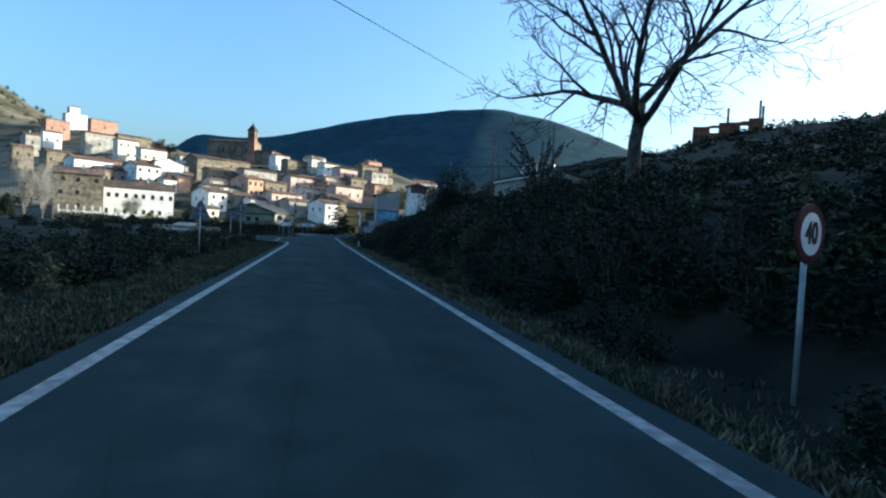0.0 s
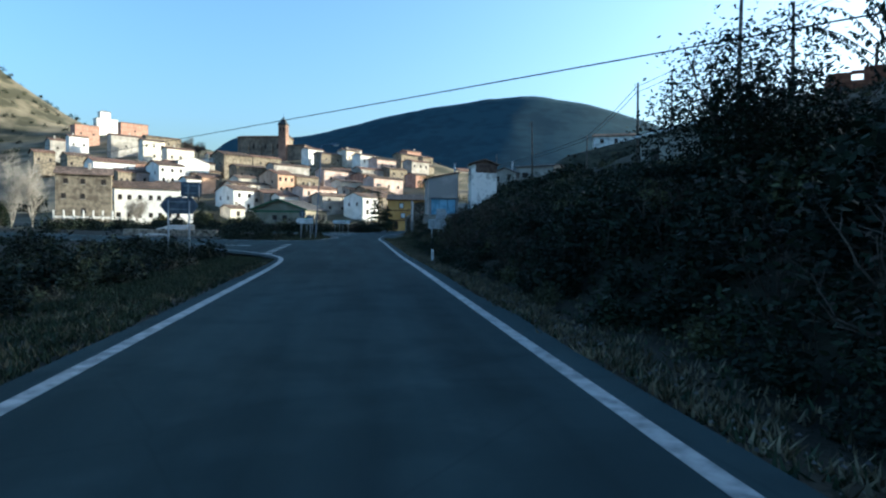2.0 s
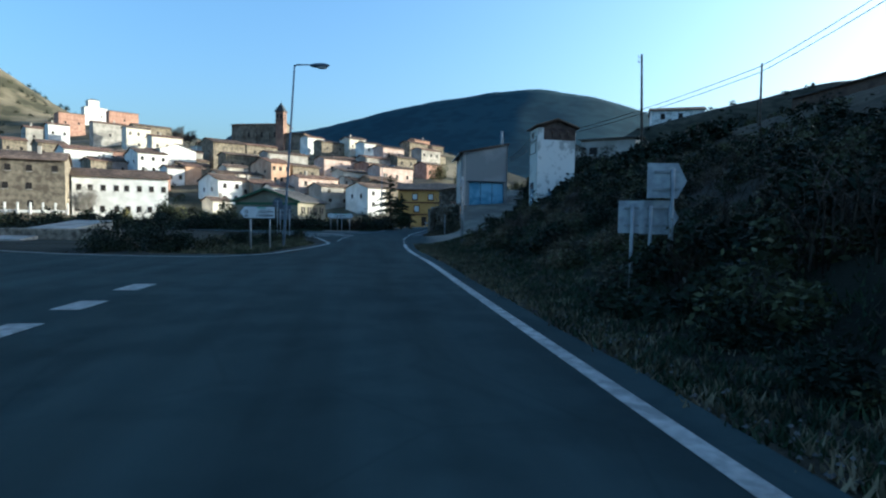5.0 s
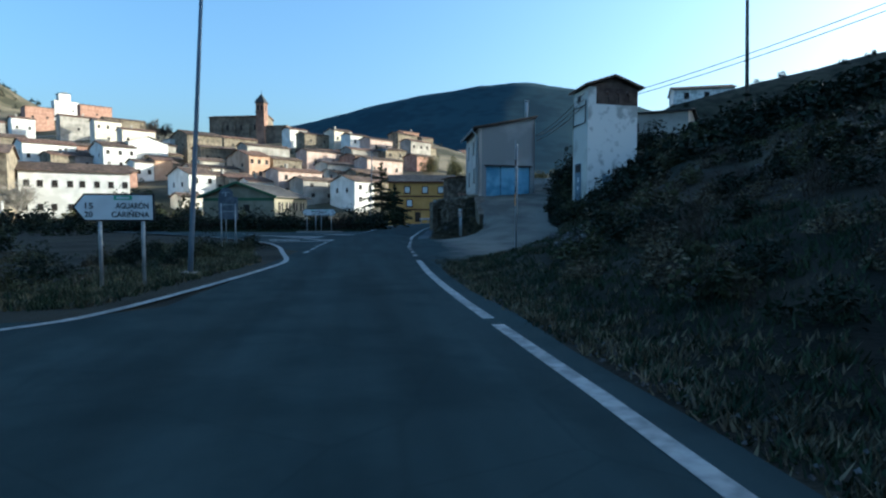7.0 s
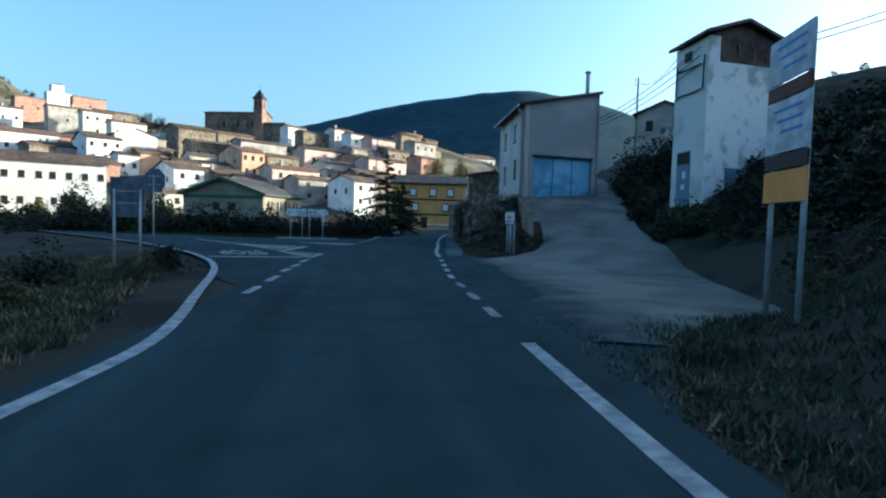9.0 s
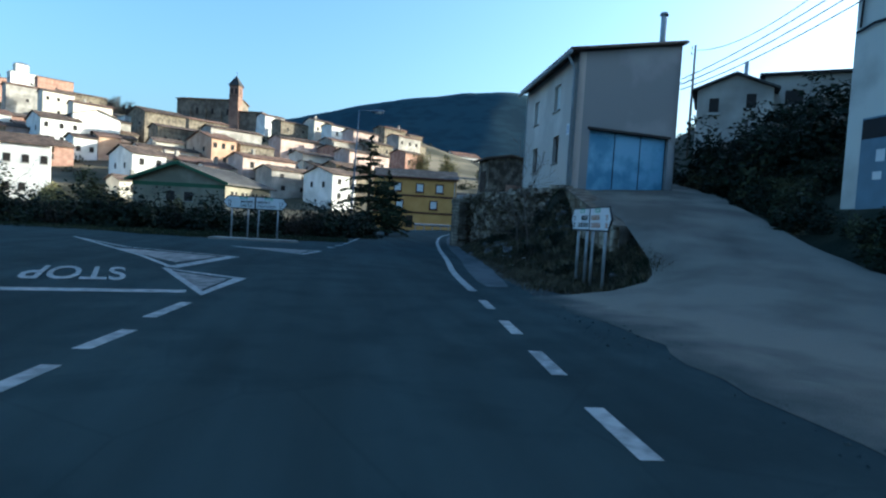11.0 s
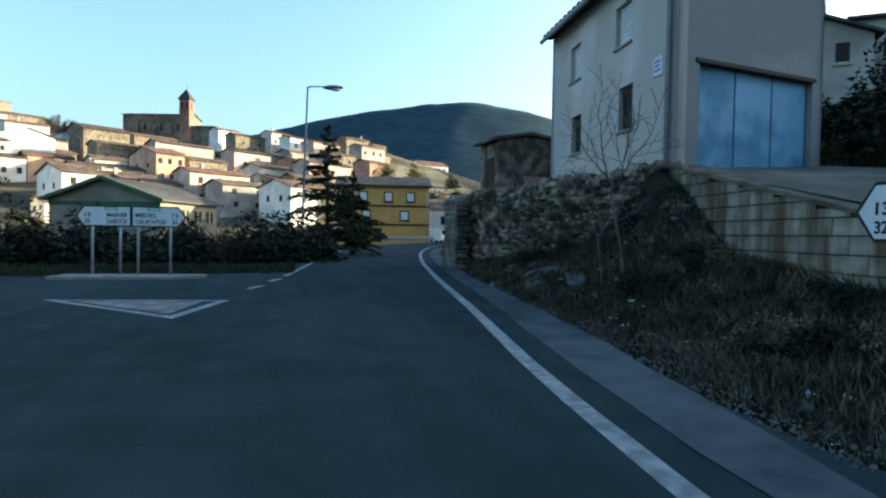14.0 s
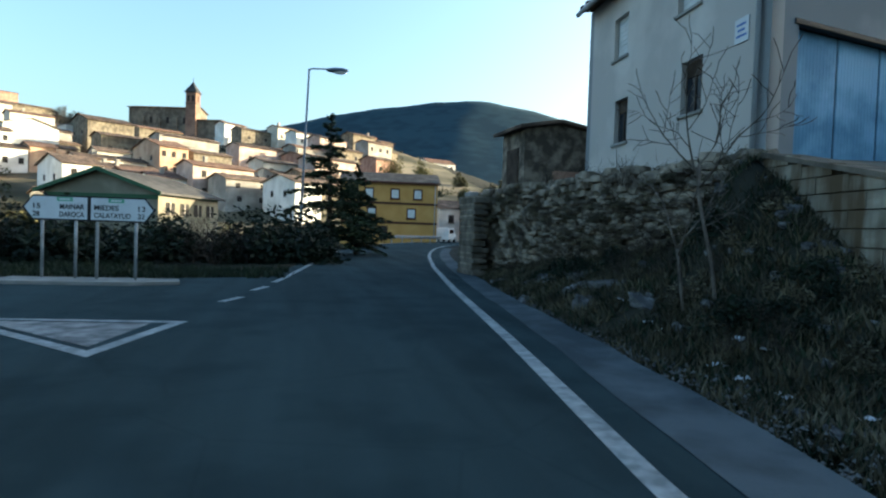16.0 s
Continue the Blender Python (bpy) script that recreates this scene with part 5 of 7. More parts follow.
def church():
    root = empty("church", -65.0, 370.5, 33.4, -16)
    tagged(root, "large dark stone church with a square brick bell tower", "church")
    W, D, h = 27.0, 13.0, 15.4
    body(W, D, h, 1.5, M["church"], root, True, 8)
    gable_roof("roof", W, D, h, 1.5, 0.6, M["brown"], root, True, 0.3)
    box("apse", W + 0.01, W + 11.5, 1.0, D + 1, -8, 10.6, M["church"], root, 0.05, "lower stone apse")
    box("apse_roof", W - 0.3, W + 11.9, 0.5, D + 1.5, 10.61, 11.2, M["brown"], root)
    for x in (6, 13, 20):
        box("buttress", x - 0.8, x + 0.8, -1.2, -0.01, -8, h - 4.0, M["church"], root, 0.05)
        box("window", x + 2.8, x + 3.9, -0.08, -0.004, 9.0, 11.6, M["hole"], root)
    t = box("tower", 24.2, 28.4, -1.0, 3.2, -8, 21.6, M["tower_brick"], root, 0.05, "reddish brick bell tower")
    box("cornice", 24.05, 28.55, -1.15, 3.35, 17.2, 17.5, M["brick_dark"], t)
    box("cornice", 23.95, 28.65, -1.25, 3.45, 21.6, 22.0, M["brick_dark"], t)
    for x0, x1, y0, y1 in ((24.9, 25.8, -1.07, -0.99), (26.8, 27.7, -1.07, -0.99), (28.39, 28.46, 0.5, 1.6)):
        box("belfry_opening", x0, x1, y0, y1, 18.2, 20.6, M["hole"], t)
    bm = bmesh.new()
    v = [bm.verts.new(p) for p in ((23.7, -1.5, 22.0), (28.9, -1.5, 22.0), (28.9, 3.7, 22.0), (23.7, 3.7, 22.0), (26.3, 1.1, 26.6))]
    bm.faces.new(v[:4])
    for i in range(4):
        bm.faces.new((v[i], v[(i + 1) % 4], v[4]))
    part("spire", bm, M["slate"], t, "pointed dark tower roof")
    tube("cross", [(26.3, 1.1, 26.4), (26.3, 1.1, 28.0)], 0.08, M["wire"], t, 5)


M["tower_brick"] = surf("tower_brick", (0.17, 0.105, 0.08), (0.28, 0.175, 0.13), 0.5, 0.9, 0.4, 5, big=0.7)
M["slate"] = surf("slate", (0.03, 0.032, 0.035), (0.07, 0.07, 0.07), 1.5, 0.7, 0.3, 5)
church()


def plain_house(name, x, y, z, turn, w, d, h, wall, roof, label, rise=1.0, windows=(), along=True, foot=3.0, cat="house"):
    root = empty(name, x, y, z, turn)
    tagged(root, label, cat)
    body(w, d, h, rise, M[wall], root, along, foot)
    gable_roof("roof", w, d, h, rise, 0.3, M[roof], root, along, 0.14)
    for x0, z0, ww, hh in windows:
        far_window(root, x0, -0.01, z0, ww, hh)
    return root


# sheds and houses on the slope to the right
wb = plain_house("block_house", 20.5, 53.5, 4.6, 95.7, 11.0, 5.0, 3.0, "block_paint", "slate_roof", "low block house with ribbed pale walls and a dark roof", 0.5)
wb.matrix_basis = pose(19.6, 64.4, 4.6, 0, 0, -84.3)
for z in range(13):
    box("block_course", 0.01, 10.98, -0.045, -0.004, 0.06 + z * 0.215, 0.06 + z * 0.215 + 0.165, M["block_paint"], wb, 0.01)
box("eaves_band", -0.28, 11.28, -0.33, -0.05, 2.86, 3.0, M["white"], wb, 0.01, "white painted eaves band")
dw = box("doorway", 1.35, 2.2, -0.07, -0.046, 0.0, 1.95, M["hole"], wb)
tube("dish_arm", [(7.0, 0.2, 3.2), (7.0, 0.2, 3.9)], 0.03, M["galv"], wb, 6)
bm = bmesh.new()
bmesh.ops.create_cone(bm, cap_ends=True, segments=16, radius1=0.42, radius2=0.1, depth=0.16)
bmesh.ops.transform(bm, matrix=Matrix.Translation((7.0, 0.0, 3.95)) @ Matrix.Rotation(radians(70), 4, 'X'), verts=bm.verts)
part("satellite_dish", bm, M["shutter_white"], wb, "white satellite dish")
plain_house("hill_house", 56.0, 160.0, 20.2, -24, 9.5, 7.0, 2.6, "whitewash", "brown", "white house on the skyline of the slope", 1.0, ((2, 1.0, 0.8, 1.0), (5.2, 1.0, 0.8, 1.0)))
plain_house("hill_barn", 46.0, 110.0, 11.8, -90, 27.0, 7.0, 2.9, "rubble_brown", "greyroof", "long low brown brick barn along the slope", 0.9, ((2.6, 0.9, 0.9, 0.9), (7.0, 0.9, 0.9, 0.9), (12.0, 0.9, 0.9, 0.9), (18.0, 0.9, 0.9, 0.9)), cat="barn")
ruin = empty("ruined_building", 84.0, 122.0, zat(90, 120) + 1.6, -38)
tagged(ruin, "roofless red brick ruin on the hillside", "ruin")
for n_, (a, b, c, d_, hh) in enumerate(((0, 14.5, 0, 0.5, 5.0), (0, 0.5, 0.5, 9, 4.4), (14.0, 14.5, 0.5, 9, 6.2), (0, 14.5, 9, 9.5, 4.2))):
    bm = bmesh.new()
    if n_ == 0:
        for (xa, xb, za, zb) in ((0, 3.6, -4, 4.4), (3.6, 5.4, -4, 2.9), (3.6, 5.4, 4.0, 4.6), (5.4, 9.8, -4, 5.2), (9.8, 11.4, -4, 3.3), (9.8, 11.4, 4.4, 5.4), (11.4, 14.5, -4, 6.0)):
            add_box(bm, xa, xb, c, d_, za, zb)
    else:
        add_box(bm, a, b, c, d_, -4, hh, 0.03)
    part("wall", bm, M["brick_ruin"], ruin)
for x_, h_ in ((7.2, 8.6), (13.6, 10.0), (14.2, 8.8)):
    box("pillar", x_ - 0.25, x_ + 0.25, 0.55, 1.0, -2, h_, M["brick_dark"], ruin, 0.02)
plain_house("beige_house", 22.3, 119.6, 7.9, -36, 3.9, 5.0, 1.9, "grey", "greyroof", "beige rendered house above the drive", 0.8, ((0.9, 0.6, 0.5, 0.8), (2.8, 0.8, 0.5, 0.8)), False, 4.0)
plain_house("beige_house", 25.9, 118.6, 7.9, -38, 6.2, 5.5, 2.9, "grey", "greyroof", "beige house with one dark window beside the drive", 0.4, ((1.5, 1.2, 0.9, 0.8),), True, 4.0)
ch_ = tube("chimney_pipe", [(25.6, 119.9, 10.0), (25.6, 119.9, 11.9)], 0.12, M["pipe"], None, 8)
tagged(ch_, "grey flue pipe above the beige roof", "chimney")
plain_house("white_villa", 56.5, 343.5, 24.5, 20, 14.0, 10.0, 6.2, "white", "redroof", "large white house with a red roof by the valley", 2.2,
            ((2.2, 0.9, 1.2, 1.4), (5.4, 0.9, 1.2, 1.4), (8.8, 0.9, 1.2, 1.4), (2.2, 3.8, 1.2, 1.4), (5.4, 3.8, 1.2, 1.4), (8.8, 3.8, 1.2, 1.4), (12, 3.8, 1.2, 1.4)), True)
plain_house("roadside_house", 23.5, 186.0, 0.0, 8, 7.0, 8.0, 5.0, "white", "brown", "white house at the bend with a brown roof", 1.3, ((2.0, 2.8, 0.9, 1.2),))
plain_house("roadside_house", 27.5, 182.0, 0.0, 8, 7.0, 8.0, 4.2, "brick", "brown", "reddish house beside the bend", 1.1)


# barrier and parked van at the bend
def barrier():
    root = empty("crash_barrier", 12.6, 163.0, 0.1, 46)
    tagged(root, "galvanised crash barrier at the bend", "crash barrier")
    bm = bmesh.new()
    prof = [(0, 0.46), (-0.06, 0.52), (-0.06, 0.58), (0, 0.63), (-0.06, 0.68), (-0.06, 0.74), (0, 0.8)]
    r = [[bm.verts.new((x, y, z)) for y, z in prof] for x in (0, 11.0)]
    for i in range(len(prof) - 1):
        bm.faces.new((r[0][i], r[0][i + 1], r[1][i + 1], r[1][i]))
    part("rail", bm, M["galv"], root)
    for i in range(6):
        box("post", 0.4 + i * 2.0, 0.5 + i * 2.0, 0.01, 0.1, -0.3, 0.78, M["galv"], root)


barrier()


def van():
    root = empty("parked_van", 22.2, 178.2, 0.05, 60)
    tagged(root, "small white van parked at the bend", "van")
    bm = bmesh.new()
    pr = [(0, 0.35), (0, 1.85), (0.15, 1.95), (2.6, 1.95), (3.3, 1.25), (4.1, 1.05), (4.2, 0.4)]
    a = [[bm.verts.new((x, y, z)) for x, z in pr] for y in (-0.85, 0.85)]
    for i in range(len(pr)):
        j = (i + 1) % len(pr)
        bm.faces.new((a[0][i], a[0][j], a[1][j], a[1][i]))
    bm.faces.new(a[0]); bm.faces.new(a[1])
    part("body", bm, M["van_white"], root)
    box("window", 0.5, 2.5, -0.87, -0.852, 1.2, 1.75, M["glass_dark"], root)
    for x in (0.8, 3.4):
        for y in (-0.75, 0.75):
            w = tube("wheel", [(x, y - 0.1, 0.32), (x, y + 0.1, 0.32)], 0.32, M["rubber"], root, 14)


van()

# white fence and low wall before the stone house
fence = tagged(empty("fence", -60.5, 157.0, 1.4, 25), "white painted fence posts with a low rail", "fence")
fp = box("post", -0.16, 0.16, -0.16, 0.16, -0.6, 2.0, M["white"], fence, 0.04)
for i in range(1, 8):
    again(fp, Matrix.Translation((i * 1.75, 0, 0)), fence)
box("rail", 0, 12.2, -0.06, 0.06, 0.3, 0.75, M["white"], fence)
box("base_wall", -1.0, 13.4, -0.25, 0.25, -3.0, 0.0, M["rubble"], fence, 0.04, "rough stone base wall")
lw = box("low_wall", -22.5, -13.5, 0, 0.5, -1.2, 0.55, M["rubble"], None, 0.05)
lw.matrix_basis = pose(0, 88.5, 0, 0, 0, -2)
tagged(lw, "low rough stone wall beside the side road", "wall", kind="structure")
cr = obj("concrete_slab", [(-20.5, 86.5, 0.0), (-17.6, 86.8, 0.0), (-19.2, 103.0, 0.95), (-22.0, 103.0, 0.95), (-20.5, 86.5, -0.8), (-17.6, 86.8, -0.8), (-19.2, 103.0, -0.8), (-22.0, 103.0, -0.8)],
         [(0, 1, 2, 3), (7, 6, 5, 4), (0, 4, 5, 1), (1, 5, 6, 2), (2, 6, 7, 3), (3, 7, 4, 0)], M["concrete"])
tagged(cr, "sloping pale concrete slab over the ditch", "slab", kind="structure")


sl = prism("kerb_slab", [(-3.4, 115.0), (-0.6, 114.85), (0.35, 115.2), (0.2, 115.9), (-3.3, 116.1)], -0.1, 0.07, M["concrete"])
tagged(sl, "low concrete kerb slab under the double sign", "kerb", kind="structure")
wp = box("wall_end", 8.75, 9.15, 120.9, 121.6, -0.3, 2.85, M["concrete"], None, 0.04)
tagged(wp, "pale concrete pier ending the stone wall", "wall", kind="structure")


# ---- stone shed beyond the house ----
def stone_shed():
    root = empty("stone_shed", 9.75, 121.6, 0.0)
    tagged(root, "small ruinous stone shed with a sagging tile roof", "shed")
    fr = skew((9.58, 118.0, 2.2), (1.05, -0.02), (-0.05, 1.0))
    inv = root.matrix_basis.inverted()
    b = body(2.1, 1.7, 2.45, 0.2, M["rubble_wall"], root, False, 3.0)
    b.data.transform(inv @ fr)
    r = gable_roof("roof", 2.1, 1.7, 2.45, 0.2, 0.25, M["brown"], root, False, 0.12)
    r.data.transform(inv @ fr)
    o = box("door", -0.03, -0.004, 0.4, 1.3, 0.3, 1.9, M["dark_wood"], root)
    o.data.transform(inv @ fr)
    p = box("red_panel", 0.9, 1.9, -0.04, -0.004, 0.6, 1.2, M["brick"], root)
    p.data.transform(inv @ fr)


M["rubble_wall"] = surf("rubble_wall", (0.07, 0.058, 0.045), (0.26, 0.21, 0.16), 3.2, 0.9, 0.9, 9, big=0.4)
stone_shed()

# ---- plants ----
prng = np.random.default_rng(11)


def leaf_cloud(name, n, size, shape, mat, parent=None, lumps=9, flat=0.5, seed=1, base=0.0):
    """Many small leaves in uneven clumps; shape: half widths in x, y and the height."""
    r = np.random.default_rng(seed)
    c = r.normal(0, 1, (lumps, 3))
    c /= np.linalg.norm(c, axis=1)[:, None]
    c *= r.uniform(0.25, 0.75, (lumps, 1))
    c[:, 2] = np.abs(c[:, 2]) * 1.0
    rad = r.uniform(0.22, 0.45, lumps)
    k = r.integers(0, lumps, n)
    d = r.normal(0, 1, (n, 3))
    d /= np.linalg.norm(d, axis=1)[:, None]
    p = c[k] + d * (rad[k] * r.uniform(0.35, 1.0, n) ** 0.6)[:, None]
    stray = r.random(n) < 0.12
    p[stray] *= r.uniform(1.0, 1.25, (stray.sum(), 1))
    p *= np.array(shape)
    p[:, 2] = np.maximum(p[:, 2], 0.02) + base
    a = r.normal(0, 1, (n, 3))
    a[:, 2] *= flat
    a /= np.linalg.norm(a, axis=1)[:, None]
    b = np.cross(a, r.normal(0, 1, (n, 3)))
    b /= np.linalg.norm(b, axis=1)[:, None]
    s = size * r.uniform(0.6, 1.4, (n, 1))
    v = np.stack([p - a * s, p + b * s * 0.45, p + a * s, p - b * s * 0.45], 1).reshape(-1, 3)
    f = np.arange(4 * n).reshape(-1, 4)
    return obj(name, v.tolist(), f.tolist(), mat, parent)


def sticks(name, n, h, spread, mat, parent=None, seed=2, r0=0.018, forks=2, lean=0.5):
    """Thin stems that rise and spread from one root."""
    r = np.random.default_rng(seed)
    vs, fs = [], []
    def seg(p, q, ra, rb):
        d = q - p
        d = d / (np.linalg.norm(d) + 1e-9)
        a = np.cross(d, [0.3, 0.9, 0.2]); a /= np.linalg.norm(a)
        b = np.cross(d, a)
        k = len(vs)
        for c, rr in ((p, ra), (q, rb)):
            for t in (0, 2.094, 4.189):
                vs.append(tuple(c + (a * math.cos(t) + b * math.sin(t)) * rr))
        for i in range(3):
            j = (i + 1) % 3
            fs.append((k + i, k + j, k + 3 + j, k + 3 + i))
    for i in range(n):
        p = np.array([r.normal(0, spread * 0.18), r.normal(0, spread * 0.18), 0.0])
        d = np.array([r.normal(0, lean), r.normal(0, lean), 1.0])
        d /= np.linalg.norm(d)
        L = h * r.uniform(0.5, 1.0)
        rr = r0 * r.uniform(0.6, 1.2)
        tips = [(p, d, L, rr)]
        for lev in range(forks + 1):
            nxt = []
            for (p, d, L, rr) in tips:
                m = p
                for s in range(3):
                    d = d + r.normal(0, 0.14, 3)
                    d /= np.linalg.norm(d)
                    q = m + d * L / 3 * (0.62 if lev < forks else 1.0)
                    seg(m, q, rr * (1 - s * 0.15), rr * (1 - s * 0.15 - 0.15))
                    if lev < forks and s > 0:
                        nxt.append((q, d + r.normal(0, 0.45, 3), L * 0.5, rr * 0.55))
                    m = q
            tips = [(p, d / np.linalg.norm(d), L, rr) for p, d, L, rr in nxt]
    return obj(name, vs, fs, mat, parent)


def shrub_kind(label, leaf, n, size, shape, seed, stems=5, twig="twig", hgt=None):
    root = empty("shrub", 0, 0, -50)
    tagged(root, label, "shrub")
    if n:
        leaf_cloud("leaves", n, size, shape, M[leaf], root, lumps=10, seed=seed)["kind"] = "stuff"
    sticks("stem_tangle", stems, hgt or shape[2] * 0.95, shape[0], M[twig], root, seed + 50, 0.014, 2, 0.4)["kind"] = "stuff"
    return root


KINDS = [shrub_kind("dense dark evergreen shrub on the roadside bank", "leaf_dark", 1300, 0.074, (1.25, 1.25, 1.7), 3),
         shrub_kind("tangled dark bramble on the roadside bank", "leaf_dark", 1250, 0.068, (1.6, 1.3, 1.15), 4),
         shrub_kind("olive green shrub with thin stems", "leaf_olive", 1100, 0.066, (1.1, 1.2, 1.5), 5, 9),
         shrub_kind("bare brown leafless shrub", "twig", 260, 0.03, (0.8, 0.8, 1.2), 6, 16, "twig", 1.5),
         shrub_kind("dry brown scrub in poor soil", "grass_dry", 900, 0.045, (0.9, 0.9, 0.7), 7, 10, "twig", 0.8)]


def plant(kind, x, y, s, turn=None, sz=None, z=None):
    zz = zat(x, y) - 0.06 if z is None else z
    turn = prng.uniform(0, 360) if turn is None else turn
    o = copy_thing(KINDS[kind], pose(x, y, zz, 0, 0, turn) @ Matrix.Diagonal((s, s, sz or s, 1)))
    o.matrix_basis = pose(x, y, zz, 0, 0, turn) @ Matrix.Diagonal((s, s, sz or s, 1))
    return o


TEMPLATES = []
for k_ in KINDS:
    got = []
    for o_ in k_.children:
        v_ = np.empty(len(o_.data.vertices) * 3)
        o_.data.vertices.foreach_get("co", v_)
        got.append((v_.reshape(-1, 3), np.array([tuple(p_.vertices) for p_ in o_.data.polygons]), o_.data.materials[0]))
    TEMPLATES.append(got)


def thicket(name, spots, label, thin=1):
    """Shrubs past counting, joined into one mesh for each material; spots: kind, x, y, size."""
    heap = {}
    for kind, x, y, s, *high in spots:
        c, si = math.cos(x * 7.3 + y), math.sin(x * 7.3 + y)
        z = high[0] if high else zat(x, y) - 0.06
        for v, f, m in TEMPLATES[kind]:
            f = f[::thin]
            v = v[f]
            if len(f) * thin > 800:                              # fewer leaves, each as much larger
                mid = v.mean(1, keepdims=True)
                v = mid + (v - mid) * min(2.4, thin ** 0.42)
            w = np.stack([(v[..., 0] * c - v[..., 1] * si) * s + x, (v[..., 0] * si + v[..., 1] * c) * s + y, v[..., 2] * s + z], -1)
            vs, fs, n = heap.setdefault(m.name, ([], [], [0, m]))
            vs.append(w.reshape(-1, 3))
            fs.append(np.arange(len(f) * 4).reshape(-1, 4) + n[0])
            n[0] += len(f) * 4
    root = tagged(empty(name, 0, 0, 0), label, "scrub", kind="stuff")
    for vs, fs, n in heap.values():
        me = bpy.data.meshes.new(name)
        v, f = np.concatenate(vs), np.concatenate(fs)
        me.vertices.add(len(v))
        me.vertices.foreach_set("co", v.ravel())
        me.loops.add(f.size)
        me.loops.foreach_set("vertex_index", f.ravel())
        me.polygons.add(len(f))
        me.polygons.foreach_set("loop_start", np.arange(0, f.size, 4))
        me.polygons.foreach_set("loop_total", np.full(len(f), 4))
        me.update()
        me.materials.append(n[1])
        o = new("scrub", me)
        o.parent = root
        o["kind"] = "stuff"
    return root


# the overgrown bank on the right: the shrubs nearest the road one by one, those behind as a thicket
behind = []
y = -5.0
while y < 63:
    for u0 in (2.15, 3.1, 4.1, 5.2, 6.4, 7.7, 9.2, 11.0, 13.5):
        yy, uu = y + prng.uniform(-0.8, 0.8), u0 + prng.uniform(-0.4, 0.4)
        k = int(prng.choice([0, 1, 0, 2, 1, 1]))
        s = prng.uniform(0.8, 1.25) * (0.55 if u0 < 3 else 0.85 if u0 < 4 else 1.0) * (0.85 if yy > 45 else 1.0)
        xx = float(x_right(yy)) + uu
        if yy > 48 and uu > 8 or (3.6 < xx < 5.8 and 4.2 < yy < 6.4) or (uu > 8 and prng.random() < 0.35):
            continue
        s = max(0.3, min(s, (1.15 + 0.262 * xx + 0.9 * math.exp(-((yy - 27) / 7.0) ** 2) - zat(xx, yy)) / (1.9 if k != 1 else 1.35)))
        if u0 < 4.5 and 2 < yy < 60:
            plant(k, xx, yy, s)
        else:
            behind.append((k, xx, yy, s))
    y += 1.45
for i in range(40):                                   # leafless stems that stand out of it
    yy = prng.uniform(0, 60)
    behind.append((3, float(x_right(yy)) + prng.uniform(2.6, 5), yy, prng.uniform(0.9, 1.4)))
thicket("bank_thicket", behind, "dark tangled thicket covering the roadside bank", 2)
# lower scrub between the bank and the tower
spots = []
for i in range(760):
    yy, uu = prng.uniform(58, 88), prng.uniform(2.4, 19)
    xx = float(x_right(yy)) + uu
    if (yy > 79 and uu < 5.5) or (xx > 13.4 and yy > 95):
        continue
    k, s = int(prng.choice([4, 4, 2, 3, 4, 1])), prng.uniform(0.4, 0.85) * float(np.interp(uu, [3, 8, 19], [1.0, 0.8, 0.5]))
    if uu < 6 and prng.random() < 0.3:
        plant(k, xx, yy, s * 0.8)
    else:
        spots.append((k, xx, yy, s))
# slope under the houses on the hill, right of the drive
for i in range(330):
    s_, t_ = prng.uniform(-2, 34), prng.uniform(3.9, 18)
    xx, yy = RAMP_FOOT[0] + RAMP_WAY[0] * s_ + RAMP_WAY[1] * t_, RAMP_FOOT[1] + RAMP_WAY[1] * s_ - RAMP_WAY[0] * t_
    if 13.0 < xx < 19.8 and 95.5 < yy < 104.5 or s_ < 6 and t_ < 5.5 or 21.5 < xx < 33 and yy > 113:
        continue
    spots.append((int(prng.choice([0, 1, 2, 1, 4])), xx, yy, prng.uniform(0.7, 1.4)))
for i in range(260):
    spots.append((int(prng.choice([4, 1, 4, 2])), prng.uniform(22, 95), prng.uniform(48, 175), prng.uniform(0.35, 0.8)))
near_ = [q for q in spots if q[2] < 90 and q[1] < 12.5]
thicket("slope_scrub", near_, "dark low scrub on the roadside slope", 2)
thicket("slope_scrub", [q for q in spots if q not in near_], "dark low scrub over the hillside", 7)
# low dark cover on the hillside above the bank
spots = []
for i in range(900):
    yy = prng.uniform(8, 80)
    xx = prng.uniform(11, 48) if prng.random() < 0.75 else prng.uniform(11, 20)
    if not (17.5 < xx < 27 and 51 < yy < 66):
        spots.append((int(prng.choice([1, 0, 4, 1, 2])), xx, yy, prng.uniform(0.35, 0.75)))
thicket("hill_cover", spots, "low dark brambles covering the hillside", 5)
spots = []
for i in range(620):
    xx, yy = prng.uniform(45, 130), prng.uniform(15, 128)
    if not (78 < xx < 103 and 108 < yy < 135 or 40 < xx < 56 and 80 < yy < 113):
        spots.append((int(prng.choice([1, 0, 1, 2])), xx, yy, prng.uniform(0.7, 1.3)))
thicket("hill_cover", spots, "dark scrub on the upper hillside", 9)
# evergreen bushes under the upper houses
for xx, yy, k in ((17.2, 108.6, 0), (18.6, 110.4, 0), (19.6, 112.6, 1), (20.6, 110.6, 0), (21.8, 113.4, 0), (23.2, 112.2, 0), (24.6, 114.0, 1), (19.0, 107.6, 1), (22.4, 110.0, 1), (26.0, 113.0, 0), (18.2, 106.2, 0), (21.0, 116.4, 0), (27.4, 114.6, 0)):
    plant(k, xx, yy, prng.uniform(1.3, 1.8))
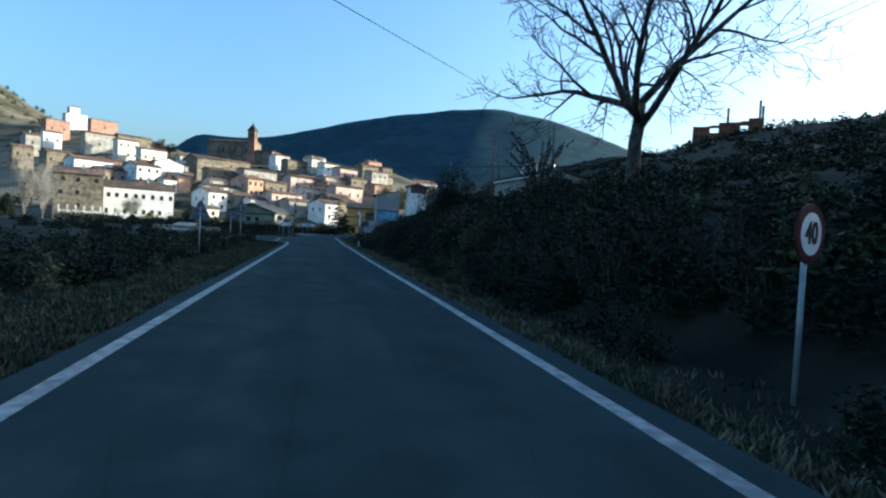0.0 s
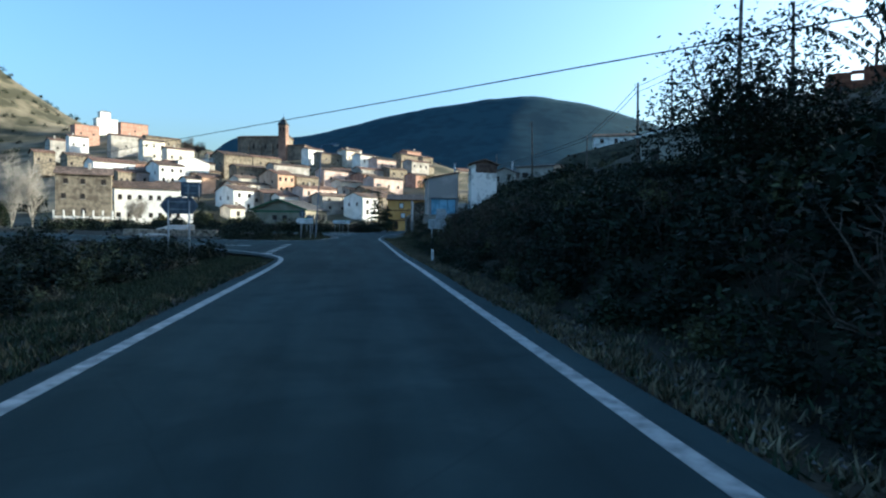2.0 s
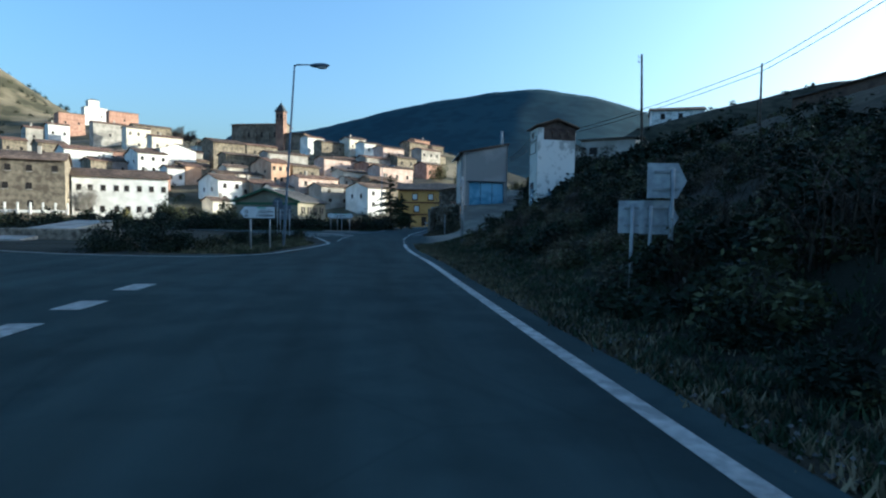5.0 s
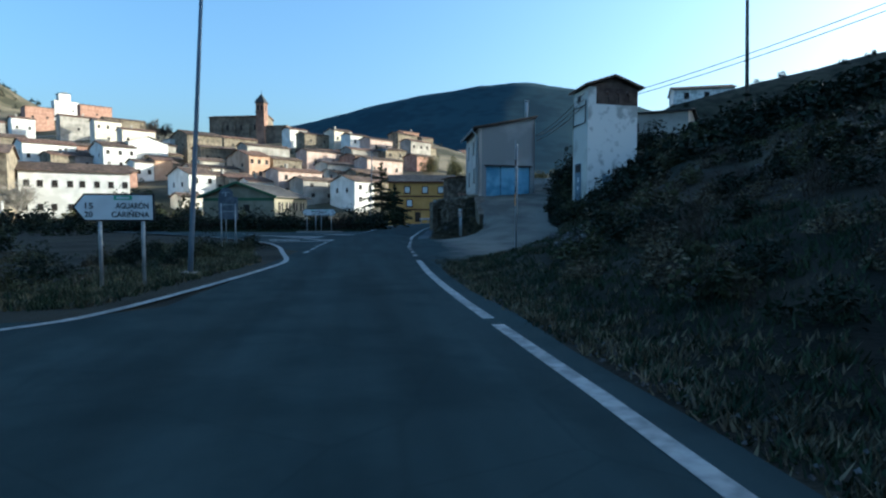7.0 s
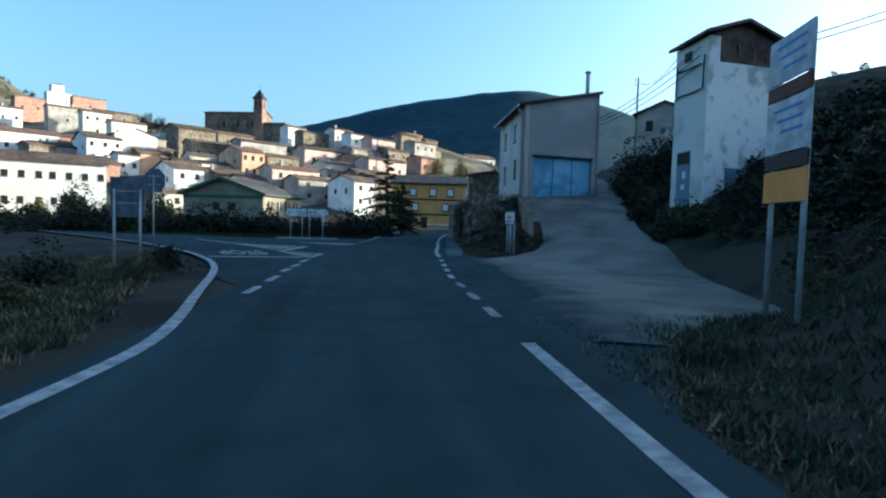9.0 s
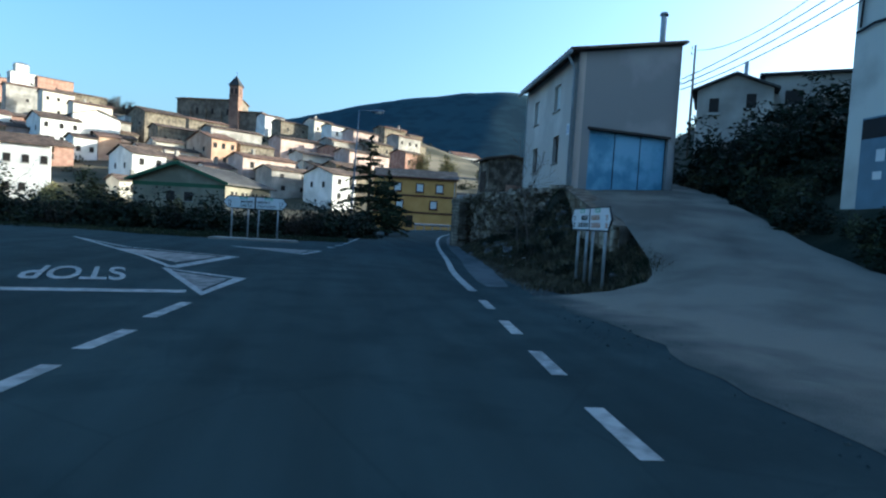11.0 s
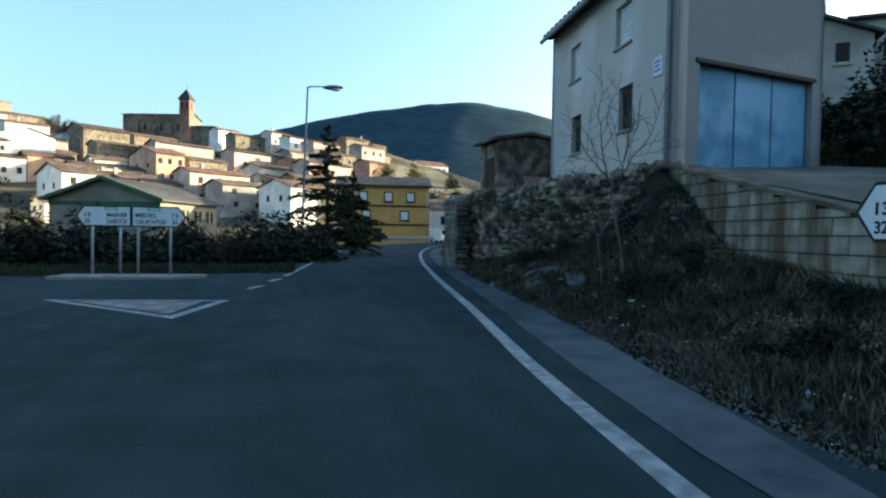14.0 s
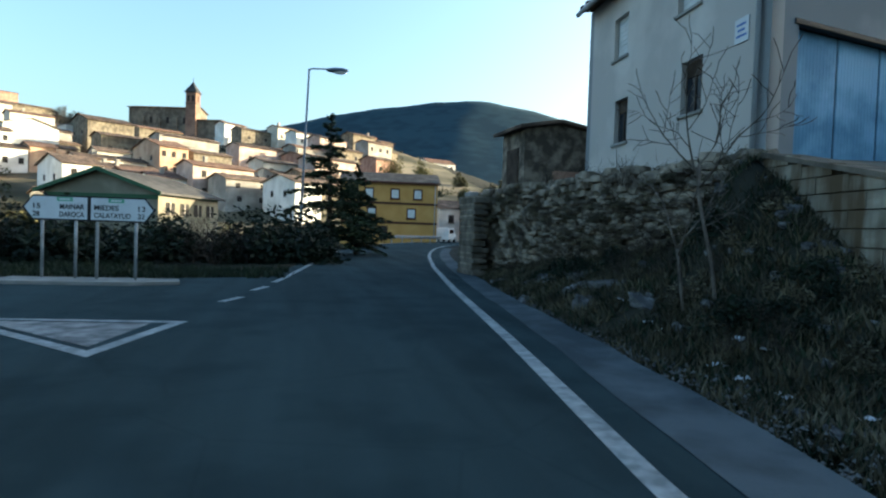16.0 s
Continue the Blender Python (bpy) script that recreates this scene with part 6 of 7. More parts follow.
# brambles and weeds on the slope beside the drive
spots = []
for i in range(420):
    s_ = prng.uniform(2, 26)
    t_ = float(drive_right(s_)) + 0.45 + abs(prng.normal(0, 2.4))
    xx, yy = RAMP_FOOT[0] + RAMP_WAY[0] * s_ + RAMP_WAY[1] * t_, RAMP_FOOT[1] + RAMP_WAY[1] * s_ - RAMP_WAY[0] * t_
    if 14.3 < xx < 18.8 and 98.6 < yy < 102.6 or s_ < 5 and t_ < 4.6:
        continue
    spots.append((int(prng.choice([4, 1, 2, 0, 4])), xx, yy, prng.uniform(0.35, 0.8)))
thicket("drive_scrub", spots, "brambles and dry weeds on the slope beside the drive", 2)
def off_drive(x, y):
    s, t = ramp_coords(x, y)
    return float(t) < float(drive_left(s)) - 0.35


# mound and wall foot below the house
for i in range(70):
    yy = prng.uniform(100.5, 121)
    xx = float(x_right(yy)) + prng.uniform(2.2, 4.3)
    if xx > (float(block_x(yy)) if yy < 108.9 else float(wall_x(yy))) - 0.3 or (6.3 < xx < 8.1 and 99.4 < yy < 103.3) or not off_drive(xx, yy):
        continue
    plant(int(prng.choice([3, 4, 4, 1])), xx, yy, prng.uniform(0.25, 0.5))
hanging = []
for yy in np.arange(109.4, 120.5, 0.22):
    hanging.append((int(prng.choice([3, 4, 4])), float(wall_x(yy)) + prng.uniform(0.1, 0.8), yy, prng.uniform(0.35, 0.6)))
for i in range(40):                                   # weeds rooted in the wall
    yy = prng.uniform(109, 120)
    hanging.append((int(prng.choice([4, 3])), float(wall_x(yy)) - prng.uniform(0.15, 0.5), yy, prng.uniform(0.25, 0.45)))
for i in range(170):                                  # dry tufts hanging on its face
    yy = prng.uniform(109.2, 120.5)
    hanging.append((int(prng.choice([4, 4, 3])), float(wall_x(yy)) - prng.uniform(0.05, 0.3), yy, prng.uniform(0.16, 0.38), prng.uniform(0.9, 2.75)))
for i in range(60):                                   # the dark mound beside the drive
    yy = prng.uniform(100, 109)
    xx = prng.uniform(float(x_right(yy)) + 2.6, float(block_x(yy)) - 0.3)
    if not (6.3 < xx < 8.1 and 99.4 < yy < 103.3) and off_drive(xx, yy):
        hanging.append((int(prng.choice([4, 1, 4])), xx, yy, prng.uniform(0.25, 0.45)))
thicket("wall_weeds", hanging, "dry weeds and brambles about the old wall", 2)
# verge and island on the left
spots = []
for i in range(150):
    yy = prng.uniform(-2, 46)
    spots.append((int(prng.choice([4, 4, 1, 0, 1])), -2.05 - prng.uniform(4.5, 17), yy, prng.uniform(0.5, 1.05)))
for i in range(70):
    spots.append((int(prng.choice([4, 1, 0])), prng.uniform(-45, -11), prng.uniform(48, 105), prng.uniform(0.6, 1.2)))
spots = [q for q in spots if not (q[2] > 50 and -34 < q[1] < 0 and abs(q[2] - (60 + (-q[1]) * 0.75)) < 9) and not (q[2] > 48 and -0.54 < (q[1] - 0.4) / (q[2] - 44) < -0.30)]
for i in range(56):
    yy = prng.uniform(76, 96)
    xx = float(x_left(yy)) - prng.uniform(2.6, 9.5)
    if yy - 76 < 16 - (-xx - 3) * 1.0 + 6 and not (yy > 92 and xx < -4):
        plant(int(prng.choice([0, 1, 4, 2])), xx, yy, prng.uniform(0.35, 0.7))
for i in range(9):
    plant(int(prng.choice([1, 0, 4])), -5.4 - prng.uniform(0, 5), 76.5 + prng.uniform(0, 5), prng.uniform(0.7, 1.1))
# hedge behind the double sign
for i in range(120):
    f = prng.random()
    spots.append((int(prng.choice([0, 0, 1, 3])), -19 + 23 * f + prng.uniform(-0.8, 0.8), 120.5 + 5 * f + prng.uniform(-1.0, 5.0), prng.uniform(1.0, 1.6)))
for i in range(60):
    spots.append((int(prng.choice([0, 1])), prng.uniform(-44, -16), prng.uniform(112, 152), prng.uniform(1.0, 2.0)))
low = []
for i in range(520):
    yy, xx = prng.uniform(-2, 60), -2.05 - 3.4 - abs(prng.normal(0, 5.0))
    if yy < 49.5 + (-3.5 - xx) * 1.4:
        low.append((int(prng.choice([0, 1, 4, 1, 2])), xx, yy, prng.uniform(0.45, 1.0)))
thicket("verge_scrub", low, "dark brown scrub along the open side of the road", 2)
foot = [(prng.uniform(12.3, 17.5), prng.uniform(90.5, 98.9)) for i in range(150)]
foot = [(int(prng.choice([4, 1, 2, 4])), a, b, prng.uniform(0.35, 0.75)) for a, b in foot if float(ramp_coords(a, b)[1]) > 4.3 and not (a > 14.2 and b > 97.9)]
thicket("tower_scrub", foot, "rough scrub and dry weeds at the tower's foot", 2)
thicket("hill_scrub", [(int(prng.choice([0, 1, 2])), -345 + prng.normal(0, 60), 545 + prng.normal(0, 60), prng.uniform(1.2, 3.2)) for i in range(170)], "dark bushes dotted over the stony hill", 14)
thicket("field_scrub", spots, "dark scrub and hedge on the low ground", 2)
# greenery among the houses and on the stony hill
spots = []
for i in range(110):
    az, dd = radians(prng.uniform(-25, 12)), prng.uniform(135, 320)
    spots.append((int(prng.choice([0, 2, 2])), 0.4 + dd * math.sin(az), 46 + dd * math.cos(az), prng.uniform(1.0, 2.2)))
for i in range(240):
    spots.append((0, prng.uniform(-420, -180), prng.uniform(400, 620), prng.uniform(1.2, 2.8)))
thicket("hill_scrub", spots, "scattered olive bushes on the lit hillside", 12)
for k_ in KINDS:
    for o_ in list(k_.children_recursive) + [k_]:
        bpy.data.objects.remove(o_)


# ---- trees ----
def bare_tree(name, x, y, z, h, r0, seed, label, spread=0.55, levels=6, trunk=0.28, mat="bark", up=0.25, forks=(2, 4), thin=0.004):
    """A leafless tree: trunk, limbs and ever finer twigs."""
    r = np.random.default_rng(seed)
    root = empty(name, x, y, z)
    tagged(root, label, "tree")
    bt, bl, bw = bmesh.new(), bmesh.new(), [[], []]

    def twig(p, q, ra, rb):
        d = q - p
        d.normalize()
        a = d.cross(Vector((0.3, 0.9, 0.2))).normalized()
        b = d.cross(a)
        k = len(bw[0])
        for c, rr in ((p, ra), (q, rb)):
            for t in (0, 2.094, 4.189):
                bw[0].append(c + (a * math.cos(t) + b * math.sin(t)) * rr)
        for i in range(3):
            j = (i + 1) % 3
            bw[1].append((k + i, k + j, k + 3 + j, k + 3 + i))

    def grow(p, d, L, rad, lev):
        n = 5 if lev < 3 else 4
        pts, rads = [p.copy()], [rad]
        ends = []
        for s in range(n):
            d = (d + Vector(r.normal(0, 0.10 + 0.03 * lev, 3)) + Vector((0, 0, up * 0.12 if lev else 0.0))).normalized()
            p = p + d * L / n
            pts.append(p.copy())
            rads.append(rad * (1 - 0.5 * (s + 1) / n))
            if lev and s >= 1 and lev < levels:
                ends.append((p.copy(), d.copy(), rads[-1]))
        if lev == 0:
            rads = [rad * 1.35, rad * 1.05] + [rad * (1 - 0.06 * i) for i in range(n - 1)]
            add_tube(bt, pts, rads, 12)
            k = r.integers(*[forks[1], forks[1] + 2])
            for i in range(k):
                ang = math.tau * (i + r.uniform(-0.25, 0.25)) / k
                tilt = spread * r.uniform(0.6, 1.35)
                dd = Vector((math.cos(ang) * math.sin(tilt), math.sin(ang) * math.sin(tilt), math.cos(tilt)))
                grow(p - d * L * 0.05 * i, dd, (h - L) * r.uniform(0.42, 0.6), rad * 0.62, 1)
            return
        if lev <= 2:
            add_tube(bl, pts, rads, 7)
        else:
            for a, b, ra, rb in zip(pts, pts[1:], rads, rads[1:]):
                twig(a, b, max(ra, thin), max(rb, thin * 0.8))
        for (q, dq, rq) in ends:
            for i in range(forks[0] if lev < 4 else 1):
                side = dq.cross(Vector(r.normal(0, 1, 3))).normalized()
                grow(q, (dq * 0.75 + side * r.uniform(0.45, 0.95)).normalized(), L * r.uniform(0.42, 0.66), max(rq * 0.62, thin), lev + 1)
        if lev < levels:
            grow(p, d, L * 0.6, max(rads[-1], thin), lev + 1)

    grow(Vector((0, 0, -0.3)), Vector((0.03, 0, 1)), h * trunk, r0, 0)
    part("trunk", bt, M[mat], root, "", True)
    part("limb_crown", bl, M[mat], root, "", True)
    obj("twig_crown", [tuple(v) for v in bw[0]], bw[1], M[mat], root)["kind"] = "stuff"
    return root


bare_tree("walnut_tree", 11.15, 19.6, zat(11.15, 19.6) - 0.1, 11.8, 0.25, 5, "large bare walnut tree with a broad spreading crown", 0.85, 5, 0.3, "bark", 0.3, (1, 5), 0.012)


def feathered_tree(name, x, y, z, h, seed, label, mat, leaf, n, shape, base, size=0.07):
    root = empty(name, x, y, z)
    tagged(root, label, "tree")
    sticks("branch_tangle", 7, h, shape[0], M[mat], root, seed, 0.05, 2, 0.22)["kind"] = "stuff"
    leaf_cloud("crown", n, size, shape, M[leaf], root, 12, 0.6, seed, base)["kind"] = "stuff"
    return root


def arching_tree(x, y, z, h, seed, label):
    """Many thin stems that rise together and bow outwards, with leaves hanging along them in rows."""
    r = np.random.default_rng(seed)
    root = empty("young_tree", x, y, z)
    tagged(root, label, "tree")
    bm, vs = bmesh.new(), []
    for i in range(38):
        ang, out, top = r.uniform(0, math.tau), r.uniform(0.6, 3.3), h * r.uniform(0.5, 1.0)
        bx, by = r.normal(0, 0.25), r.normal(0, 0.25)
        pts = []
        for k in range(9):
            f = k / 8
            pts.append(Vector((bx + out * f ** 1.35 * math.cos(ang) + r.normal(0, 0.03), by + out * f ** 1.35 * math.sin(ang) + r.normal(0, 0.03), top * (1.25 * f - 0.25 * f ** 3) - 0.1 * out * f ** 3)))
        add_tube(bm, pts, [0.028 * (1 - 0.8 * k / 8) for k in range(9)], 5)
        for k in range(95):
            f = r.uniform(0.3, 1.0) * 8
            a = min(int(f), 7)
            p = pts[a].lerp(pts[a + 1], f - a)
            d = Vector((r.normal(0, 0.6), r.normal(0, 0.6), -1.0)).normalized()
            w = d.cross(Vector((r.normal(), r.normal(), 0.1))).normalized()
            L = r.uniform(0.10, 0.2)
            vs += [p, p + d * L * 0.5 + w * L * 0.24, p + d * L, p + d * L * 0.5 - w * L * 0.24]
    part("stem_tangle", bm, M["bark"], root)["kind"] = "stuff"
    obj("crown", vs, np.arange(len(vs)).reshape(-1, 4).tolist(), M["leaf_dark"], root)["kind"] = "stuff"
    return root


arching_tree(15.6, 40.5, zat(15.6, 40.5) - 0.2, 5.4, 21, "thin young tree with arching stems of hanging leaves")
feathered_tree("young_tree", 9.6, 25.0, zat(9.6, 25.0), 2.6, 24, "thin young tree with a few dark leaves", "bark", "leaf_dark", 2200, (1.7, 1.6, 1.9), 0.3, 0.05)
feathered_tree("holm_oak", 8.7, 38.3, zat(8.7, 38.3) - 0.1, 4.2, 22, "dense dark evergreen oak on the bank", "bark", "leaf_dark", 15000, (2.35, 2.3, 3.7), 0.5, 0.055)
feathered_tree("holm_oak", 11.4, 38.6, zat(11.4, 38.6) - 0.1, 1.5, 23, "low dark evergreen bush on the bank", "bark", "leaf_dark", 6000, (1.9, 1.8, 1.1), 0.1, 0.055)
bare_tree("poplar", -61.0, 150.0, zat(-61, 150), 14.0, 0.14, 31, "pale bare poplar with upright branches", 0.28, 3, 0.12, "bark_pale", 1.6, (2, 7), 0.012)
bare_tree("poplar", -66.0, 152.0, zat(-66, 152), 15.0, 0.15, 32, "pale bare poplar with upright branches", 0.28, 3, 0.12, "bark_pale", 1.6, (2, 7), 0.012)
bare_tree("small_tree", -44.5, 157.0, zat(-44.5, 157), 7.5, 0.12, 33, "small bare tree before the white house", 0.6, 4, 0.3, "bark_pale", 0.4, (2, 4), 0.014)
bare_tree("sapling", 8.3, 107.7, zat(8.3, 107.7), 4.3, 0.026, 35, "thin bare sapling growing below the house wall", 0.75, 3, 0.52, "bark_thin", 0.3, (1, 3), 0.006)
bare_tree("sapling", 8.1, 108.1, zat(8.1, 108.1), 3.0, 0.025, 36, "thin bare sapling growing below the house wall", 0.5, 3, 0.4, "bark_thin", 0.3, (1, 3), 0.005)
for x_, y_, h_, s_ in ((-86, 372, 9, 41), (-94, 380, 10, 42)):
    bare_tree("hill_tree", x_, y_, zat(x_, y_), h_, 0.2, s_, "bare tree on the skyline behind the roofs", 0.7, 4, 0.25, "bark", 0.4, (2, 4), 0.03)


def conifer(x, y, z, h, w, seed, label):
    """Dark conifer with drooping layered boughs and gaps."""
    r = np.random.default_rng(seed)
    root = empty("conifer", x, y, z)
    tagged(root, label, "tree")
    tube("trunk", [(0, 0, -0.3), (0.05, 0, h * 0.5), (0, 0.03, h * 0.97)], [0.17, 0.1, 0.02], M["bark"], root, 8)
    P, A = [], []
    for i in range(19):                                   # whorls of boughs, with air between them
        f = 0.07 + 0.93 * i / 18
        for q in range(6 if i < 14 else 4):
            zc = h * f + r.normal(0, 0.09)
            L = w * max(0.0, 1 - f) ** 0.85 * r.uniform(0.4, 1.12) + 0.1
            ang = r.uniform(0, math.tau)
            for k in range(int(48 * L + 14)):
                t = r.uniform(0.08, 1.0)
                rr = L * t
                side = r.normal(0, 0.06 + 0.16 * t * (1.1 - t))
                P.append((rr * math.cos(ang) - side * math.sin(ang), rr * math.sin(ang) + side * math.cos(ang), zc + 0.22 * t - 0.22 * t * t * L + r.normal(0, 0.045)))
                A.append((math.cos(ang) + r.normal(0, 0.5), math.sin(ang) + r.normal(0, 0.5), r.normal(0.0, 0.25)))
    p, a = np.array(P), np.array(A)
    a /= np.linalg.norm(a, axis=1)[:, None]
    b = np.cross(a, r.normal(0, 1, a.shape))
    b /= np.linalg.norm(b, axis=1)[:, None]
    s = r.uniform(0.08, 0.17, (len(p), 1))
    v = np.stack([p - a * s, p + b * s * 0.35, p + a * s, p - b * s * 0.35], 1).reshape(-1, 3)
    obj("crown", v.tolist(), np.arange(len(v)).reshape(-1, 4).tolist(), M["needle"], root)["kind"] = "stuff"


conifer(4.45, 131.5, 0.1, 6.8, 3.3, 51, "dark ragged conifer beside the road")
conifer(6.1, 133.5, 0.1, 4.4, 2.6, 52, "lower dark conifer beside the road")
for x_, y_, h_, w_, s_ in ((-36, 181, 5, 3.0, 61), (-46, 178, 4, 2.6, 62), (36, 262, 9, 5.0, 63), (30, 268, 8, 4.5, 64), (-30, 186, 4.5, 2.8, 65)):
    t_ = feathered_tree("broad_tree", x_, y_, zat(x_, y_) - 0.2, h_, s_, "round yellowish-green tree among the houses", "bark", "leaf_yellow", 2600, (w_, w_, h_ * 0.8), h_ * 0.15, 0.22)


for x_, y_, h_, w_, s_ in ((-20.5, 150, 5.5, 2.6, 66), (-26, 155, 5.0, 2.8, 67), (-31, 153, 6.0, 3.0, 68), (-15.5, 160, 4.0, 2.2, 69), (12, 236, 6.5, 3.2, 70), (20, 232, 6, 3.4, 71), (-72, 240, 6, 3.5, 72)):
    feathered_tree("broad_tree", x_, y_, zat(x_, y_) - 0.2, h_, s_, "green and yellowish tree below the houses", "bark", "leaf_yellow" if s_ % 2 else "leaf_olive", 2600, (w_, w_, h_ * 0.8), h_ * 0.12, 0.2)


for s_ in range(100, 112):
    x_, y_ = 30 + 6.1 * (s_ - 100) * 0.8 + 5 * math.sin(s_ * 2.3), 262 + 22 * math.cos(s_ * 1.7)
    feathered_tree("broad_tree", x_, y_, zat(x_, y_) - 0.2, 5.5, s_, "olive green tree on the far slope", "bark", "leaf_olive", 900, (3.2, 3.2, 4.6), 0.5, 0.34)
for x_, y_, h_, w_, s_ in ((-79, 172, 8, 3.4, 91), (-84, 178, 9, 3.8, 92), (-90, 186, 10, 4.2, 93), (-97, 196, 9, 4.0, 94), (-88, 205, 9, 4.0, 95), (-105, 210, 11, 4.6, 96), (-93, 176, 7, 3.4, 97)):
    feathered_tree("broad_tree", x_, y_, zat(x_, y_) - 0.2, h_, s_, "dark evergreen tree beside the stone house", "bark", "leaf_dark", 2600, (w_, w_, h_ * 0.8), h_ * 0.1, 0.24)


# ---- grass on the verges, one mesh ----
def grass(name, places, hgt, mat, label, seed):
    r = np.random.default_rng(seed)
    n = len(places)
    p = np.array(places)
    ang = r.uniform(0, math.tau, n)
    h = hgt * r.uniform(0.4, 1.3, n)
    w = 0.012 + 0.012 * r.random(n)
    lean = r.normal(0, 0.45, (n, 2)) * h[:, None]
    c, s = np.cos(ang) * w, np.sin(ang) * w
    a = p + np.stack([c, s, 0 * c], 1)
    b = p - np.stack([c, s, 0 * c], 1)
    t = p + np.stack([lean[:, 0], lean[:, 1], h], 1)
    v = np.stack([a, b, t], 1).reshape(-1, 3)
    return tagged(obj(name, v.tolist(), np.arange(3 * n).reshape(-1, 3).tolist(), mat), label, "grass", kind="stuff")


def scatter(n, f, seed):
    r = np.random.default_rng(seed)
    xy = np.array([f(r) for _ in range(n)])
    xy = np.repeat(xy, 9, 0) + r.normal(0, 0.07, (len(xy) * 9, 2))
    return np.column_stack([xy, height(xy[:, 0], xy[:, 1]) - 0.01])


def on_right(r):
    y = r.uniform(0, 84)
    return (float(x_right(y)) + 0.5 + abs(r.normal(0, 0.8)), y)


def on_left(r):
    y = r.uniform(0, 49)
    return (float(x_left(y)) - 0.5 - abs(r.normal(0, 2.8)), y)


def on_island(r):
    y = r.uniform(76, 97)
    return (float(np.interp(y, [75, 84.5, 97], [-3.2, -1.6, -4.2])) - 0.4 - abs(r.normal(0, 1.8)), y)


def on_mound(r):
    y = r.uniform(100, 121)
    return (float(x_right(y)) + r.uniform(1.3, 4.6), y)


grass("verge_grass", scatter(2600, on_right, 11), 0.09, M["grass_green"], "short green grass along the verge", 81)
grass("verge_grass", scatter(2800, on_right, 1), 0.11, M["grass_dry"], "dry straw-coloured grass along the verge", 71)
grass("verge_grass", scatter(2200, on_left, 2), 0.1, M["grass_dry"], "dry straw-coloured grass on the open side of the road", 72)
grass("verge_grass", scatter(6500, on_left, 3), 0.1, M["grass_green"], "short green grass on the open side of the road", 73)
def on_corner(r):
    y = r.uniform(38, 53)
    return (float(np.interp(y, [45, 50.4, 53], [-2.6, -3.1, -4.6])) - 0.2 - abs(r.normal(0, 3.2)), y)


grass("verge_grass", scatter(4200, on_corner, 9), 0.13, M["grass_green"], "rank green grass at the corner of the side road", 79)


def on_slope(r):
    y = r.uniform(55, 86)
    return (float(x_right(y)) + r.uniform(0.7, 6.0), y)


grass("verge_grass", scatter(3600, on_slope, 7), 0.12, M["grass_green"], "rough green grass on the roadside slope", 77)
grass("verge_grass", scatter(600, on_slope, 8), 0.12, M["grass_dry"], "dry brown grass on the roadside slope", 78)
grass("verge_grass", scatter(1300, on_island, 4), 0.13, M["grass_dry"], "dry grass on the island between the side roads", 74)
grass("verge_grass", scatter(2400, on_island, 16), 0.13, M["grass_green"], "short green grass on the island between the side roads", 86)
grass("verge_grass", scatter(3800, on_mound, 15), 0.13, M["grass_green"], "short green weeds on the mound below the house", 85)
grass("verge_grass", scatter(3600, on_mound, 5), 0.17, M["grass_dry"], "dry grass and weeds on the mound below the house", 75)
grass("verge_grass", scatter(1800, lambda r: (r.uniform(-14, 2.6), r.uniform(117.2, 121)), 6), 0.2, M["grass_green"], "rough grass beneath the hedge", 76)

# ---- stones of the old wall, blocks of the retaining wall, rocks ----
srng = random.Random(5)


def stone_mesh(seed, rough=0.16):
    r = random.Random(seed)
    bm = bmesh.new()
    bmesh.ops.create_cube(bm, size=1.0)
    bmesh.ops.subdivide_edges(bm, edges=bm.edges, cuts=1, use_grid_fill=True)
    for v in bm.verts:
        k = 0.62 if sum(abs(c) > 0.49 for c in v.co) == 3 else 0.92 if sum(abs(c) > 0.49 for c in v.co) == 2 else 1.0
        v.co = v.co * (k + (1 - k) * 0.55) + Vector((r.uniform(-1, 1), r.uniform(-1, 1), r.uniform(-1, 1))) * rough * 0.5
    me = bpy.data.meshes.new("stone")
    bmesh.ops.recalc_face_normals(bm, faces=bm.faces)
    bm.to_mesh(me)
    bm.free()
    return me


STONES = [stone_mesh(i) for i in range(9)]
for me_ in STONES:
    me_.materials.append(M["rubble"])
ROCKS = [stone_mesh(20 + i, 0.3) for i in range(6)]
for me_ in ROCKS:
    me_.materials.append(M["rock"])


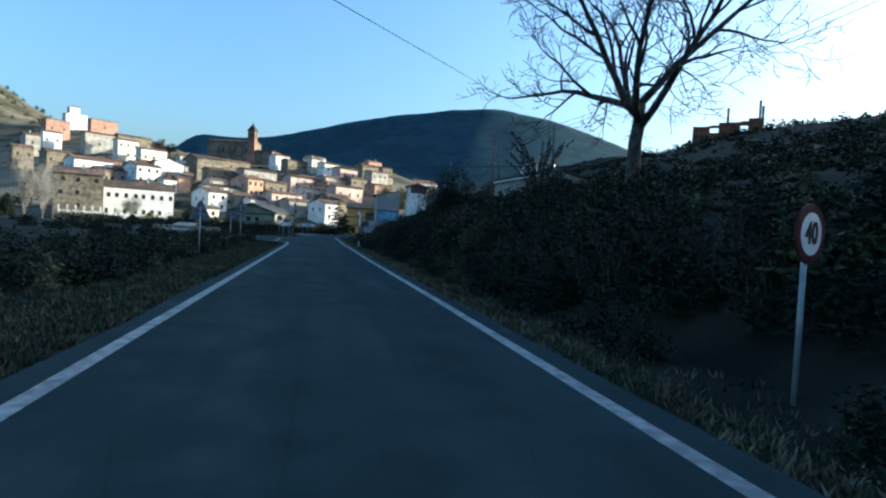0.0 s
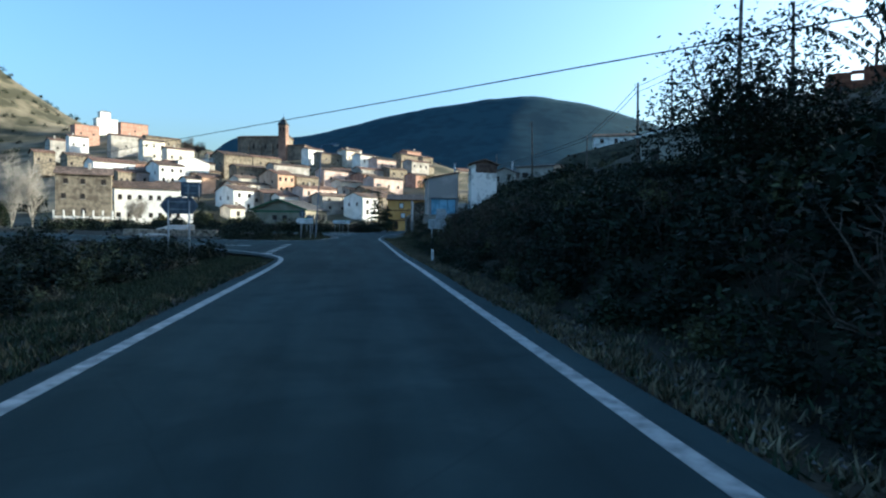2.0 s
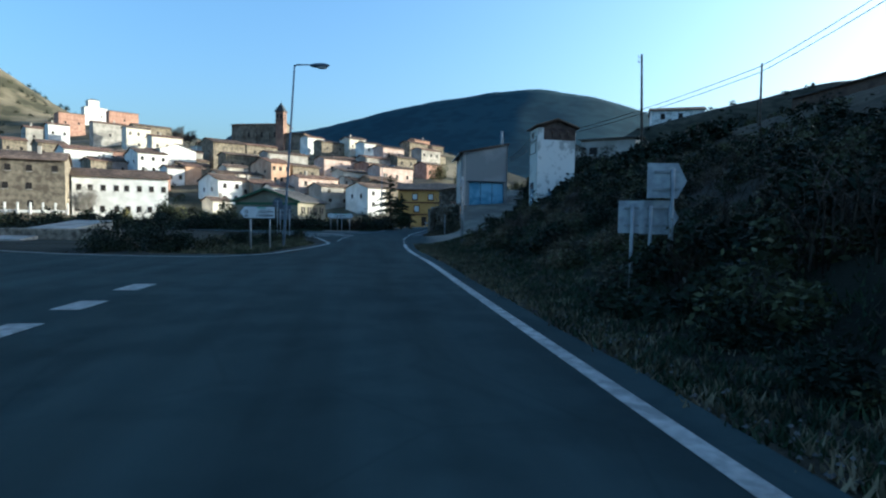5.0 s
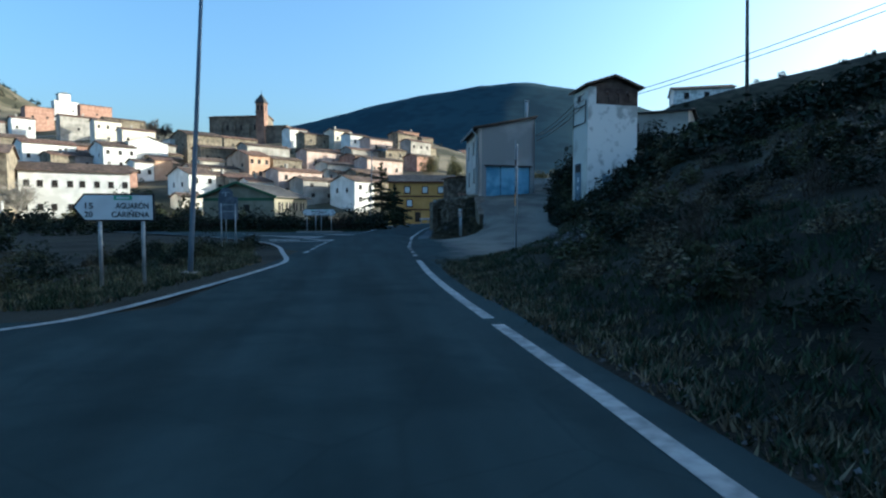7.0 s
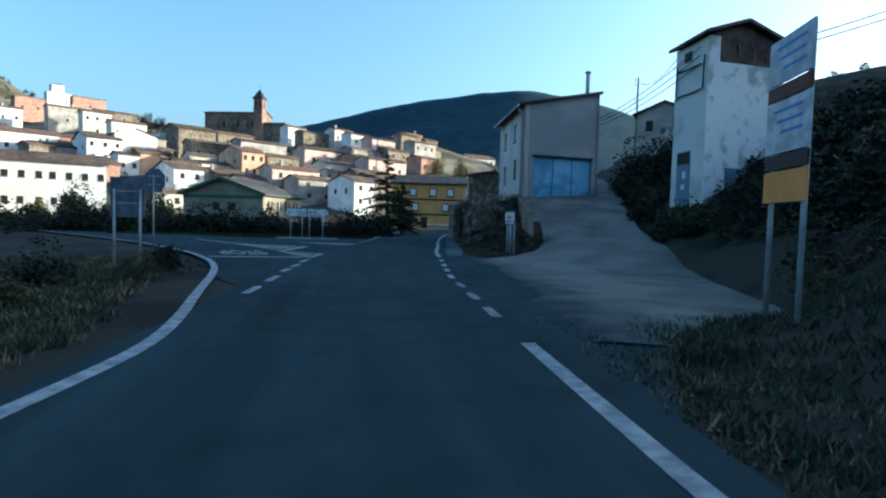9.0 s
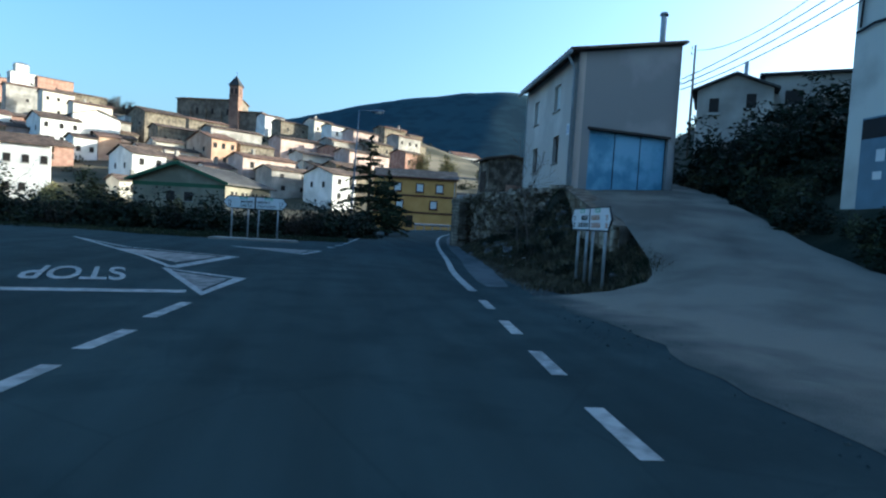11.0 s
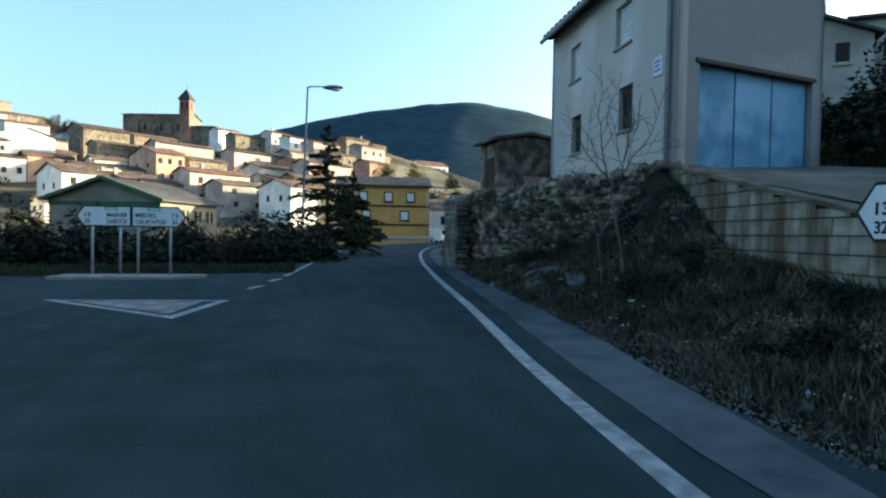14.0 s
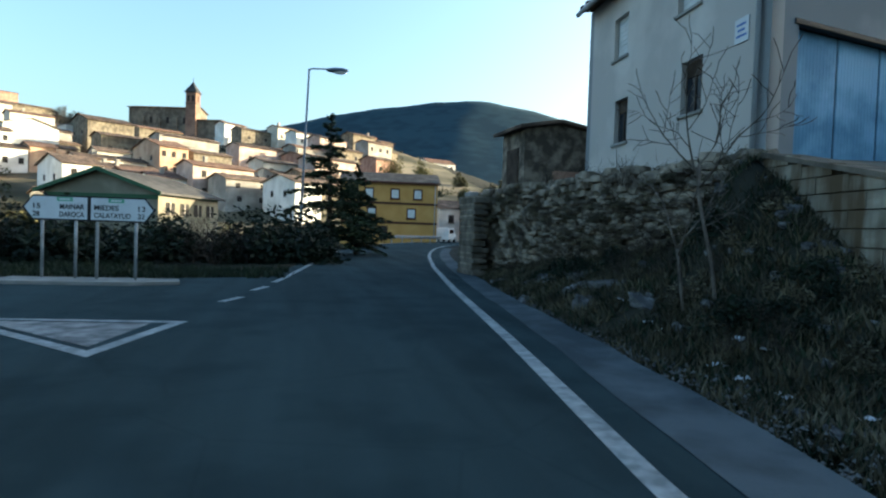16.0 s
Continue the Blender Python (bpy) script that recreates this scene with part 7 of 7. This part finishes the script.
def old_wall():
    root = empty("stone_wall", 10.1, 108.9, 0.0, math.degrees(math.atan2(12.1, -1.1)))
    tagged(root, "old dry-stone wall of uneven brown rubble, overgrown", "wall", kind="structure")
    L = 12.15
    box("core", 0, L, -0.55, -0.12, -0.4, 2.72, M["mortar"], root)
    n = 0
    z = 0.05
    rest_v, rest_f = [], []
    while z < 2.85:
        hgt = srng.uniform(0.08, 0.18)
        x = srng.uniform(-0.2, 0.0)
        while x < L:
            wdt = srng.uniform(0.16, 0.52)
            floor = np.interp(x, [0, 1.0, 4, 9, 12], [0.8, 0.75, 0.6, 0.2, -0.1])
            sag = 0.12 * math.sin(x * 1.7) + 0.08 * math.sin(x * 4.1)
            if z + hgt > floor and z + sag < 2.8:
                m = pose(x + wdt / 2, -0.1 + srng.uniform(-0.08, 0.09) - 0.1 * (1 - z / 2.8), z + hgt / 2 + sag + srng.uniform(-0.04, 0.04), srng.uniform(-9, 9), srng.uniform(-9, 9), srng.uniform(-12, 12)) @ Matrix.Diagonal((wdt * 1.03, srng.uniform(0.24, 0.42), hgt * srng.uniform(0.9, 1.2), 1))
                me = STONES[srng.randrange(9)]
                if n < 298 and x < 7.5:
                    o = new("stone", me)
                    o.parent = root
                    o.matrix_basis = m
                    n += 1
                else:
                    k = len(rest_v)
                    rest_v += [m @ v.co for v in me.vertices]
                    rest_f += [[k + i for i in p.vertices] for p in me.polygons]
            x += wdt
        z += hgt
    obj("stones", rest_v, rest_f, M["rubble"], root)["kind"] = "stuff"
    return root


old_wall()


def slab_stack():
    root = empty("slab_stack", 8.85, 119.9, 0.0, math.degrees(math.atan2(12.1, -1.1)))
    tagged(root, "dark stone slabs stacked at the end of the old wall", "stone stack")
    z = 0.0
    while z < 2.6:
        h = srng.uniform(0.16, 0.24)
        a, b = srng.uniform(-0.75, -0.6), srng.uniform(0.6, 0.8)
        box("slab", a, b, srng.uniform(-0.06, 0.06), 0.5, z, z + h - 0.05, M["mortar"], root, 0.02)
        box("wedge", a + 0.1, b - 0.1, 0.14, 0.5, z + h - 0.05, z + h, M["rubble"], root)
        z += h


slab_stack()


def block_wall():
    root = empty("retaining_wall", 10.15, 108.9, 0.0, math.degrees(math.atan2(-5.7, -0.95)))
    tagged(root, "stepped retaining wall of stained concrete blocks", "wall", kind="structure")
    L = 5.8
    bm = bmesh.new()
    lo = [(0, 0.4), (L, 0.0), (L, 1.42), (3.0, 2.08), (0, 2.74)]
    a = [[bm.verts.new((x, y, z)) for x, z in lo] for y in (0.03, 0.35)]
    for i in range(5):
        bm.faces.new((a[0][i], a[0][(i + 1) % 5], a[1][(i + 1) % 5], a[1][i]))
    bm.faces.new(a[0]); bm.faces.new(a[1])
    part("core", bm, M["mortar"], root)
    bmk = bmesh.new()
    add_box(bmk, -0.5, 0.5, -0.5, 0.5, -0.5, 0.5, 0.015)
    me = bpy.data.meshes.new("block")
    bmesh.ops.recalc_face_normals(bmk, faces=bmk.faces)
    bmk.to_mesh(me)
    bmk.free()
    me.materials.append(M["concrete_block"])
    for c in range(11):
        z = 0.16 + c * 0.24
        x = -0.3 if c % 2 else 0.0
        while x < L:
            w = 0.6
            top = 2.78 - 0.232 * (x + w * 0.5)
            if z + 0.07 < top and x + w < L + 0.4:
                xa, xb = max(x, 0.0), min(x + w, L)
                o = new("block", me)
                o.parent = root
                hh = min(0.24, top - z)
                o.matrix_basis = Matrix.Translation(((xa + xb) / 2, -0.02 + srng.uniform(-0.008, 0.008), z + hh / 2)) @ Matrix.Diagonal((xb - xa - 0.007, 0.2, hh - 0.014, 1))
            x += w
    bm = bmesh.new()
    q = [(0, 2.76), (L, 1.44), (L, 1.50), (0, 2.84)]
    a = [[bm.verts.new((x, y, z + 0.02 * math.sin(x * 3 + y * 9))) for x, z in q] for y in (-0.15, 0.55)]
    for i in range(4):
        bm.faces.new((a[0][i], a[0][(i + 1) % 4], a[1][(i + 1) % 4], a[1][i]))
    bm.faces.new(a[0]); bm.faces.new(a[1])
    part("cap", bm, M["mortar"], root, "crumbling earth and mortar cap")
    return root


# the wall's face looks to the road
bw_ = block_wall()
bw_.matrix_basis = Matrix.Translation((10.15, 108.9, 0)) @ Matrix(((-0.164, 0.986, 0, 0), (-0.986, -0.164, 0, 0), (0, 0, 1, 0), (0, 0, 0, 1)))


def rock(x, y, s, z=None, sx=1.0):
    o = new("rock", ROCKS[srng.randrange(6)])
    zz = zat(x, y) if z is None else z
    o.matrix_basis = pose(x, y, zz + s * 0.12, srng.uniform(-20, 20), srng.uniform(-20, 20), srng.uniform(0, 360)) @ Matrix.Diagonal((s * sx, s * srng.uniform(0.6, 1), s * srng.uniform(0.45, 0.8), 1))
    return tagged(o, "grey weathered limestone rock on the bank", "rock", "rocks on the bank")


for i in range(34):                                    # stones where the bank ends
    rock(5.8 + srng.uniform(0, 1.5), 79.4 + srng.uniform(0, 2.4), srng.uniform(0.08, 0.26))
for i in range(46):                                    # stones fallen on the mound
    yy = srng.uniform(101, 121)
    rock(float(x_right(yy)) + srng.uniform(1.75, 3.6), yy, srng.uniform(0.06, 0.2))
for xx, yy, s in ((8.7, 110.6, 0.9), (8.9, 112.2, 1.0), (8.8, 114.4, 0.8), (8.4, 111.4, 0.6), (7.4, 104.6, 0.5), (6.9, 103.2, 0.35), (7.5, 102.9, 0.3), (8.2, 109.2, 0.7), (8.5, 113.3, 0.6), (8.0, 115.2, 0.5), (7.7, 112.6, 0.4), (7.9, 110.3, 0.5), (8.6, 116.6, 0.6), (8.5, 118.4, 0.5)):
    rock(xx, yy, s, zat(xx, yy) - 0.40 * s, 1.5)
for i in range(40):                                    # tumbled stones at the end of the old wall
    yy = srng.uniform(106.6, 109.6)
    rock(float(block_x(yy)) - srng.uniform(0.15, 1.1), yy, srng.uniform(0.08, 0.2))
for i in range(5):                                     # stones left on the island
    rock(-3.6 - srng.uniform(0, 2.5), 95.5 + srng.uniform(0, 4.5) - 2.5, srng.uniform(0.12, 0.25))
for i in range(24):
    yy = srng.uniform(60, 84)
    rock(float(x_right(yy)) + srng.uniform(2.5, 15), yy, srng.uniform(0.08, 0.22))


def scrap(x, y, s):
    bm = bmesh.new()
    bmesh.ops.create_grid(bm, x_segments=4, y_segments=4, size=s)
    for v in bm.verts:
        v.co.z += srng.uniform(0, s * 0.7)
    o = part("litter", bm, M["litter"])
    o.matrix_basis = pose(x, y, zat(x, y) + 0.03, srng.uniform(-20, 20), srng.uniform(-20, 20), srng.uniform(0, 360))
    return tagged(o, "crumpled white scrap of paper in the weeds", "litter", "scraps of litter")


for i in range(18):
    yy = srng.uniform(101, 110)
    scrap(float(x_right(yy)) + srng.uniform(1.6, 2.8), yy, srng.uniform(0.03, 0.08))
for xx, yy in ((7.35, 106.4), (7.3, 106.5), (5.9, 101.4), (6.1, 101.0), (5.6, 100.8)):
    scrap(xx, yy, 0.05)


# ---- pebbles and broken bits along the gutter and over the drive ----
def debris(name, n, where, label, mat, seed):
    r = random.Random(seed)
    vs, fs = [], []
    for i in range(n):
        x, y = where(r)
        s, k = r.uniform(0.008, 0.032), len(vs)
        z, a = max(zat(x, y), 0.0) + 0.004, r.uniform(0, 6.28)
        for dx, dy, dz in ((1, 0, 0), (-0.4, 0.8, 0), (-0.6, -0.7, 0), (r.uniform(-0.3, 0.3), r.uniform(-0.3, 0.3), 0.8)):
            vs.append((x + s * (dx * math.cos(a) - dy * math.sin(a)), y + s * (dx * math.sin(a) + dy * math.cos(a)), z + s * dz))
        fs += [(k, k + 1, k + 3), (k + 1, k + 2, k + 3), (k + 2, k, k + 3)]
    return tagged(obj(name, vs, fs, mat), label, "gravel", kind="stuff")


def by_gutter(r):
    y = r.uniform(98.8, 112)
    return float(x_right(y)) + 1.15 + abs(r.gauss(0, 0.35)), y


def by_verge(r):
    y = r.uniform(20, 86)
    return float(x_right(y)) + 0.45 + abs(r.gauss(0, 0.4)), y


debris("loose_gravel", 1500, by_gutter, "loose pale pebbles and debris beside the gutter", M["rock"], 1)
debris("loose_gravel", 1600, by_verge, "loose grey pebbles along the road edge", M["rock"], 2)
debris("loose_gravel", 900, lambda r: (r.uniform(4.6, 9.5), r.uniform(86.5, 98.0)), "loose gravel scattered where the drive meets the road", M["gravel"], 3)
